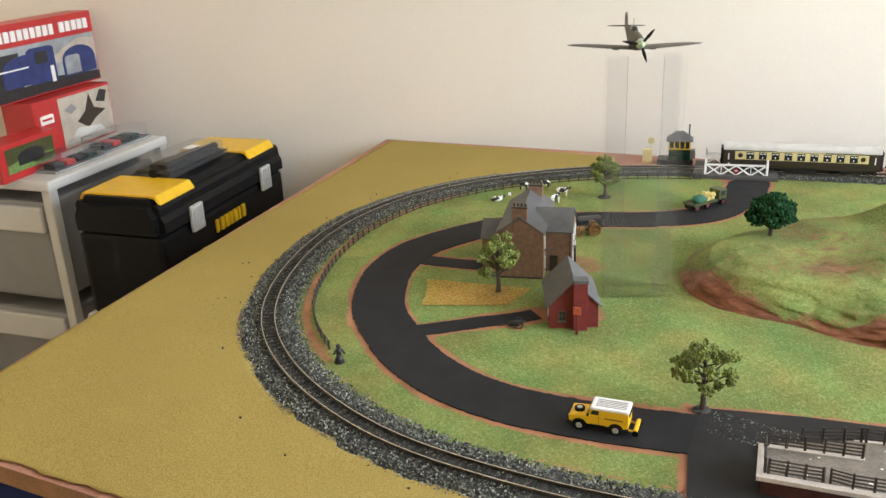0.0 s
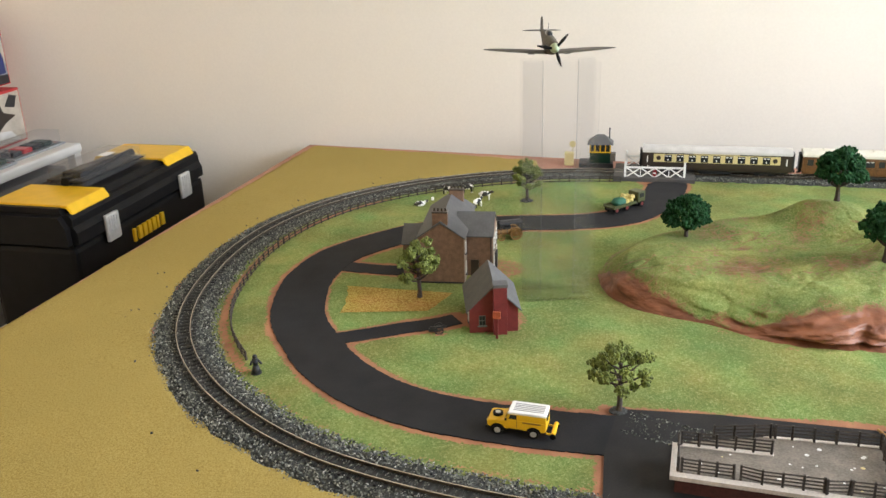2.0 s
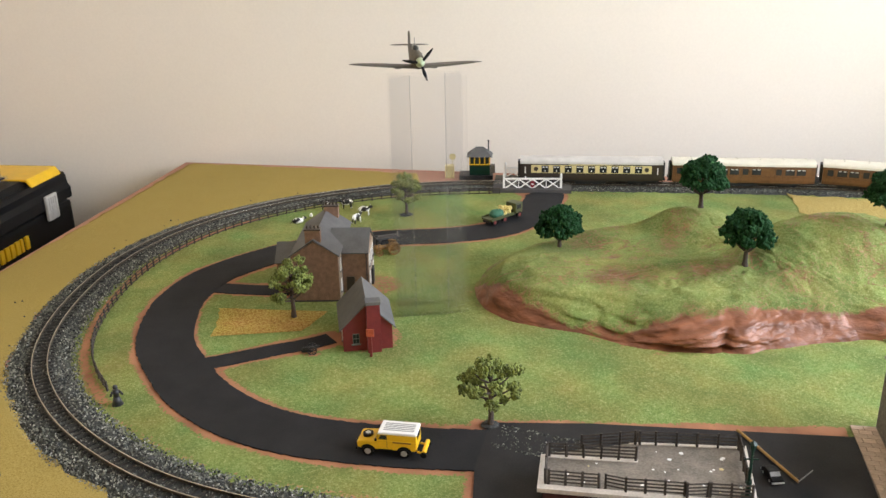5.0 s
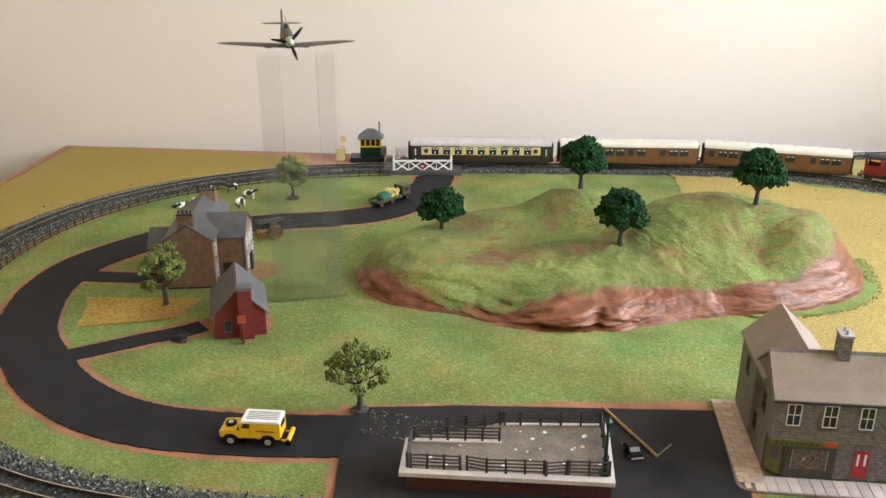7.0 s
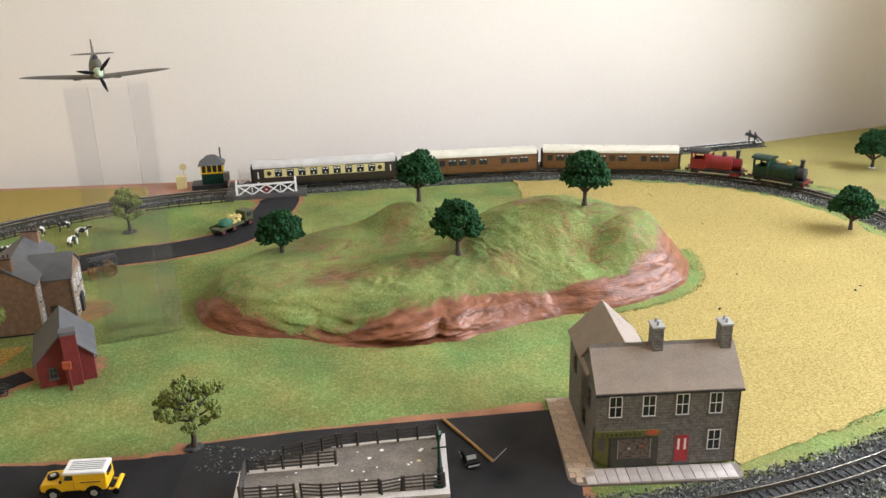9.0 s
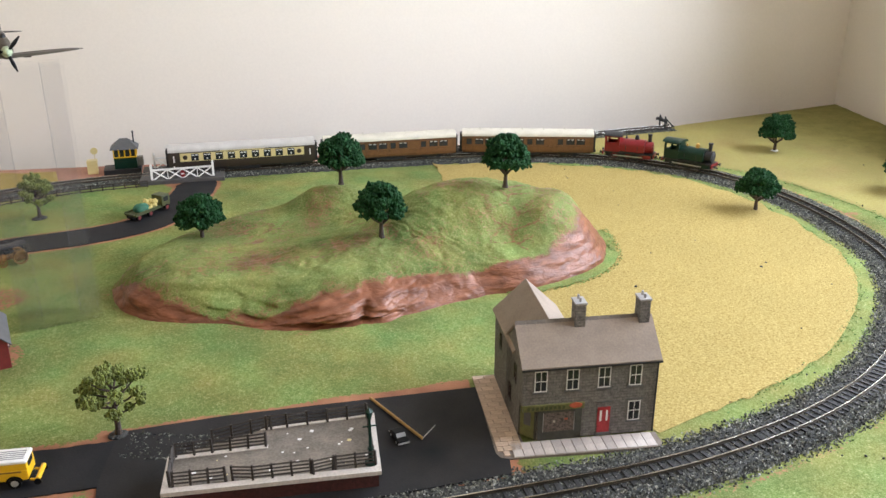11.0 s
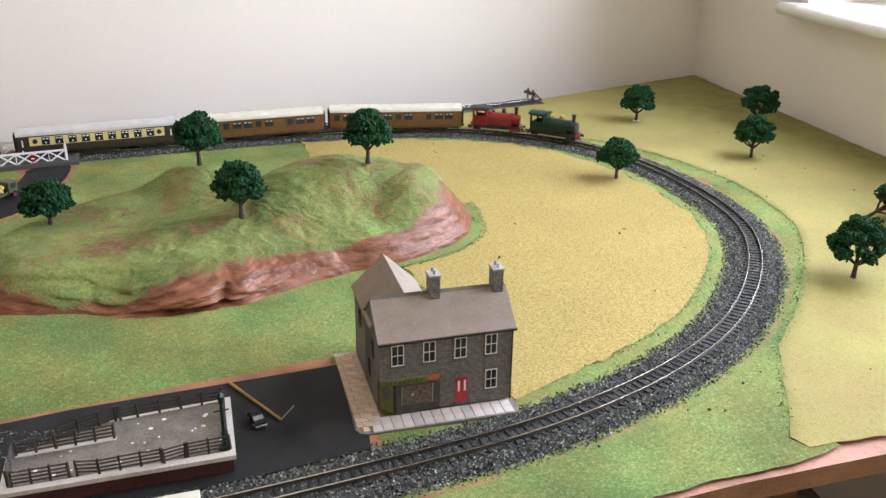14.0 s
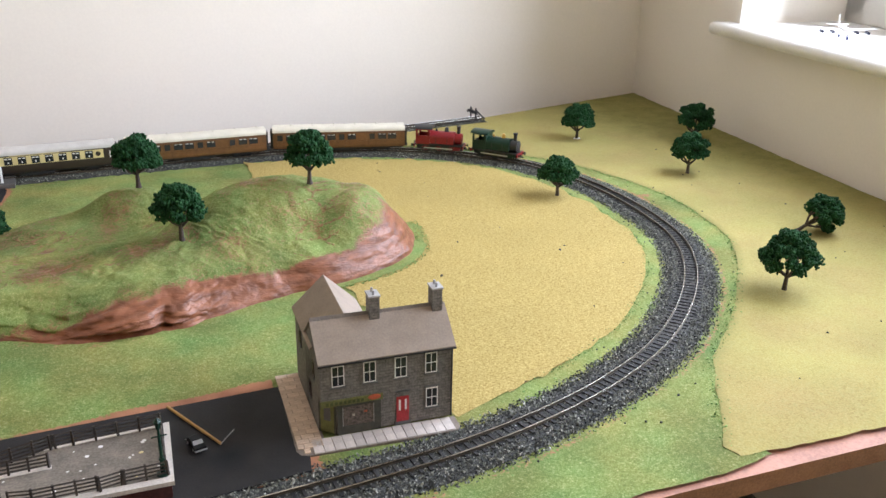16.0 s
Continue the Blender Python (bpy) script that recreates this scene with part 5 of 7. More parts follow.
    # corner door, set across the cut corner
    cm = Matrix.Translation((7 * MM, 6.5 * MM, 0)) @ Matrix.Rotation(radians(-43), 4, "Z")
    bm = B()
    box(bm, -7, 7, -1.2, 0.3, 0.5, 30)
    cd = part("door", bm, M_SHOP, t, "olive shop door in the corner", at=cm)
    bm = B()
    box(bm, -3.4, 3.4, -1.5, -1.1, 13, 26.5)
    part("pane", bm, M_SLATE, cd)
    for x in (-8.6, 7.0):
        bm = B()
        box(bm, x, x + 1.6, -1.6, 0.3, 0, 30.4)
        part("door_post", bm, M_SHOPDK, cd)
    for x, y, z0, z1 in ((0.5, 68, 0, 74), (119, -1, 0, 74)):
        bm = B()
        rod(bm, (x, y, z0), (x, y, z1), 0.7, None, 7)
        part("drainpipe", bm, M_IRON, t)
    bm = B()
    box(bm, -2, 122, -3.6, -1.6, 72.0, 73.6)
    part("gutter", bm, M_IRON, t)
    return t


pub()


def cottage():
    t = thing("cottage", at(-0.175, 0.155, 0.0015, 13), "dark red model cottage with grey roof and chimney stack", "house")
    bm = B()
    gable_body(bm, 0, 58, 0, 78, 30, 58, "y")
    part("wall", bm, M_BRICKR, t)
    bm = B()
    gable_roof(bm, 0, 58, 0, 78, 31, 60, "y", 4, 1.4)
    part("roof", bm, M_SLATE, t)
    bm = B()
    box(bm, 28, 44, -9, 4, 0, 62, 0.3)
    ch = part("chimney", bm, M_BRICKR, t, "tall red chimney stack")
    bm = B()
    box(bm, 27, 45, -10, 5, 61, 65, 0.4)
    part("cap", bm, M_SLATE, ch)
    window(t, 15, 16, 8, 13, 0, 2, 2, frame_mat=M_SLATE)
    for y in (16, 40, 62):
        window(t, y, 17, 9, 14, 0, 2, 2, axis="x", sign=-1)
    window(t, 40, 17, 9, 14, 58, 2, 2, axis="x", sign=1)
    bm = B()
    box(bm, -9, 66, -3, 82, -1.2, 0.0)
    part("base", bm, M_CONC, t)


cottage()


def farmhouse():
    t = thing("farmhouse", at(-0.206, 0.302, 0.0012, 3), "brown brick two-storey model farmhouse with slate roofs", "house")
    for nm, a in (("wall", (-62, 0, 0, 138, 65, 85, "y")), ("wall", (0, 36, 30, 98, 58, 79, "x")), ("wall", (-88, -62, 28, 76, 46, 64, "x"))):
        bm = B()
        gable_body(bm, *a)
        part(nm, bm, M_BRICKC, t)
    for a in ((-62, 0, 0, 138, 66, 87, "y", 2.5), (-14, 36, 30, 98, 59, 81, "x", 2.5), (-88, -50, 28, 76, 47, 66, "x", 2.5)):
        bm = B()
        gable_roof(bm, *a)
        part("roof", bm, M_SLATE, t)
    bm = B()
    box(bm, 36.05, 36.8, 31, 97, 0, 58)
    part("facade", bm, M_PLASTER, t, "pale plastered facade with windows")
    bm = B()
    box(bm, 0.05, 0.7, 1, 29, 0, 64.5)
    part("facade", bm, M_PLASTER, t)
    for y, z in ((43, 44), (64, 44), (84, 44), (43, 18), (84, 18)):
        window(t, y, z, 9, 15, 36.8, 2, 2, axis="x", sign=1, frame_mat=M_BLIND)
    for z in (48, 19):
        window(t, 15, z, 9, 16, 0.7, 2, 2, axis="x", sign=1)
    bm = B()
    box(bm, 36.8, 40, 58, 72, 0, 24, 0.4)
    part("porch", bm, M_IRON, t, "dark porch on the facade")
    bm = B()
    box(bm, 6, 17, 29.2, 30.2, 0, 24)
    part("door", bm, M_UMBER, t)
    for x in (0.6, 34):
        bm = B()
        rod(bm, (x, 29, 0), (x, 29, 60), 0.7, None, 6)
        part("drainpipe", bm, M_IRON, t)
    chimney(t, -32, 9, 74, 101, 20, 11, M_BRICKC, 4, M_UMBER)
    chimney(t, -24, 128, 70, 96, 20, 11, M_BRICKC, 4, M_UMBER)
    bm = B()
    prism(bm, [(-70, -1.0), (42, -1.0), (42, 142), (-70, 142)], "z", -1.0, 0.0)
    part("base", bm, M_CONC, t)
    bm = B()
    box(bm, -61, -1, -0.9, 0.1, 0, 2.5)
    part("plinth", bm, M_IRON, t)


farmhouse()


def signal_box():
    t = thing("signal_box", at(-0.038, 0.922, 0.0, 0), "small green and yellow signal box with hipped grey roof", "signal box")
    bm = B()
    box(bm, -40, 26, -20, 20, -1, 8, 0.5)
    part("base", bm, M_IRON, t)
    bm = B()
    box(bm, -20, 20, -14, 16, 8, 29, 0.3)
    part("wall", bm, M_GREEN, t, "dark green lower wall")
    bm = B()
    box(bm, -19, 19, -13, 15, 29, 46)
    cabn = part("cabin", bm, M_PANE, t, "dark glazed cabin")
    bm = B()
    for x in (-19.5, -10, 0, 10, 19.5):
        box(bm, x - 1, x + 1, -14.3, -13, 29, 46)
    for y in (-13.5, 1, 15.5):
        for sx in (-19.3, 19.3):
            box(bm, sx - 1, sx + 1, y - 1, y + 1, 29, 46)
    for z in (29.5, 45):
        box(bm, -20.3, 20.3, -14.6, -13, z - 1, z + 1)
        box(bm, 18.8, 20.3, -13, 16, z - 1, z + 1)
        box(bm, -20.3, -18.8, -13, 16, z - 1, z + 1)
    part("window_frame", bm, M_YELLOW, cabn, "yellow window frames")
    bm = B()
    lo = [bm.verts.new(p) for p in ((-25, -19, 45), (25, -19, 45), (25, 21, 45), (-25, 21, 45))]
    hi = [bm.verts.new(p) for p in ((-7, 1, 62), (7, 1, 62))]
    for f in ((lo[0], lo[1], hi[1], hi[0]), (lo[1], lo[2], hi[1]), (lo[2], lo[3], hi[0], hi[1]), (lo[3], lo[0], hi[0]), tuple(lo[::-1])):
        bm.faces.new(f)
    part("roof", bm, M_SLATE, t)
    bm = B()
    rod(bm, (17, 4, 48), (17, 4, 72), 1.3, None, 9)
    rod(bm, (17, 4, 72), (17, 4, 74), 1.8, None, 9)
    part("stove_pipe", bm, M_IRON, t)
    bm = B()
    box(bm, 20, 30, 0, 14, 8, 24)
    part("steps", bm, M_CONC, t)


signal_box()
hut = thing("lineside_hut", at(-0.098, 0.925, 0.0), "pale yellow lineside hut with a round disc sign", "hut")
bm = B()
box(bm, -9, 9, -8, 8, -1, 24, 0.4)
part("body", bm, M_PCREAM, hut)
bm = B()
rod(bm, (6, 0, 24), (6, 0, 36), 0.7, None, 6)
part("post", bm, M_PCREAM, hut)
bm = B()
rod(bm, (6, -0.7, 41), (6, 0.7, 41), 6.5, None, 20)
part("disc", bm, M_PCREAM, hut)

# ---- level crossing ----
deck = thing("level_crossing", at(0.063, 0.857, 0.0, -3), "dark grey level crossing deck across the track", "crossing")
for y0, y1 in ((-50, -11.5), (-5.8, 5.8), (11.5, 48)):
    bm = B()
    box(bm, -72, 74, y0, y1, 0.5, 8.6, 0.5)
    part("deck_panel", bm, M_DECK, deck)


def gate(m, red, label):
    t = thing("crossing_gate", m @ Matrix.Diagonal((1, 1, 1.5, 1)), label, "gate", "crossing gates")
    for x in (-53, 53):
        bm = B()
        box(bm, x - 2.0, x + 2.0, -2.0, 2.0, 0, 21, 0.4)
        ball(bm, (x, 0, 22), 2.0, 2)
        part("post", bm, M_BLIND, t)
    for z in (3.5, 16.5):
        bm = B()
        box(bm, -51, 51, -0.9, 0.9, z - 1.1, z + 1.1)
        part("rail", bm, M_BLIND, t)
    for k in range(4):
        x0, x1 = -51 + k * 25.5, -51 + (k + 1) * 25.5
        bm = B()
        rod(bm, (x0, 0, 4), (x1, 0, 16), 1.0, None, 5)
        rod(bm, (x0, 0, 16), (x1, 0, 4), 1.0, None, 5)
        part("brace", bm, M_BLIND, t)
        if k:
            bm = B()
            box(bm, x0 - 0.7, x0 + 0.7, -0.7, 0.7, 4, 16)
            part("upright", bm, M_BLIND, t)
    if red:
        bm = B()
        rod(bm, (0, -1.8, 10), (0, -0.9, 10), 4.3, None, 20)
        dsc = part("disc", bm, M_RED, t, "red warning disc")
        bm = B()
        box(bm, -2.4, 2.4, -2.2, -1.7, 9.3, 10.7)
        part("bar", bm, M_BLIND, dsc)
        bm = B()
        rod(bm, (-13, 0, 17), (-13, 0, 19.5), 1.1, None, 8)
        part("lamp", bm, M_BLIND, t)


gate(at(0.063, 0.8175, 0.0015, 0), True, "white lattice crossing gate with a red disc")
gate(at(0.066, 0.897, 0.0015, 0), False, "white lattice crossing gate behind the track")

# ---- fences ----


def fence_run(t, pts, spacing, h, rails, material=M_FENCE, tilt=0.0, seed=2):
    """Posts and rails along a line of points (mm, local)."""
    rnd = random.Random(seed)
    P = [Vector((p[0], p[1], p[2] if len(p) > 2 else 0)) for p in pts]
    tops = []
    for a, b in zip(P, P[1:]):
        n = max(1, round((b - a).length / spacing))
        tops += [a + (b - a) * k / n for k in range(n)]
    tops.append(P[-1])
    for p in tops:
        bm = B()
        lean = Vector((rnd.uniform(-1, 1) * tilt, rnd.uniform(-1, 1) * tilt, 0))
        rod(bm, p, p + Vector((0, 0, h)) + lean, 1.35, 1.2, 4)
        part("post", bm, material, t)
    for a, b in zip(tops, tops[1:]):
        for k in range(rails):
            z = h * (0.22 + 0.68 * k / max(1, rails - 1))
            bm = B()
            rod(bm, a + Vector((0, 0, z + rnd.uniform(-0.3, 0.3) * tilt)), b + Vector((0, 0, z + rnd.uniform(-0.3, 0.3) * tilt)), 0.85, None, 4)
            part("rail", bm, material, t)


k0 = int(np.argmin(((MAIN - np.array((0.0, 0.86))) ** 2).sum(1)))
k1 = int(np.argmin(((MAIN - np.array((-0.452, 0.003))) ** 2).sum(1)))
FL = MAIN[k0:k1] + MAIN_N[k0:k1] * 0.057
lineside = thing("lineside_fence", at(0, 0, 0.0005), "long low dark post and rail fence beside the track", "fence")
fence_run(lineside, [(p[0] * 1000, p[1] * 1000, 0) for p in FL[::5]], 19, 13, 3, M_FENCE, 0.5)

# ---- loading dock ----
DOCK = [(42, -129), (226, -148), (238, -57), (50, -51)]
dock = thing("loading_dock", at(0, 0, 0.0034), "cattle dock with concrete top, white edging and fences", "loading dock")


def dk(u, v, z=20.0):
    """A place on the dock: u along its front, v from front to back."""
    a = Vector(DOCK[0]) * (1 - u) + Vector(DOCK[1]) * u
    b = Vector(DOCK[3]) * (1 - u) + Vector(DOCK[2]) * u
    p = a * (1 - v) + b * v
    return (p.x, p.y, z)


def dock_slab(name, us, vs, z0, z1, material, label="", drop=0.0):
    bm = B()
    c = [dk(us[0], vs[0]), dk(us[1], vs[0]), dk(us[1], vs[1]), dk(us[0], vs[1])]
    lo = [bm.verts.new((p[0], p[1], z0)) for p in c]
    hi = [bm.verts.new((p[0], p[1], z1 - (drop if k in (0, 3) else 0))) for k, p in enumerate(c)]
    for f in (lo[::-1], hi, (lo[0], lo[1], hi[1], hi[0]), (lo[1], lo[2], hi[2], hi[1]), (lo[2], lo[3], hi[3], hi[2]), (lo[3], lo[0], hi[0], hi[3])):
        bm.faces.new(f)
    bmesh.ops.recalc_face_normals(bm, faces=bm.faces)
    return part(name, bm, material, dock, label)


dock_slab("wall", (0.025, 0.965), (0.04, 0.6), 0, 14.0, M_PLATE, "dark red brick dock wall")
dock_slab("wall", (0.42, 0.965), (0.6, 0.97), 0, 14.0, M_PLATE)
dock_slab("deck", (0.03, 0.95), (0.08, 0.62), 14.0, 17.4, M_CONC, "worn grey concrete deck")
dock_slab("deck", (0.42, 0.95), (0.62, 0.95), 14.0, 17.4, M_CONC)
dock_slab("ramp", (0.0, 0.42), (0.65, 0.97), 0, 17.2, M_CONC, drop=15.5)
for us, vs in (((0, 0.978), (0, 0.085)), ((0, 0.03), (0.085, 0.66)), ((0.95, 0.978), (0.085, 1)), ((0.42, 0.95), (0.95, 1)), ((0.03, 0.46), (0.60, 0.66))):
    dock_slab("edging", us, vs, 14.0, 18.0, M_EDGING, "off-white stone edging")
rnd = random.Random(4)
for k in range(26):
    u, v, r = rnd.uniform(0.08, 0.92), rnd.uniform(0.14, 0.9), rnd.uniform(0.8, 2.2)
    if u < 0.48 and v > 0.55:
        continue
    bm = B()
    ball(bm, dk(u, v, 17.4), r, 2, (1, 1, 1))
    for q in bm.verts:
        q.co.z = 17.4 + (q.co.z - 17.4) * 0.12
        q.co.x += 0.5 * noise.noise(q.co * 0.9)
    part("paint_spot", bm, M_BLIND if k % 4 else M_PCREAM, dock)
for nm, run, z in (("front", [(0.05, 0.10), (0.28, 0.10)], 17), ("front", [(0.31, 0.11), (0.40, 0.07), (0.66, 0.08)], 17), ("front", [(0.67, 0.06), (0.76, 0.10)], 17), ("front", [(0.77, 0.10), (0.955, 0.11)], 17), ("side", [(0.035, 0.12), (0.03, 0.60)], 17), ("mid", [(0.04, 0.635), (0.45, 0.635)], 17), ("back", [(0.19, 0.955, -7), (0.47, 0.955, 0)], 17), ("back", [(0.45, 0.955), (0.94, 0.955)], 17), ("side", [(0.945, 0.20), (0.94, 0.93)], 17)):
    f = thing("dock_fence", at(0, 0, 0.0034 + z * MM + 0.0004), "short dark brown post and rail fence on the dock", "fence", "dock fences")
    fence_run(f, [dk(p[0], p[1], p[2] if len(p) > 2 else 0) for p in run], 17, 15, 4, M_FENCE, 0.6, int(run[0][0] * 100))
lamp = thing("lamp_post", at(0.2155, -0.1335, 0.0214) @ Matrix.Scale(1.02, 4), "dark green street lamp standing on the dock", "lamp post")
bm = B()
rod(bm, (0, 0, 0), (0, 0, 1.4), 5.5, 5.0, 16)
rod(bm, (0, 0, 1), (0, 0, 14), 2.3, 1.9, 10)
rod(bm, (0, 0, 14), (0, 0, 44), 1.5, 1.1, 8)
rod(bm, (0, 0, 14), (0, 0, 15.5), 2.6, 2.2, 10)
rod(bm, (-6, 0, 36), (6, 0, 36), 0.7, None, 6)
part("post", bm, M_GREEN, lamp)
bm = B()
rod(bm, (0, 0, 43), (0, 0, 50), 1.6, 3.2, 6)
rod(bm, (0, 0, 50), (0, 0, 53), 3.6, 0.6, 6)
part("lantern", bm, M_GREEN, lamp)
pole = thing("fallen_pole", at(0, 0, 0.0036), "ochre wooden pole lying across the black yard", "pole")
bm = B()
rod(bm, (240.5, -4, 1.6), (273, -87, 1.8), 1.5, 1.4, 9)
part("shaft", bm, M_TAN, pole)
bm = B()
rod(bm, (273, -87, 1.6), (288, -77, 7), 0.5, None, 6)
part("wire", bm, M_GREYPL, pole)

# ---- vehicles ----


def yellow_jeep():
    t = thing("off_road_van", at(-0.0945, -0.0490, 0.0032, 174) @ Matrix.Diagonal((0.97, 0.97, 0.9, 1)), "yellow model off-road van with a white roof", "van")
    bm = B()
    prism(bm, [(-29, 8.5), (-26, 7.6), (26, 7.6), (29.5, 9), (30, 15.2), (28, 16.4), (13, 17.6), (11.5, 19.2), (-29, 19.2)], "y", -11.5, 11.5)
    bmesh.ops.bevel(bm, geom=list(bm.edges), offset=0.7, segments=2, affect="EDGES")
    bd = part("body", bm, M_YELLOW, t)
    bm = B()
    prism(bm, [(-29, 18.5), (12, 18.5), (8.5, 26), (-28.5, 26)], "y", -10.8, 10.8)
    part("cab", bm, M_YELLOW, t)
    bm = B()
    prism(bm, [(-29.5, 25.5), (9.5, 25.5), (8, 28.5), (-28.8, 28.5)], "y", -11.3, 11.3)
    bmesh.ops.bevel(bm, geom=list(bm.edges), offset=0.6, segments=2, affect="EDGES")
    rf = part("roof", bm, M_BLIND, t, "white roof with raised ribs")
    for y in (-6, -3, 0, 3, 6):
        bm = B()
        box(bm, -26, 4, y - 0.5, y + 0.5, 28.3, 28.9)
        part("rib", bm, M_GREYPL, rf)
    for sy in (-1, 1):
        bm = B()
        y0, y1 = sorted((sy * 10.7, sy * 11.1))
        prism(bm, [(0, 20), (8.2, 20), (6.2, 25), (0, 25)], "y", y0, y1)
        part("side_window", bm, M_PANE, t)
        bm = B()
        box(bm, -24, -6, *sorted((sy * 11.4, sy * 11.8)), 16.6, 18.2)
        part("lettering_bar", bm, M_ORANGE, t)
        for x in (-17, 19):
            wheel(t, x, sy * 10.6, 5.6, 5.6, 4)
            # no arch is cut: a black half-disc paints the shade inside it
            bm = B()
            prism(bm, [(x + 7.4 * math.cos(math.pi * k / 10), 6.2 + 7.0 * math.sin(math.pi * k / 10)) for k in range(11)], "y", *sorted((sy * 10.9, sy * 11.75)))
            part("arch_shade", bm, M_BLACK, t, "black half-disc drawn as the dark of the wheel arch")
        bm = B()
        rod(bm, (8, sy * 11.3, 8.3), (-6, sy * 11.3, 8.3), 0.6, None, 6)
        part("side_sill", bm, M_BLACK, t)
        bm = B()
        box(bm, 9.5, 11.5, *sorted((sy * 12, sy * 14)), 19, 21.5, 0.3)
        part("wing_mirror", bm, M_BLACK, t)
        bm = B()
        box(bm, -0.4, 0.0, *sorted((sy * 11.4, sy * 11.75)), 9, 19)
        part("door_gap", bm, M_ORANGE, t)
    bm = B()
    prism(bm, [(12.2, 18.8), (8.8, 25.4), (9.0, 25.4), (12.5, 18.8)], "y", -9.5, 9.5)
    part("windscreen", bm, M_PANE, t)
    bm = B()
    box(bm, -29.5, -28.9, -6, 6, 19.5, 24.5)
    part("rear_window", bm, M_PANE, t)
    bm = B()
    rod(bm, (21, 0, 16.5), (21, 0, 19.5), 5.2, None, 18)
    sp = part("spare_wheel", bm, M_BLACK, t)
    bm = B()
    rod(bm, (21, 0, 19.2), (21, 0, 20), 2.6, None, 14)
    part("rim", bm, M_STEEL, sp)
    bm = B()
    box(bm, 29.5, 31.5, -11.5, 11.5, 6, 8.5, 0.4)
    part("bumper", bm, M_BLACK, t)
    bm = B()
    box(bm, 29.6, 30.4, -7, 7, 9, 15)
    part("grille", bm, M_BLACK, t)
    for y in (-5, 5):
        bm = B()
        rod(bm, (30, y, 12), (31, y, 12), 1.7, None, 12)
        part("headlight", bm, M_STEEL, t)
    bm = B()
    rod(bm, (-29, -8, 6), (-35, -8, 5), 1.2, None, 6)
    rod(bm, (-29, 8, 6), (-35, 8, 5), 1.2, None, 6)
    rod(bm, (-36, -11, 7), (-36, 11, 7), 2.3, None, 10)
    part("rear_roller", bm, M_YELLOW, t, "yellow roller on the rear bracket")
    for y in (-11, 11):
        bm = B()
        rod(bm, (-36, y - 1, 5), (-36, y + 1, 5), 3.2, None, 14)
        part("small_wheel", bm, M_BLACK, t)


yellow_jeep()


def lorry():
    t = thing("flatbed_lorry", at(0.010, 0.646, 0.0032, 47), "olive flatbed model lorry with a sheeted load", "lorry")
    bm = B()
    box(bm, -40, 38, -6, 6, 5, 8, 0.4)
    part("chassis", bm, M_IRON, t)
    bm = B()
    box(bm, -40, 14, -12, 12, 8, 10.5, 0.3)
    part("bed", bm, M_OLIVE, t)
    for sy in (-1, 1):
        bm = B()
        box(bm, -40, 14, sy * 11.6 - 0.5, sy * 11.6 + 0.5, 10.5, 13)
        part("side_board", bm, M_OLIVE, t)
    bm = B()
    box(bm, 18, 36, -11, 11, 8, 26, 1.6)
    cb = part("cab", bm, M_OLIVE, t)
    bm = B()
    box(bm, 35.6, 36.4, -9, 9, 16, 23)
    part("windscreen", bm, M_PANE, cb)
    for sy in (-1, 1):
        bm = B()
        box(bm, 22, 32, *sorted((sy * 10.8, sy * 11.4)), 16, 23)
        part("side_window", bm, M_PANE, cb)
    bm = B()
    ball(bm, (-16, 0, 13), 13, 3, (1.05, 0.85, 0.75))
    for v in bm.verts:
        v.co += Vector((0, 0, 2.6 * noise.noise(v.co * 0.16))) + v.normal * 1.2 * noise.noise(v.co * 0.4)
        v.co.z = max(v.co.z, 10.6)
    part("tarpaulin", bm, M_TARP, t, "crumpled green sheet", smooth=True)
    rnd = np.random.RandomState(3)
    o = new("load", lumps("load", [((rnd.uniform(-6, 12), rnd.uniform(-9, 9), rnd.uniform(12, 21)), rnd.uniform(2.4, 4), 2) for _ in range(60)], M_LOAD, 0.2, 5))
    o.parent = t
    for x in (-32, -8, 28):
        for sy in (-1, 1):
            wheel(t, x, sy * 9.5, 5.2, 5.2, 4, M_BLACK, M_BRICKR)


lorry()


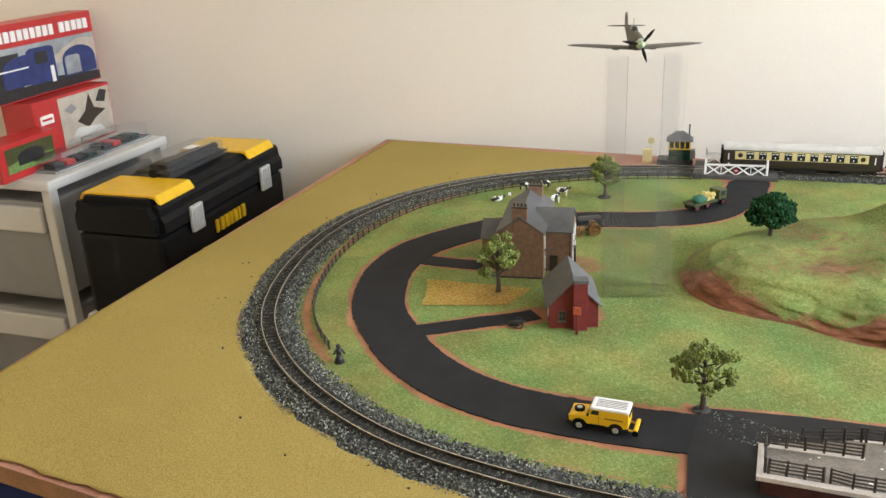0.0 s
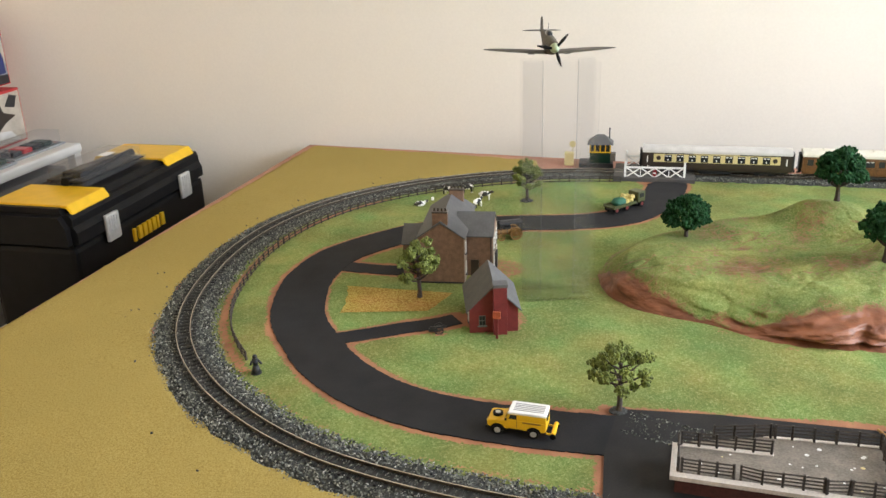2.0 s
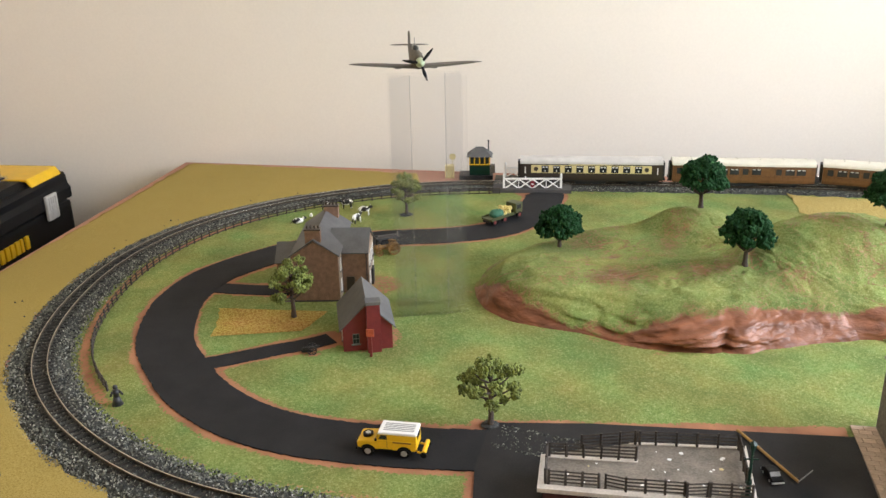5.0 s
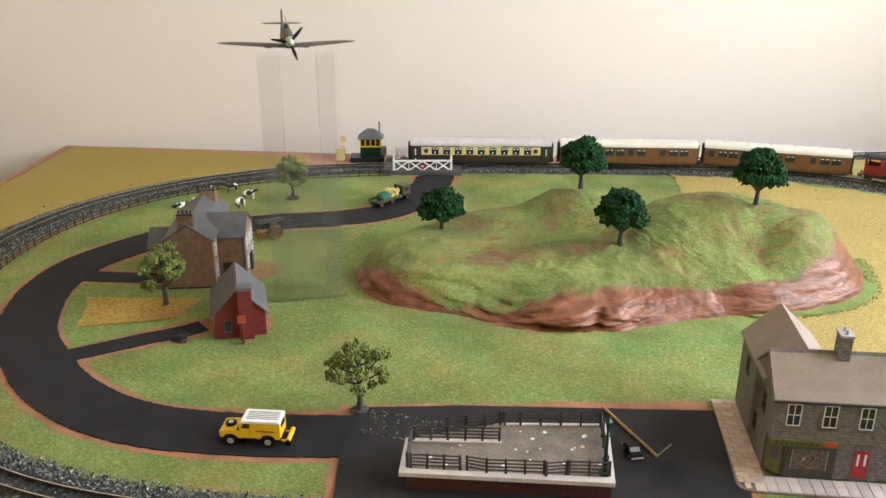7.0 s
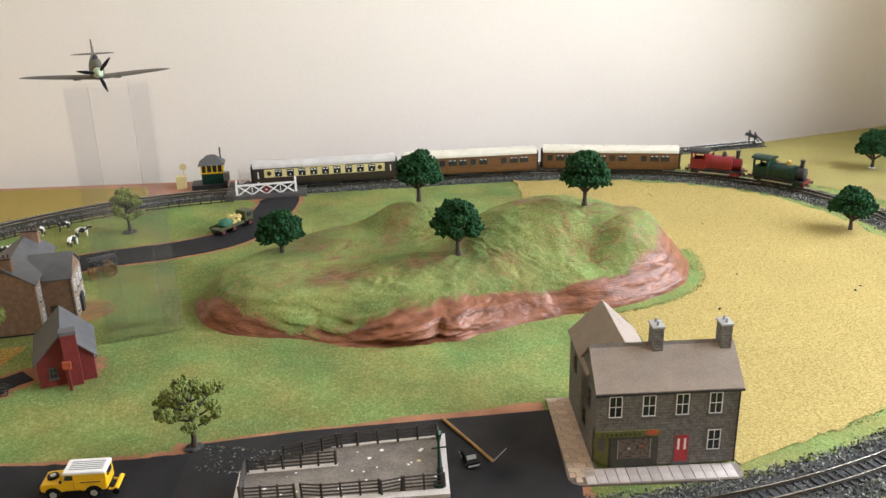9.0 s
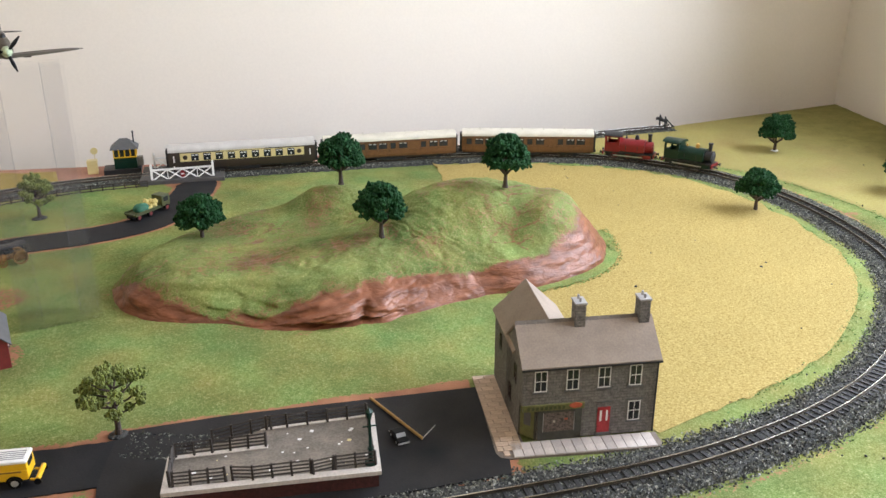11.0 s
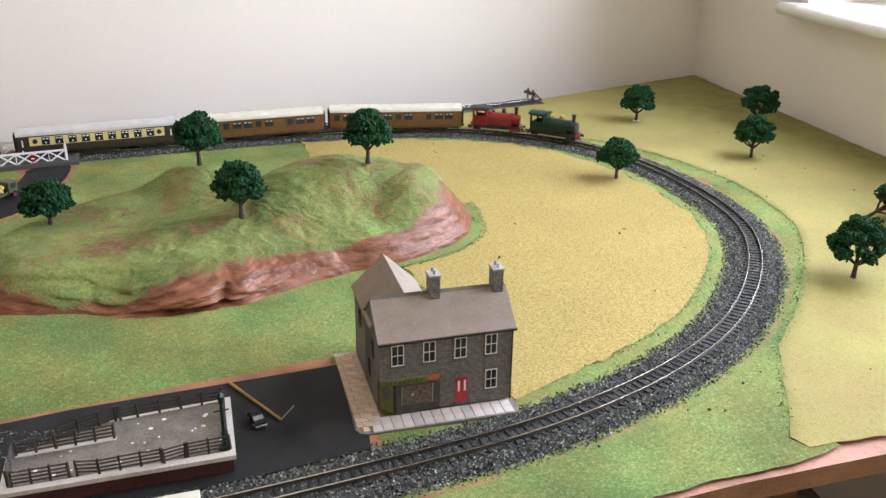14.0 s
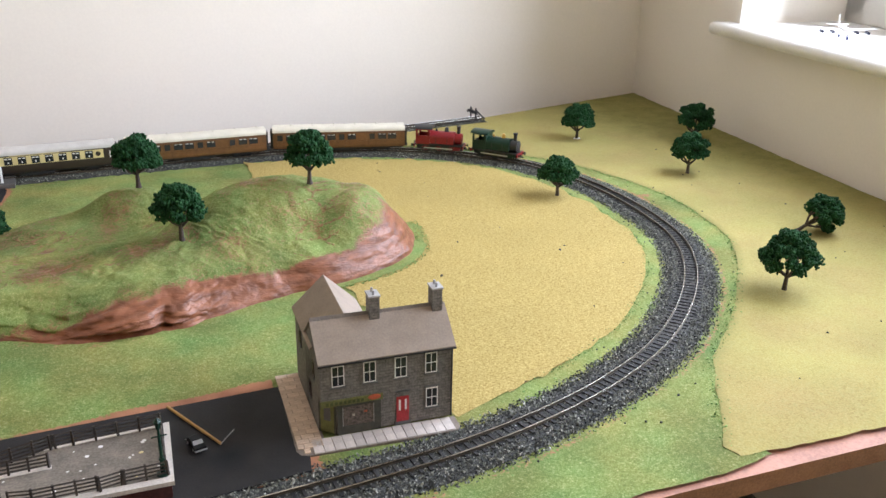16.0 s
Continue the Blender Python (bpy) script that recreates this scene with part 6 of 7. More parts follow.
def traction_engine():
    t = thing("traction_engine", at(-0.166, 0.484, 0.0018, 205) @ Matrix.Scale(0.7, 4), "ochre steam traction engine with a dark canopy", "traction engine")
    bm = B()
    rod(bm, (-4, 0, 17), (28, 0, 17), 7, 6.5, 16)
    part("boiler", bm, M_ORANGE, t)
    bm = B()
    rod(bm, (23, 0, 22), (23, 0, 42), 2.2, 2.6, 12)
    rod(bm, (23, 0, 42), (23, 0, 44), 3.4, 2.9, 12)
    part("chimney", bm, M_IRON, t)
    bm = B()
    box(bm, -24, -4, -9, 9, 7, 22, 0.6)
    part("tender", bm, M_ORANGE, t)
    bm = B()
    prism(bm, [(-14, 38), (-12, 40), (0, 41.5), (12, 40), (14, 38), (12, 39), (0, 40.4), (-12, 39)], "x", -28, 26)
    part("canopy", bm, M_IRON, t, "dark curved canopy")
    for x in (-24, 8, 22):
        for y in (-10, 10):
            bm = B()
            rod(bm, (x, y, 15), (x, y, 39.5), 0.7, None, 6)
            part("canopy_post", bm, M_IRON, t)
    for sy in (-1, 1):
        wheel(t, -12, sy * 12, 14, 14, 5, M_ORANGE, M_ORANGE, 10, "rear_wheel")
        wheel(t, 21, sy * 10, 8, 8, 4, M_ORANGE, M_ORANGE, 8, "front_wheel")
    bm = B()
    rod(bm, (2, -8, 27), (2, -5.5, 27), 6.5, None, 20)
    part("flywheel", bm, M_IRON, t)
    bm = B()
    box(bm, -2, 14, -4, 4, 23, 28, 0.5)
    part("cylinder_block", bm, M_IRON, t)


traction_engine()
car = thing("small_car", at(0.2525, -0.0800, 0.0036, -82) @ Matrix.Scale(1.12, 4), "tiny black model car parked on the yard", "car")
bm = B()
prism(bm, [(-10.5, 2), (10.5, 2), (10.5, 4.6), (5, 5.4), (2.5, 8), (-5, 8), (-8, 5.4), (-10.5, 5)], "y", -4.8, 4.8)
bmesh.ops.bevel(bm, geom=list(bm.edges), offset=0.4, segments=2, affect="EDGES")
part("body", bm, M_BLACK, car)
bm = B()
prism(bm, [(5.1, 5.4), (2.7, 7.8), (3.0, 7.8), (5.5, 5.4)], "y", -4, 4)
part("windscreen", bm, M_GREYPL, car)
bm = B()
prism(bm, [(-8.2, 5.5), (-5.2, 7.9), (-5.5, 7.9), (-8.6, 5.5)], "y", -4, 4)
part("rear_window", bm, M_PANE, car)
bm = B()
box(bm, 10.3, 11.2, -4.9, 4.9, 2, 3.2)
part("bumper", bm, M_STEEL, car)
part("bumper", box(B(), -11.2, -10.3, -4.9, 4.9, 2, 3.2), M_STEEL, car)
for x in (-6, 6):
    for y in (-4.2, 4.2):
        wheel(car, x, y, 2, 2, 1.4)

# ---- figures, gun, sign ----


def cow(m, seed, lying, label):
    bm = B()
    ball(bm, (0, 0, 12 if not lying else 5), 6, 2, (1.7, 0.75, 0.85))
    ball(bm, (11.5, 0, 15 if not lying else 9), 3, 2, (1.3, 0.75, 0.8))
    rod(bm, (8, 0, 13 if not lying else 7), (11, 0, 15 if not lying else 9), 2.4, 1.8, 8)
    if not lying:
        for x in (-7, 7):
            for y in (-2.6, 2.6):
                rod(bm, (x, y, 0), (x, y, 10), 0.9, 1.5, 7)
    rod(bm, (-10, 0, 14 if not lying else 6), (-11, 0, 5 if not lying else 1), 0.5, 0.4, 5)
    for y in (-2, 2):
        rod(bm, (10.5, y, 17.5 if not lying else 11), (10.5, y * 1.6, 19 if not lying else 12), 0.6, 0.2, 5)
    return single("cow_figure", bm, M_COW, m, label, "cow figure", "toy cows", smooth=True)


ramp_node = [n for n in M_COW.node_tree.nodes if n.type == "VALTORGB"][0]
ramp_node.color_ramp.elements[0].position, ramp_node.color_ramp.elements[1].position = 0.485, 0.505
ramp_node.color_ramp.elements[0].color = (0.015, 0.014, 0.013, 1)
for n_ in M_COW.node_tree.nodes:
    if n_.type == "TEX_NOISE":
        n_.inputs["Scale"].default_value = 110
for i, (x, y, h, lying) in enumerate(((-0.338, 0.628, 20, True), (-0.302, 0.697, 150, False), (-0.268, 0.712, 200, False), (-0.231, 0.674, 10, False), (-0.238, 0.632, 60, False))):
    cow(at(x, y, 0.0008, h), i, lying, "black and white toy cow lying on the grass" if lying else "black and white toy cow standing on the grass")
bm = B()
for a, b, r0, r1 in (((0, 0, 0), (0, 0, 5), 3, 2.4), ((0, 0, 5), (0, 0, 6), 2.4, 1.0)):
    rod(bm, a, b, r0, r1, 8)
single("small_animal_figure", bm, M_BLIND, at(-0.323, 0.665, 0.0008), "tiny white toy animal on the grass", "toy animal")
bm = B()
rod(bm, (0, 0, -0.2), (0, 0, 1.5), 6.4, 6.0, 14)
rod(bm, (0, 0, 1), (0, 0, 11), 6.0, 3.0, 12)
rod(bm, (0, 0, 11), (0, 0, 18.5), 3.0, 3.4, 10)
ball(bm, (0, 0, 21.5), 2.7, 2)
rod(bm, (3, 0, 17), (6.5, -2, 12), 1.4, 1.1, 7)
rod(bm, (-3, 0, 17), (-6, -2, 12.5), 1.4, 1.1, 7)
single("statue", bm, M_IRON, at(-0.3945, 0.0265, 0.0008, 30), "plain black statue beside the lineside fence", "statue", smooth=True)
gun = thing("field_gun", at(-0.212, 0.152, 0.001, 10) @ Matrix.Scale(1.25, 4), "small black model field gun on the grass", "field gun")
bm = B()
rod(bm, (-9, 0, 5), (7, 0, 7), 1.6, 1.1, 9)
part("barrel", bm, M_IRON, gun)
bm = B()
box(bm, -10, -1, -2, 2, 2, 5, 0.5)
part("carriage", bm, M_IRON, gun)
for y in (-4, 4):
    wheel(gun, 0, y, 4.4, 4.4, 1.4, M_IRON, M_IRON, 8)
post = thing("sign_post", at(-0.141, 0.1445, 0.0008), "dark red post with a square orange sign", "sign post")
bm = B()
box(bm, -1.4, 1.4, -1.4, 1.4, 0, 29)
part("post", bm, M_BRICKR, post)
bm = B()
box(bm, -4.6, 4.6, -1.8, 0.2, 27, 36, 0.4)
part("sign", bm, M_SIGNR, post)

# ---- fighter aeroplane on its clear stand ----


def loft(bm, rings, n=16):
    """Join elliptic rings [(x, half width, half height, middle z)] along x."""
    prev = None
    for x, a, b, zc in rings:
        ring = [bm.verts.new((x, math.cos(6.2832 * k / n) * a, zc + math.sin(6.2832 * k / n) * b)) for k in range(n)]
        if prev:
            for k in range(n):
                bm.faces.new((prev[k], prev[(k + 1) % n], ring[(k + 1) % n], ring[k]))
        else:
            bm.faces.new(ring)
        prev = ring
    bm.faces.new(prev[::-1])
    bmesh.ops.recalc_face_normals(bm, faces=bm.faces)
    return bm


def blade(bm, span, chord0, sweep, thick, z0, dihedral, side, x0=0.0, pts=10):
    """An elliptic wing half."""
    prev = None
    for k in range(pts + 1):
        u = k / pts
        c = chord0 * math.sqrt(max(0.02, 1 - u ** 2.4))
        th = thick * (1 - 0.75 * u)
        y, z = side * span * u, z0 + dihedral * span * u
        xm = x0 + sweep * u
        ring = [bm.verts.new((xm + c * 0.35, y, z)), bm.verts.new((xm + c * 0.1, y, z + th)), bm.verts.new((xm - c * 0.65, y, z)), bm.verts.new((xm + c * 0.1, y, z - th * 0.6))]
        if prev:
            for q in range(4):
                bm.faces.new((prev[q], prev[(q + 1) % 4], ring[(q + 1) % 4], ring[q]))
        else:
            bm.faces.new(ring)
        prev = ring
    bm.faces.new(prev[::-1])
    bmesh.ops.recalc_face_normals(bm, faces=bm.faces)
    return bm


plane = thing("model_aeroplane", pose(-0.0965, 0.316, 0.320, 0, 0, -77) @ pose(0, 0, 0, -1, 1, 0), "camouflaged propeller fighter aeroplane on a clear stand", "model aeroplane")
bm = B()
loft(bm, [(40, 5.8, 6.2, 1), (28, 7.4, 9.0, 0), (10, 8.0, 11.5, -0.5), (-8, 7.6, 11.5, 0), (-30, 5.4, 8.2, 2), (-55, 3.0, 4.8, 4.5), (-76, 0.8, 2.4, 6)])
part("fuselage", bm, M_CAMO, plane, smooth=True)
bm = B()
loft(bm, [(54, 0.4, 0.4, 1), (49, 3.2, 3.2, 1), (45, 4.8, 4.9, 1), (40, 5.7, 6.1, 1)])
part("spinner", bm, M_LGREEN, plane, "pale green nose spinner", smooth=True)
for side in (-1, 1):
    bm = B()
    blade(bm, 81, 34, -2, 2.2, -10.5, 0.060, side, 4)
    wg = part("wing", bm, M_CAMO, plane)
    bm = B()
    blade(bm, 25, 15, -1, 1.0, 7, 0.0, side, -64)
    part("tailplane", bm, M_CAMO, plane)
    bm = B()
    box(bm, -10, 2, side * 22 - 4, side * 22 + 4, -12.6, -9.0, 0.8)
    part("radiator", bm, M_CAMO, wg)
bm = B()
prism(bm, [(-56, 6), (-62, 20), (-68, 24), (-75, 20), (-76, 4)], "y", -0.7, 0.7)
part("fin", bm, M_CAMO, plane)
bm = B()
loft(bm, [(6, 1.5, 1.5, 10), (0, 3.6, 4.2, 11), (-12, 3.8, 4.6, 11), (-24, 1.6, 2.0, 9)])
part("canopy", bm, M_PANE, plane, "dark glazed cockpit canopy", smooth=True)
bm = B()
rod(bm, (-12, 0, 14), (-12, 0, 23), 0.4, 0.3, 5)
part("aerial", bm, M_IRON, plane)
for k in range(3):
    a = radians(50 + 120 * k)
    bm = B()
    rod(bm, (46, 0, 1), (46, math.cos(a) * 13, 1 + math.sin(a) * 13), 1.2, 2.1, 6)
    rod(bm, (46, math.cos(a) * 13, 1 + math.sin(a) * 13), (46, math.cos(a) * 22, 1 + math.sin(a) * 22), 2.1, 0.7, 6)
    bmesh.ops.scale(bm, vec=(0.4, 1, 1), verts=bm.verts, space=Matrix.Translation((-46, 0, 0)))
    part("propeller_blade", bm, M_BLACK, plane)

stand = thing("display_stand", at(-0.082, 0.286, 0.001, 13), "tall clear acrylic display stand for the aeroplane", "display stand")
for x0, x1, y0, y1 in ((-46, 44, 12, 12.6), (-47, 45, -24, -23.4), (-45, -21, -8, -7.4), (22, 43, -5, -4.4)):
    bm = B()
    box(bm, x0, x1, y0, y1, 0, 305)
    part("panel", bm, M_CLEAR, stand)
# added pale strips that draw the glint on two panel edges
for x, y in ((-21, -8), (22, -5)):
    bm = B()
    box(bm, x - 0.35, x + 0.35, y - 0.4, y + 0.9, 0, 305)
    part("edge_glint", bm, M_EDGE_GLINT, stand, "pale strip painted as the glint along a clear panel's edge")

# ---- the train ----
SEG = np.linalg.norm(np.roll(MAIN, -1, 0) - MAIN, axis=1)
ARC = np.concatenate([[0], np.cumsum(SEG)])[:-1]
LENGTH = float(SEG.sum())


def on_line(s):
    s %= LENGTH
    return Vector((float(np.interp(s, ARC, MAIN[:, 0])), float(np.interp(s, ARC, MAIN[:, 1])), 0))


def rail_pose(s, base):
    """A vehicle whose two bogies, base apart, ride on the line; it faces back along the line's run."""
    a, b = on_line(s - base / 2), on_line(s + base / 2)
    c = (a + b) / 2
    return pose(c.x, c.y, 0.0088, 0, 0, math.degrees(math.atan2(a.y - b.y, a.x - b.x)))


S0 = float(ARC[int(np.argmin(((MAIN - np.array((0.836, 0.753))) ** 2).sum(1)))])


def bogie(parent, x):
    bm = B()
    for sy in (-1, 1):
        box(bm, x - 17, x + 17, sy * 11 - 1.2, sy * 11 + 1.2, 3.5, 8, 0.4)
    box(bm, x - 5, x + 5, -11, 11, 5, 9)
    bg = part("bogie", bm, M_IRON, parent)
    for dx in (-12, 12):
        bm = B()
        for sy in (-1, 1):
            rod(bm, (x + dx, sy * 7.4, 6), (x + dx, sy * 9.6, 6), 6, None, 16)
        rod(bm, (x + dx, -8, 6), (x + dx, 8, 6), 1, None, 6)
        part("wheelset", bm, M_IRON, bg)


def coach_shell(t, L, body_mat, roof_mat, roof_label, upper_mat=None):
    W = 17.5
    bm = B()
    prism(bm, [(-W + 1, 9), (W - 1, 9), (W, 14), (W, 34), (W - 0.8, 41), (-W + 0.8, 41), (-W, 34), (-W, 14)], "x", -L / 2, L / 2)
    bd = part("body", bm, body_mat, t)
    bm = B()
    n = 12
    prof = [(-(W + 0.6), 40.2)] + [(-(W + 0.6) * math.cos(math.pi * k / n), 40.6 + 10.2 * math.sin(math.pi * k / n) ** 0.8) for k in range(n + 1)] + [(W + 0.6, 40.2)]
    prism(bm, prof, "x", -L / 2 - 0.6, L / 2 + 0.6)
    rf = part("roof", bm, roof_mat, t, roof_label)
    bm = B()
    box(bm, -L / 2 + 4, L / 2 - 4, -12, 12, 5.5, 9.2, 0.4)
    box(bm, -28, 28, -13, -9, 2, 7, 0.5)
    box(bm, -20, 24, 9, 13, 2, 7, 0.5)
    part("underframe", bm, M_IRON, t)
    for sx in (-1, 1):
        bogie(t, sx * (L / 2 - 45))
        bm = B()
        box(bm, sx * (L / 2 + 2.4) - 2.6, sx * (L / 2 + 2.4) + 2.6, -9, 9, 10, 43, 0.4)
        part("gangway", bm, M_IRON, t)
        for y in (-11.5, 11.5):
            bm = B()
            rod(bm, (sx * L / 2, y, 12), (sx * (L / 2 + 5), y, 12), 0.9, None, 7)
            rod(bm, (sx * (L / 2 + 5), y, 12), (sx * (L / 2 + 6), y, 12), 2.4, None, 10)
            part("buffer", bm, M_IRON, t)
        bm = B()
        rod(bm, (sx * L / 2, 0, 7), (sx * (L / 2 + 7), 0, 7), 1.3, None, 6)
        part("coupling", bm, M_IRON, t)
    return bd, rf


def teak_coach(m, label):
    L = 252
    t = thing("teak_coach", m, label, "railway coach", "coaches of the train")
    bd, rf = coach_shell(t, L, M_TEAK, M_CREAM, "cream white domed roof")
    for sy in (-1, 1):
        for z in (21.5, 37.8):
            bm = B()
            box(bm, -L / 2 + 0.5, L / 2 - 0.5, *sorted((sy * 17.4, sy * 17.9)), z - 0.35, z + 0.35)
            part("beading", bm, M_TEAKD, bd)
        k = 0
        x = -L / 2 + 13
        while x < L / 2 - 8:
            wide = 16 if k % 3 else 10
            if not (k == 8):
                bm = B()
                y0, y1 = sorted((sy * 17.3, sy * 17.75))
                box(bm, x - wide / 2, x + wide / 2, y0, y1, 24.5, 35.5)
                wn = part("window", bm, M_PANE, bd)
                if wide > 12:
                    for dx in (-4, 4):
                        bm = B()
                        box(bm, x + dx - 2.4, x + dx + 2.4, *sorted((sy * 17.7, sy * 17.95)), 33.6, 34.8)
                        part("ventilator", bm, M_BLIND, wn)
            if k % 3 == 0:
                bm = B()
                for dx in (-7, 7):
                    box(bm, x + dx - 0.3, x + dx + 0.3, *sorted((sy * 17.4, sy * 17.85)), 11, 38)
                part("door_frame", bm, M_TEAKD, bd)
            x += 19.5
            k += 1
    for k in range(12):
        for y in ((-5, 5) if k % 2 else (0,)):
            bm = B()
            rod(bm, (-L / 2 + 14 + k * 20.4, y, 49.5), (-L / 2 + 14 + k * 20.4, y, 52.2), 1.4, 1.1, 8)
            part("roof_vent", bm, M_CREAM, rf)
    return t


def saloon_coach(m):
    L = 262
    t = thing("saloon_coach", m, "dark brown and cream saloon coach with silvery roof", "railway coach", "coaches of the train")
    bd, rf = coach_shell(t, L, M_UMBER, M_GREYROOF, "silvery grey roof with cross ribs")
    for sy in (-1, 1):
        bm = B()
        box(bm, -L / 2 + 20, L / 2 - 20, *sorted((sy * 17.3, sy * 17.8)), 23, 38)
        pn = part("cream_panel", bm, M_PCREAM, bd, "pale cream waist panel")
        for k in range(9):
            x = -L / 2 + 46 + k * 21.5
            bm = B()
            box(bm, x - 6.5, x + 6.5, *sorted((sy * 17.6, sy * 18.1)), 24, 37)
            wn = part("window", bm, M_PANE, pn)
            bm = B()
            for dx in (-3, 3):
                box(bm, x + dx - 2.2, x + dx + 2.2, *sorted((sy * 18.0, sy * 18.3)), 33.5, 35.2)
            box(bm, x - 1, x + 1, *sorted((sy * 18.0, sy * 18.3)), 26, 29)
            part("curtain", bm, M_BLIND, wn)
        for x in (-L / 2 + 29, L / 2 - 29):
            bm = B()
            rod(bm, (x, sy * 17.5, 30.5), (x, sy * 18.2, 30.5), 4.2, None, 18)
            part("oval_window", bm, M_UMBER, pn)
        bm = B()
        box(bm, -40, 40, *sorted((sy * 17.4, sy * 17.8)), 39.0, 40.2)
        part("name_board", bm, M_PCREAM, bd)
        for x in (-L / 2 + 9, L / 2 - 9):
            bm = B()
            box(bm, x - 1, x + 1, *sorted((sy * 17.5, sy * 18)), 22, 34)
            part("handrail", bm, M_BLIND, bd)
    for k in range(13):
        bm = B()
        x = -L / 2 + 10 + k * 20
        n = 10
        prism(bm, [(-18.3 * math.cos(math.pi * q / n), 40.9 + 10.2 * math.sin(math.pi * q / n) ** 0.8) for q in range(n + 1)], "x", x - 0.7, x + 0.7)
        part("roof_rib", bm, M_GREYROOF, rf)
    return t


def tank_engine(m, colour, tank_colour, name, label, brass=False, cab_roof=M_IRON, size=1.0):
    t = thing(name, m @ Matrix.Scale(size, 4), label, "locomotive", "locomotives")
    bm = B()
    box(bm, -46, 44, -8, 8, 5, 14, 0.4)
    part("frame", bm, M_IRON, t)
    bm = B()
    box(bm, -48, 46, -16, 16, 14, 16, 0.3)
    part("running_plate", bm, M_IRON, t)
    bm = B()
    rod(bm, (-20, 0, 27), (36, 0, 27), 10.5, None, 20)
    part("boiler", bm, colour, t, smooth=False)
    bm = B()
    rod(bm, (30, 0, 27), (43, 0, 27), 11, None, 20)
    rod(bm, (43, 0, 27), (44.2, 0, 27), 9, 7, 20)
    part("smokebox", bm, M_IRON if brass else colour, t)
    bm = B()
    n = 12
    outl = [(-15, 18)] + [(-15 * math.cos(math.pi * k / n), 29 + 11.5 * math.sin(math.pi * k / n)) for k in range(n + 1)] + [(15, 18)]
    prism(bm, outl, "x", -18, 29)
    part("saddle_tank", bm, tank_colour, t)
    for x in (-6, 16):
        bm = B()
        box(bm, x - 0.5, x + 0.5, -15.4, 15.4, 19, 30)
        part("tank_band", bm, M_IRON, t)
    bm = B()
    rod(bm, (36, 0, 36), (36, 0, 50), 3.2, 3.6, 14)
    rod(bm, (36, 0, 50), (36, 0, 52.5), 4.6, 4.2, 14)
    part("chimney", bm, M_IRON, t)
    bm = B()
    rod(bm, (12, 0, 39), (12, 0, 45), 4.4, 3.8, 14)
    ball(bm, (12, 0, 45), 3.8, 2)
    part("dome", bm, M_BRASS if brass else M_IRON, t)
    bm = B()
    rod(bm, (-8, 0, 40), (-8, 0, 44.5), 2.2, 1.6, 10)
    part("safety_valve", bm, M_BRASS if brass else M_IRON, t)
    bm = B()
    for sy in (-1, 1):
        y0, y1 = sorted((sy * 15.6, sy * 14.4))
        box(bm, -46, -18, y0, y1, 16, 33)
        box(bm, -46, -42, y0, y1, 33, 46)
        box(bm, -22, -18, y0, y1, 33, 46)
        box(bm, -42, -22, y0, y1, 43.5, 46)
    box(bm, -19.2, -18, -14.4, 14.4, 16, 46)
    box(bm, -46, -44.8, -14.4, 14.4, 16, 31)
    part("cab", bm, colour, t)
    bm = B()
    prof = [(-17 * math.cos(math.pi * k / 10), 45.5 + 5.5 * math.sin(math.pi * k / 10)) for k in range(11)]
    prism(bm, prof, "x", -50, -14)
    part("cab_roof", bm, cab_roof, t)
    for x in (-28, -2, 24):
        for sy in (-1, 1):
            wheel(t, x, sy * 8.4, 9, 9, 2.4, M_IRON, colour, 10)
    for sy in (-1, 1):
        bm = B()
        box(bm, -30, 26, *sorted((sy * 10.6, sy * 11.6)), 7.2, 9.2)
        part("coupling_rod", bm, M_STEEL, t)
        bm = B()
        box(bm, 28, 42, *sorted((sy * 10, sy * 15)), 7, 14, 0.6)
        part("cylinder", bm, colour, t)
    for sx, x in ((-1, -49), (1, 47)):
        bm = B()
        box(bm, x - 1, x + 1, -16, 16, 9, 16)
        bb = part("buffer_beam", bm, M_RED, t)
        for y in (-11, 11):
            bm = B()
            rod(bm, (x, y, 12.5), (x + sx * 5, y, 12.5), 1.3, None, 8)
            rod(bm, (x + sx * 5, y, 12.5), (x + sx * 6.2, y, 12.5), 3.2, None, 12)
            part("buffer", bm, M_IRON, bb)
        bm = B()
        rod(bm, (x, 0, 8), (x + sx * 7, 0, 8), 1.2, None, 6)
        part("coupling", bm, M_IRON, bb)
    return t


teak_coach(rail_pose(S0 + 0.133, 0.165), "varnished teak coach with a cream white roof")
teak_coach(rail_pose(S0 + 0.133 + 0.269, 0.165), "varnished teak coach with a cream white roof")
saloon_coach(rail_pose(S0 + 0.133 + 0.269 * 2 + 0.006, 0.172))
tank_engine(rail_pose(S0 - 0.066, 0.05), M_RED, M_RED, "red_locomotive", "bright red saddle tank locomotive with a black cab roof")
tank_engine(rail_pose(S0 - 0.182, 0.05), M_GREEN, M_GREEN, "green_locomotive", "dark green tank locomotive with brass dome", brass=True, cab_roof=M_GREEN)
hut2 = thing("lineside_kiosk", at(0.139, -0.229, 0.0012, -5), "small grey kiosk with a flat cream roof", "kiosk")
bm = B()
box(bm, -38, 38, -16, 16, 0, 41, 0.6)
part("wall", bm, M_GREYPL, hut2)
bm = B()
box(bm, -12, 44, -20, 20, 41, 45, 1.2)
kr = part("roof", bm, M_CREAM, hut2, "flat cream roof")
bm = B()
rod(bm, (26, -4, 45), (26, -4, 46), 4, None, 14)
part("roof_opening", bm, M_IRON, kr)
bm = B()
ball(bm, (-26, 4, 38), 13, 3, (1.1, 1, 0.62))
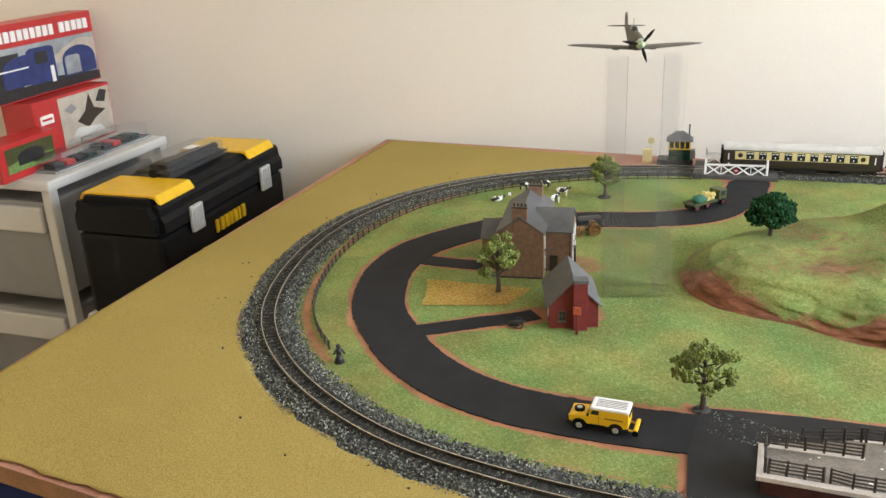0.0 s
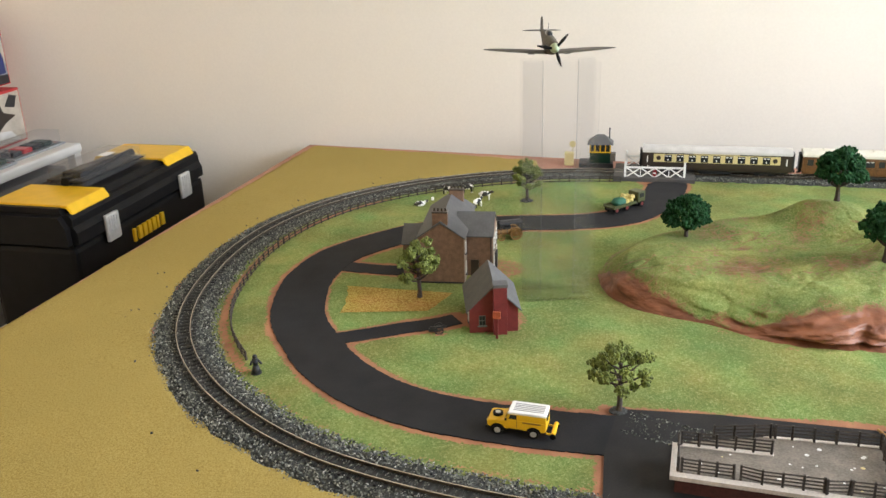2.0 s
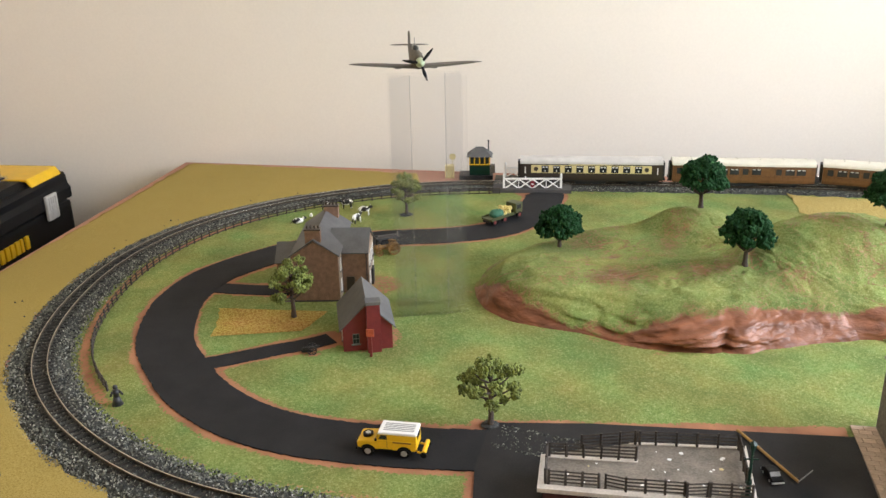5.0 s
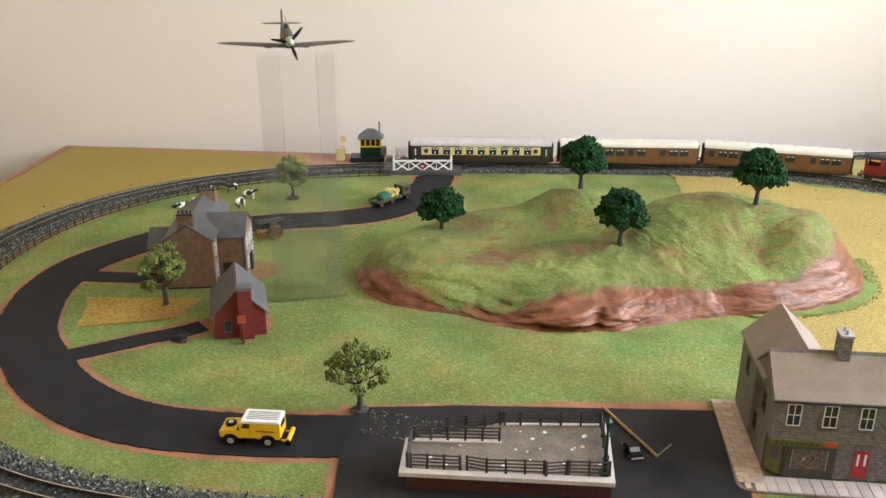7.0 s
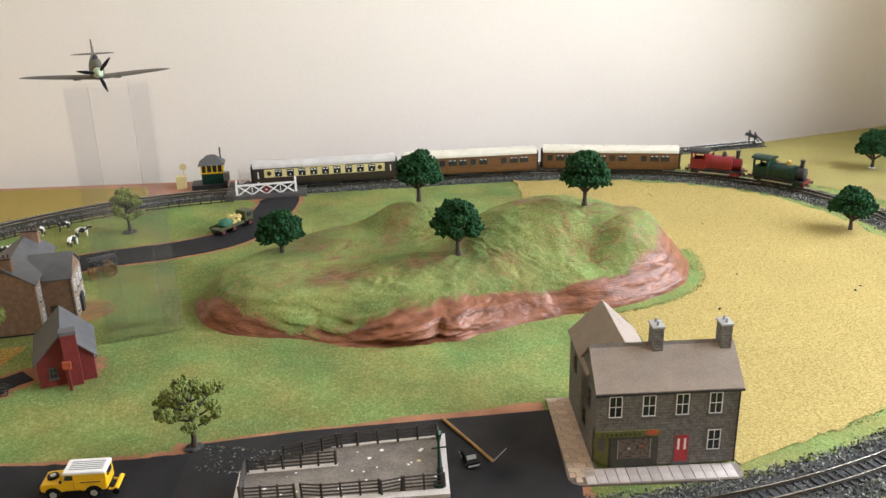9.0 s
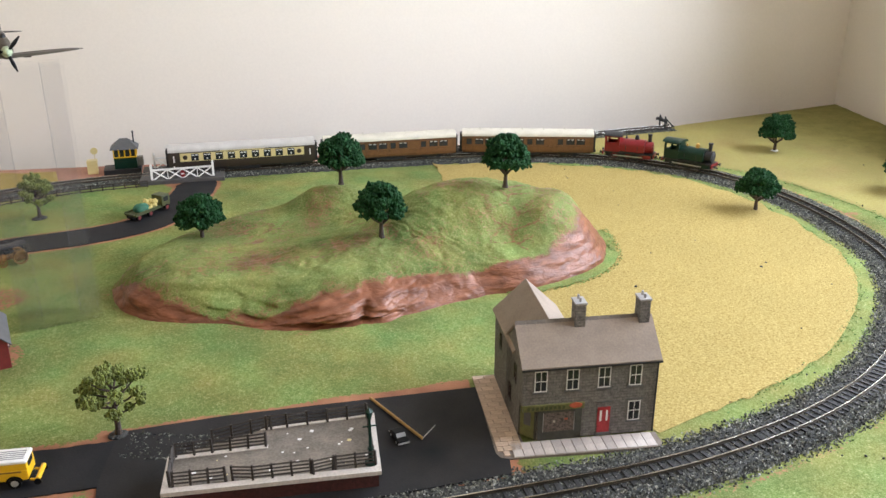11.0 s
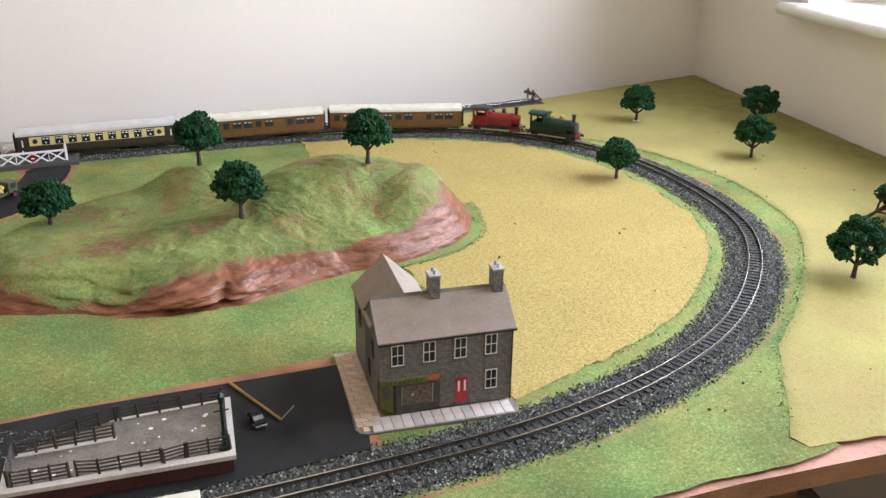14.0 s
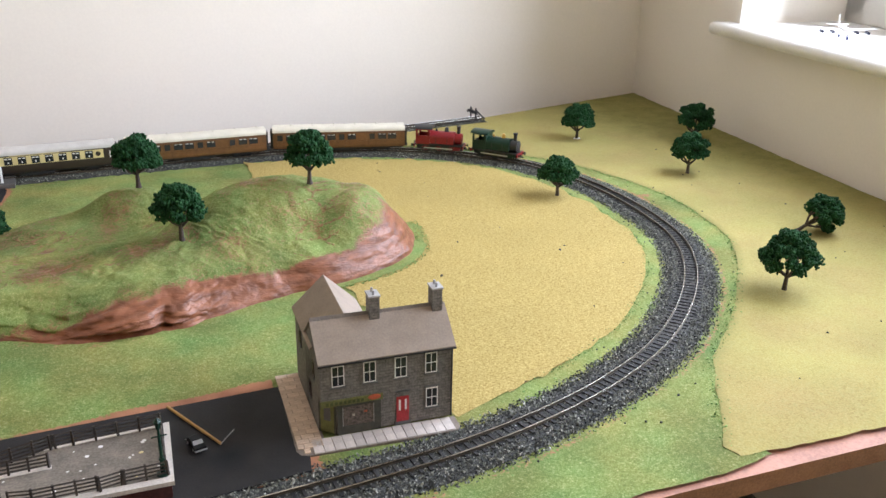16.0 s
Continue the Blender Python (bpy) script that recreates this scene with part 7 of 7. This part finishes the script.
part("dome", bm, M_GREYPL, hut2, "grey rounded dome", smooth=True)

# buffer stop at the siding's end
stop = thing("buffer_stop", at(1.075, 0.931, 0.006, 5), "black timber buffer stop at the end of the siding", "buffer stop")
for y in (-10, 10):
    bm = B()
    rod(bm, (6, y, 0), (6, y, 26), 1.8, None, 6)
    rod(bm, (6, y, 22), (30, y, 0), 1.6, None, 6)
    part("frame", bm, M_IRON, stop)
bm = B()
box(bm, 2, 6, -18, 18, 14, 20, 0.4)
part("beam", bm, M_IRON, stop)
for y in (-11, 11):
    bm = B()
    rod(bm, (2, y, 17), (-3, y, 17), 1.4, 2.4, 8)
    part("buffer", bm, M_IRON, stop)

# ---- things beside the board ----


def toolbox():
    t = thing("toolbox", pose(-0.922, 0.492, -0.220, 0, 0, 87), "black plastic toolbox with yellow lid panels and metal catches", "toolbox")
    L, D, H = 470, 195, 240
    bm = B()
    box(bm, 6, L - 6, 6, D - 6, 0, 165, 10)
    part("body", bm, M_BLACK, t)
    bm = B()
    prism(bm, [(0, 158), (D, 158), (D, 205), (D - 18, 236), (18, 236), (0, 205)], "x", 0, L)
    bmesh.ops.bevel(bm, geom=list(bm.edges), offset=13, segments=4, affect="EDGES")
    lid = part("lid", bm, M_BLACK, t, "black lid with yellow panels")
    for x0, x1 in ((22, 134), (L - 132, L - 24)):
        bm = B()
        prism(bm, [(9, 224), (19, 239), (D - 19, 239), (D - 9, 224), (D - 12, 220), (D - 22, 234), (22, 234), (12, 220)], "x", x0, x1)
        bmesh.ops.bevel(bm, geom=list(bm.edges), offset=1.2, segments=2, affect="EDGES")
        part("lid_panel", bm, M_YELLOW, lid, "yellow lid panel")
    bm = B()
    box(bm, 134, L - 124, 60, D - 60, 232, 246, 4)
    part("tray_cover", bm, M_PACK, lid)
    bm = B()
    rod(bm, (130, D / 2, 246), (L - 120, D / 2, 246), 9, None, 12)
    part("handle", bm, M_BLACK, lid)
    for x in (108, L - 98):
        bm = B()
        box(bm, x - 20, x + 20, -8, 0, 148, 200, 4)
        ct = part("catch", bm, M_STEEL, t, "shiny metal catch")
        for k in range(4):
            bm = B()
            box(bm, x - 14 + k * 7.4, x - 9.5 + k * 7.4, -10, -7.5, 166, 195, 0.8)
            part("rib", bm, M_STEEL, ct)
    for k in range(7):
        x = 178 + k * 16.5
        bm = B()
        box(bm, x, x + (8, 11, 12, 11, 12, 8, 11)[k], 1.5, 7, 116, 142, 1)
        part("letter_bar", bm, M_YELLOW, t)


toolbox()


def drawers():
    t = thing("drawer_unit", pose(-1.232, 0.597, FLOOR, 0, 0, 86), "white plastic drawer unit with grey drawers", "drawer unit")
    H = (0.012 - FLOOR) * 1000
    L, D = 380, 400
    # local x runs along the side towards the wall, y away from the layout
    bm = B()
    box(bm, -6, L, -6, D, H - 22, H, 6)
    part("top", bm, M_WHITEPL, t, "pale plastic top")
    for x in (0, L - 22):
        for y in (0, D - 22):
            bm = B()
            box(bm, x, x + 22, y, y + 22, 0, H - 22, 3)
            part("post", bm, M_WHITEPL, t)
    for k in range(3):
        z0 = 20 + k * 245
        bm = B()
        box(bm, 4, L - 26, 24, D - 24, z0, min(z0 + 215, H - 40), 8)
        dr = part("drawer", bm, M_GREYPL, t)
        bm = B()
        box(bm, -4, 6, 30, D - 30, z0 + 150, min(z0 + 205, H - 45), 4)
        part("handle", bm, M_WHITEPL, dr)


drawers()
bench = single("side_table", box(B(), 0, 476, 2, 202, 0, (-0.2205 - FLOOR) * 1000, 5), M_WHITEPL, pose(-0.919, 0.488, FLOOR, 0, 0, 87), "plain pale stand under the toolbox", "side table")


zt = 0.0125


def picture_box(m, w, d, h, base, shapes, name, label):
    """A printed carton: shapes are closed outlines (0..1 across and up the front) laid a hair proud of it."""
    t = thing(name, m, label, "cardboard box")
    bm = B()
    box(bm, 0, w, 0, d, 0, h, 1.5)
    part("carton", bm, base, t)
    for k, (nm, m_, pts) in enumerate(shapes):
        bm = B()
        prism(bm, [(px * w, pz * h) for px, pz in pts], "y", -0.8 - 0.12 * k, 0.3)
        part(nm, bm, m_, t)
    return t


def rect(x0, x1, z0, z1, cut=0.0):
    return [(x0, z0), (x1, z0), (x1, z1 - cut), (x1 - cut, z1), (x0 + cut, z1), (x0, z1 - cut)]


def dome(x0, x1, z0, z1, n=8):
    return [(x0, z0), (x1, z0)] + [((x0 + x1) / 2 + (x1 - x0) / 2 * math.cos(math.pi * k / n), z0 + (z1 - z0) * (0.55 + 0.45 * math.sin(math.pi * k / n))) for k in range(n + 1)]


shapes = [("sky_print", M_GREYPR, rect(0.01, 0.99, 0.02, 0.70)), ("hill_print", M_BEIGEPR, [(0.55, 0.4), (0.99, 0.3), (0.99, 0.62), (0.85, 0.66), (0.7, 0.55)]), ("ground_print", M_IRON, [(0.01, 0.02), (0.99, 0.02), (0.99, 0.14), (0.62, 0.2), (0.3, 0.16), (0.01, 0.18)]),
          ("shade_print", M_IRON, rect(0.012, 0.34, 0.03, 0.62)), ("engine_print", M_BLUE, dome(0.20, 0.56, 0.18, 0.58)), ("cab_print", M_BLUE, rect(0.40, 0.62, 0.16, 0.64, 0.03)), ("cab_window", M_IRON, rect(0.46, 0.56, 0.42, 0.58, 0.01)), ("coach_print", M_BLUE, dome(0.68, 0.97, 0.16, 0.56)), ("coach_end", M_GREYPR, rect(0.70, 0.83, 0.18, 0.44, 0.02)), ("edge_line", M_BLIND, rect(0.10, 0.40, 0.40, 0.42)), ("edge_line", M_BLIND, rect(0.57, 0.60, 0.14, 0.36))]
shapes += [("letter_bar", M_BLIND, rect(0.16 + k * 0.050, 0.196 + k * 0.050, 0.77, 0.91, 0.006)) for k in range(10)] + [("letter_bar", M_BLIND, rect(0.70 + k * 0.052, 0.738 + k * 0.052, 0.77, 0.91, 0.006)) for k in range(5)]
picture_box(pose(-1.392, 0.640, zt + 0.1235, 0, 0, 89), 385, 62, 158, M_BOXRED, shapes, "train_set_box", "red train set box with a blue engine picture")
shapes = [("picture", M_BEIGEPR, rect(0.30, 0.985, 0.04, 0.95)), ("plane_print", M_UMBER, [(0.50, 0.45), (0.62, 0.60), (0.70, 0.90), (0.75, 0.62), (0.90, 0.52), (0.75, 0.42), (0.64, 0.28)]), ("plane_print", M_GREYPL, [(0.36, 0.72), (0.46, 0.80), (0.52, 0.70), (0.44, 0.62)]), ("shadow_print", M_IRON, [(0.78, 0.72), (0.86, 0.92), (0.95, 0.86), (0.90, 0.66)]), ("dust_print", M_WHITEPL, [(0.34, 0.08), (0.9, 0.06), (0.8, 0.26), (0.5, 0.34)]),
          ("logo_bar", M_BLIND, rect(0.06, 0.22, 0.58, 0.74, 0.02)), ("logo_line", M_BOXRED, rect(0.08, 0.20, 0.64, 0.68))]
picture_box(pose(-1.352, 0.737, zt, 0, 0, 89), 258, 80, 121, M_BOXRED, shapes, "model_kit_box", "red model kit box with a pale aeroplane picture")
shapes = [("picture", M_OLIVE, rect(0.10, 0.90, 0.20, 0.86)), ("meadow_print", M_TUFT, [(0.10, 0.20), (0.90, 0.20), (0.90, 0.46), (0.5, 0.54), (0.10, 0.42)]), ("engine_print", M_IRON, dome(0.28, 0.72, 0.34, 0.74))]
picture_box(pose(-1.300, 0.560, zt, 0, 0, 89), 170, 62, 74, M_BOXRED, shapes, "small_kit_box", "small red box with a green field picture")
for x, y, w, d, ang in ((-1.245, 0.640, 150, 62, 84), (-1.243, 0.800, 165, 70, 86)):
    t = thing("blister_pack", pose(x, y, zt, 0, 0, ang), "clear plastic pack holding dark model parts", "plastic pack", "plastic packs")
    bm = B()
    box(bm, 0, w, 0, d, 0, 4, 1)
    part("backing", bm, M_GREYPR, t)
    bm = B()
    box(bm, 6, w - 6, 6, d - 6, 4, 34, 4)
    part("blister", bm, M_PACK, t)
    for k in range(4):
        bm = B()
        box(bm, 14 + k * 32, 40 + k * 32, 12, d - 18, 4.5, 15, 2)
        part("model_part", bm, (M_IRON, M_BOXRED, M_BLACK, M_GREEN)[k], t)
t = thing("blister_pack", pose(-0.974, 0.624, 0.0265, 0, 0, 84), "clear plastic pack lying on the toolbox lid", "plastic pack", "plastic packs")
for nm, bx, m_ in (("backing", (0, 190, 0, 80, 0, 3), M_IRON), ("blister", (4, 186, 4, 76, 3, 24), M_PACK), ("model_part", (20, 90, 20, 60, 3, 12), M_BLACK), ("label_card", (100, 130, 20, 40, 24.2, 25), M_BLIND)):
    bm = B()
    box(bm, *bx, 0.4)
    part(nm, bm, m_, t)
bin_ = single("storage_crate", box(B(), 0, 300, 0, 260, 0, 300, 8), M_BLUE, pose(-1.52, 0.30, FLOOR, 0, 0, 20), "dark blue plastic crate on the floor", "crate")

# small model on the window sill
tiny = thing("model_airliner", pose(1.604, 0.414, SILL + 0.0012, 0, 0, 234), "small white and silver model aeroplane standing on the sill", "model aeroplane")
bm = B()
loft(bm, [(45, 0.5, 0.5, 16), (38, 4, 4, 16), (0, 5, 5, 16), (-30, 3.5, 4, 17), (-50, 1, 1.5, 19)])
part("fuselage", bm, M_WHITE, tiny, smooth=True)
for side in (-1, 1):
    bm = B()
    blade(bm, 62, 22, -14, 1.2, 14, 0.06, side, 4)
    part("wing", bm, M_GREYPL, tiny)
    bm = B()
    blade(bm, 22, 10, -6, 0.7, 19, 0.0, side, -44)
    part("tailplane", bm, M_STEEL, tiny)
    for y in (22, 42):
        bm = B()
        rod(bm, (-6, side * y, 11), (12, side * y, 11), 2.6, 2.8, 10)
        part("engine", bm, M_NAVY, tiny)
bm = B()
prism(bm, [(-38, 19), (-46, 38), (-52, 38), (-52, 19)], "y", -0.6, 0.6)
part("fin", bm, M_WHITE, tiny)
for x, y in ((30, 0), (-2, -8), (-2, 8)):
    bm = B()
    rod(bm, (x, y, 3), (x, y, 13), 0.7, None, 6)
    part("leg", bm, M_STEEL, tiny)
    bm = B()
    rod(bm, (x, y - 1.5, 3), (x, y + 1.5, 3), 3, None, 12)
    part("wheel", bm, M_BLUE, tiny)

# crumbs of ballast and scatter lying about
rnd = np.random.RandomState(77)
cr = []
for _ in range(46):
    x, y = rnd.uniform(0.52, 1.35), rnd.uniform(-0.28, 0.8)
    if inside((x, y), EDGE):
        cr.append(((x * 1000, y * 1000, 2.9), rnd.uniform(0.8, 1.9), 1))
for _ in range(26):
    a, q = rnd.uniform(radians(120), radians(262)), rnd.uniform(0.545, 0.60)
    cr.append((((CL[0] + math.cos(a) * q) * 1000, (CL[1] + math.sin(a) * q) * 1000, 2.4), rnd.uniform(0.7, 1.6), 1))
for _ in range(60):
    a, side = rnd.uniform(radians(-95), radians(85)), rnd.choice((-1, 1))
    q = main_radius(CR, a) + side * rnd.uniform(0.042, 0.066)
    cr.append((((CR[0] + math.cos(a) * q) * 1000, (CR[1] + math.sin(a) * q) * 1000, 2.6), rnd.uniform(0.4, 1.2), 1))
tagged(new("crumbs", lumps("crumbs", cr, M_IRON, 0.4, 9)), "scattered dark crumbs lying on the mats", "crumbs", kind="stuff")

# ---- pieces: paving and sleepers ----
pav = thing("pavement", at(0.3620, -0.1150, 0.0, -7.5) @ Matrix.Diagonal((1.05, 1, 1, 1)), "pale paved footway round the corner shop", "pavement", kind="structure")
PAVE_OUT = [(-24, 126), (-27, -14), (-24, -21), (-17, -24), (112, -25), (118, -24), (121.5, -19), (121.5, -1), (0, -1), (-1, 126)]
bm = B()
prism(bm, PAVE_OUT, "z", 0, 3.2)
part("kerb", bm, M_JOINT, pav, "grey kerb edge")


def slab_mesh(name, w, d, material):
    bm = B()
    box(bm, -w / 2, w / 2, -d / 2, d / 2, 0, 1.0, 0.15)
    return finish(name, bm, material)


front_slab = slab_mesh("paving_slab", 8.55, 21.5, M_PAVE)
side_slab = slab_mesh("paving_slab", 11.0, 7.2, M_PAVET)
for k in range(14):
    o = new("paving_slab", front_slab)
    o.parent = pav
    o.matrix_local = Matrix.Translation(((-8 + k * 9.2) * MM, -12.6 * MM, 3.1 * MM))
half_slab = slab_mesh("paving_slab", 5.2, 7.2, M_PAVET)
for r in range(-1, 18):
    row = ((-17.8, half_slab),) if r < 0 else ((-19.4, side_slab), (-8.0, side_slab)) if r % 2 else ((-22.4, half_slab), (-13.7, side_slab), (-5.1, half_slab))
    for x, me_ in row:
        o = new("paving_slab", me_)
        o.parent = pav
        o.matrix_local = Matrix.Translation((x * MM, (-9 + r * 7.6) * MM, 3.1 * MM))

bm = B()
box(bm, -1.5, 1.5, -15, 15, 3.6, 5.6)
SLEEPER = finish("sleeper", bm, M_SLEEPER)
STEP = 0.0092
total = int(LENGTH / STEP)
made, rest = 0, []
for k in range(total):
    p, q = on_line(k * STEP), on_line(k * STEP + 0.003)
    m = pose(p.x, p.y, 0, 0, 0, math.degrees(math.atan2(q.y - p.y, q.x - p.x)))
    near = p.y < 0.42 and made < 290
    if near:
        o = new("sleeper", SLEEPER)
        o.parent = line
        o.matrix_local = m
        made += 1
    else:
        rest.append(m)
ss = np.concatenate([[0], np.cumsum(np.linalg.norm(np.diff(SIDING, axis=0), axis=1))])
for k in range(8, int(ss[-1] / STEP)):
    x, y = np.interp(k * STEP, ss, SIDING[:, 0]), np.interp(k * STEP, ss, SIDING[:, 1])
    x2, y2 = np.interp(k * STEP + 0.003, ss, SIDING[:, 0]), np.interp(k * STEP + 0.003, ss, SIDING[:, 1])
    rest.append(pose(x, y, 0.0002, 0, 0, math.degrees(math.atan2(y2 - y, x2 - x))))
base_v = np.array([v.co[:] for v in SLEEPER.vertices])
V, F = [], []
for m in rest:
    k = len(V)
    V.extend((m @ Vector(v))[:] for v in base_v)
    F.extend(tuple(i + k for i in p.vertices) for p in SLEEPER.polygons)
me = bpy.data.meshes.new("far_sleepers")
me.from_pydata(V, [], F)
me.materials.append(M_SLEEPER)
o = new("far_sleepers", me)
o.parent = line
tagged(o, kind="stuff")
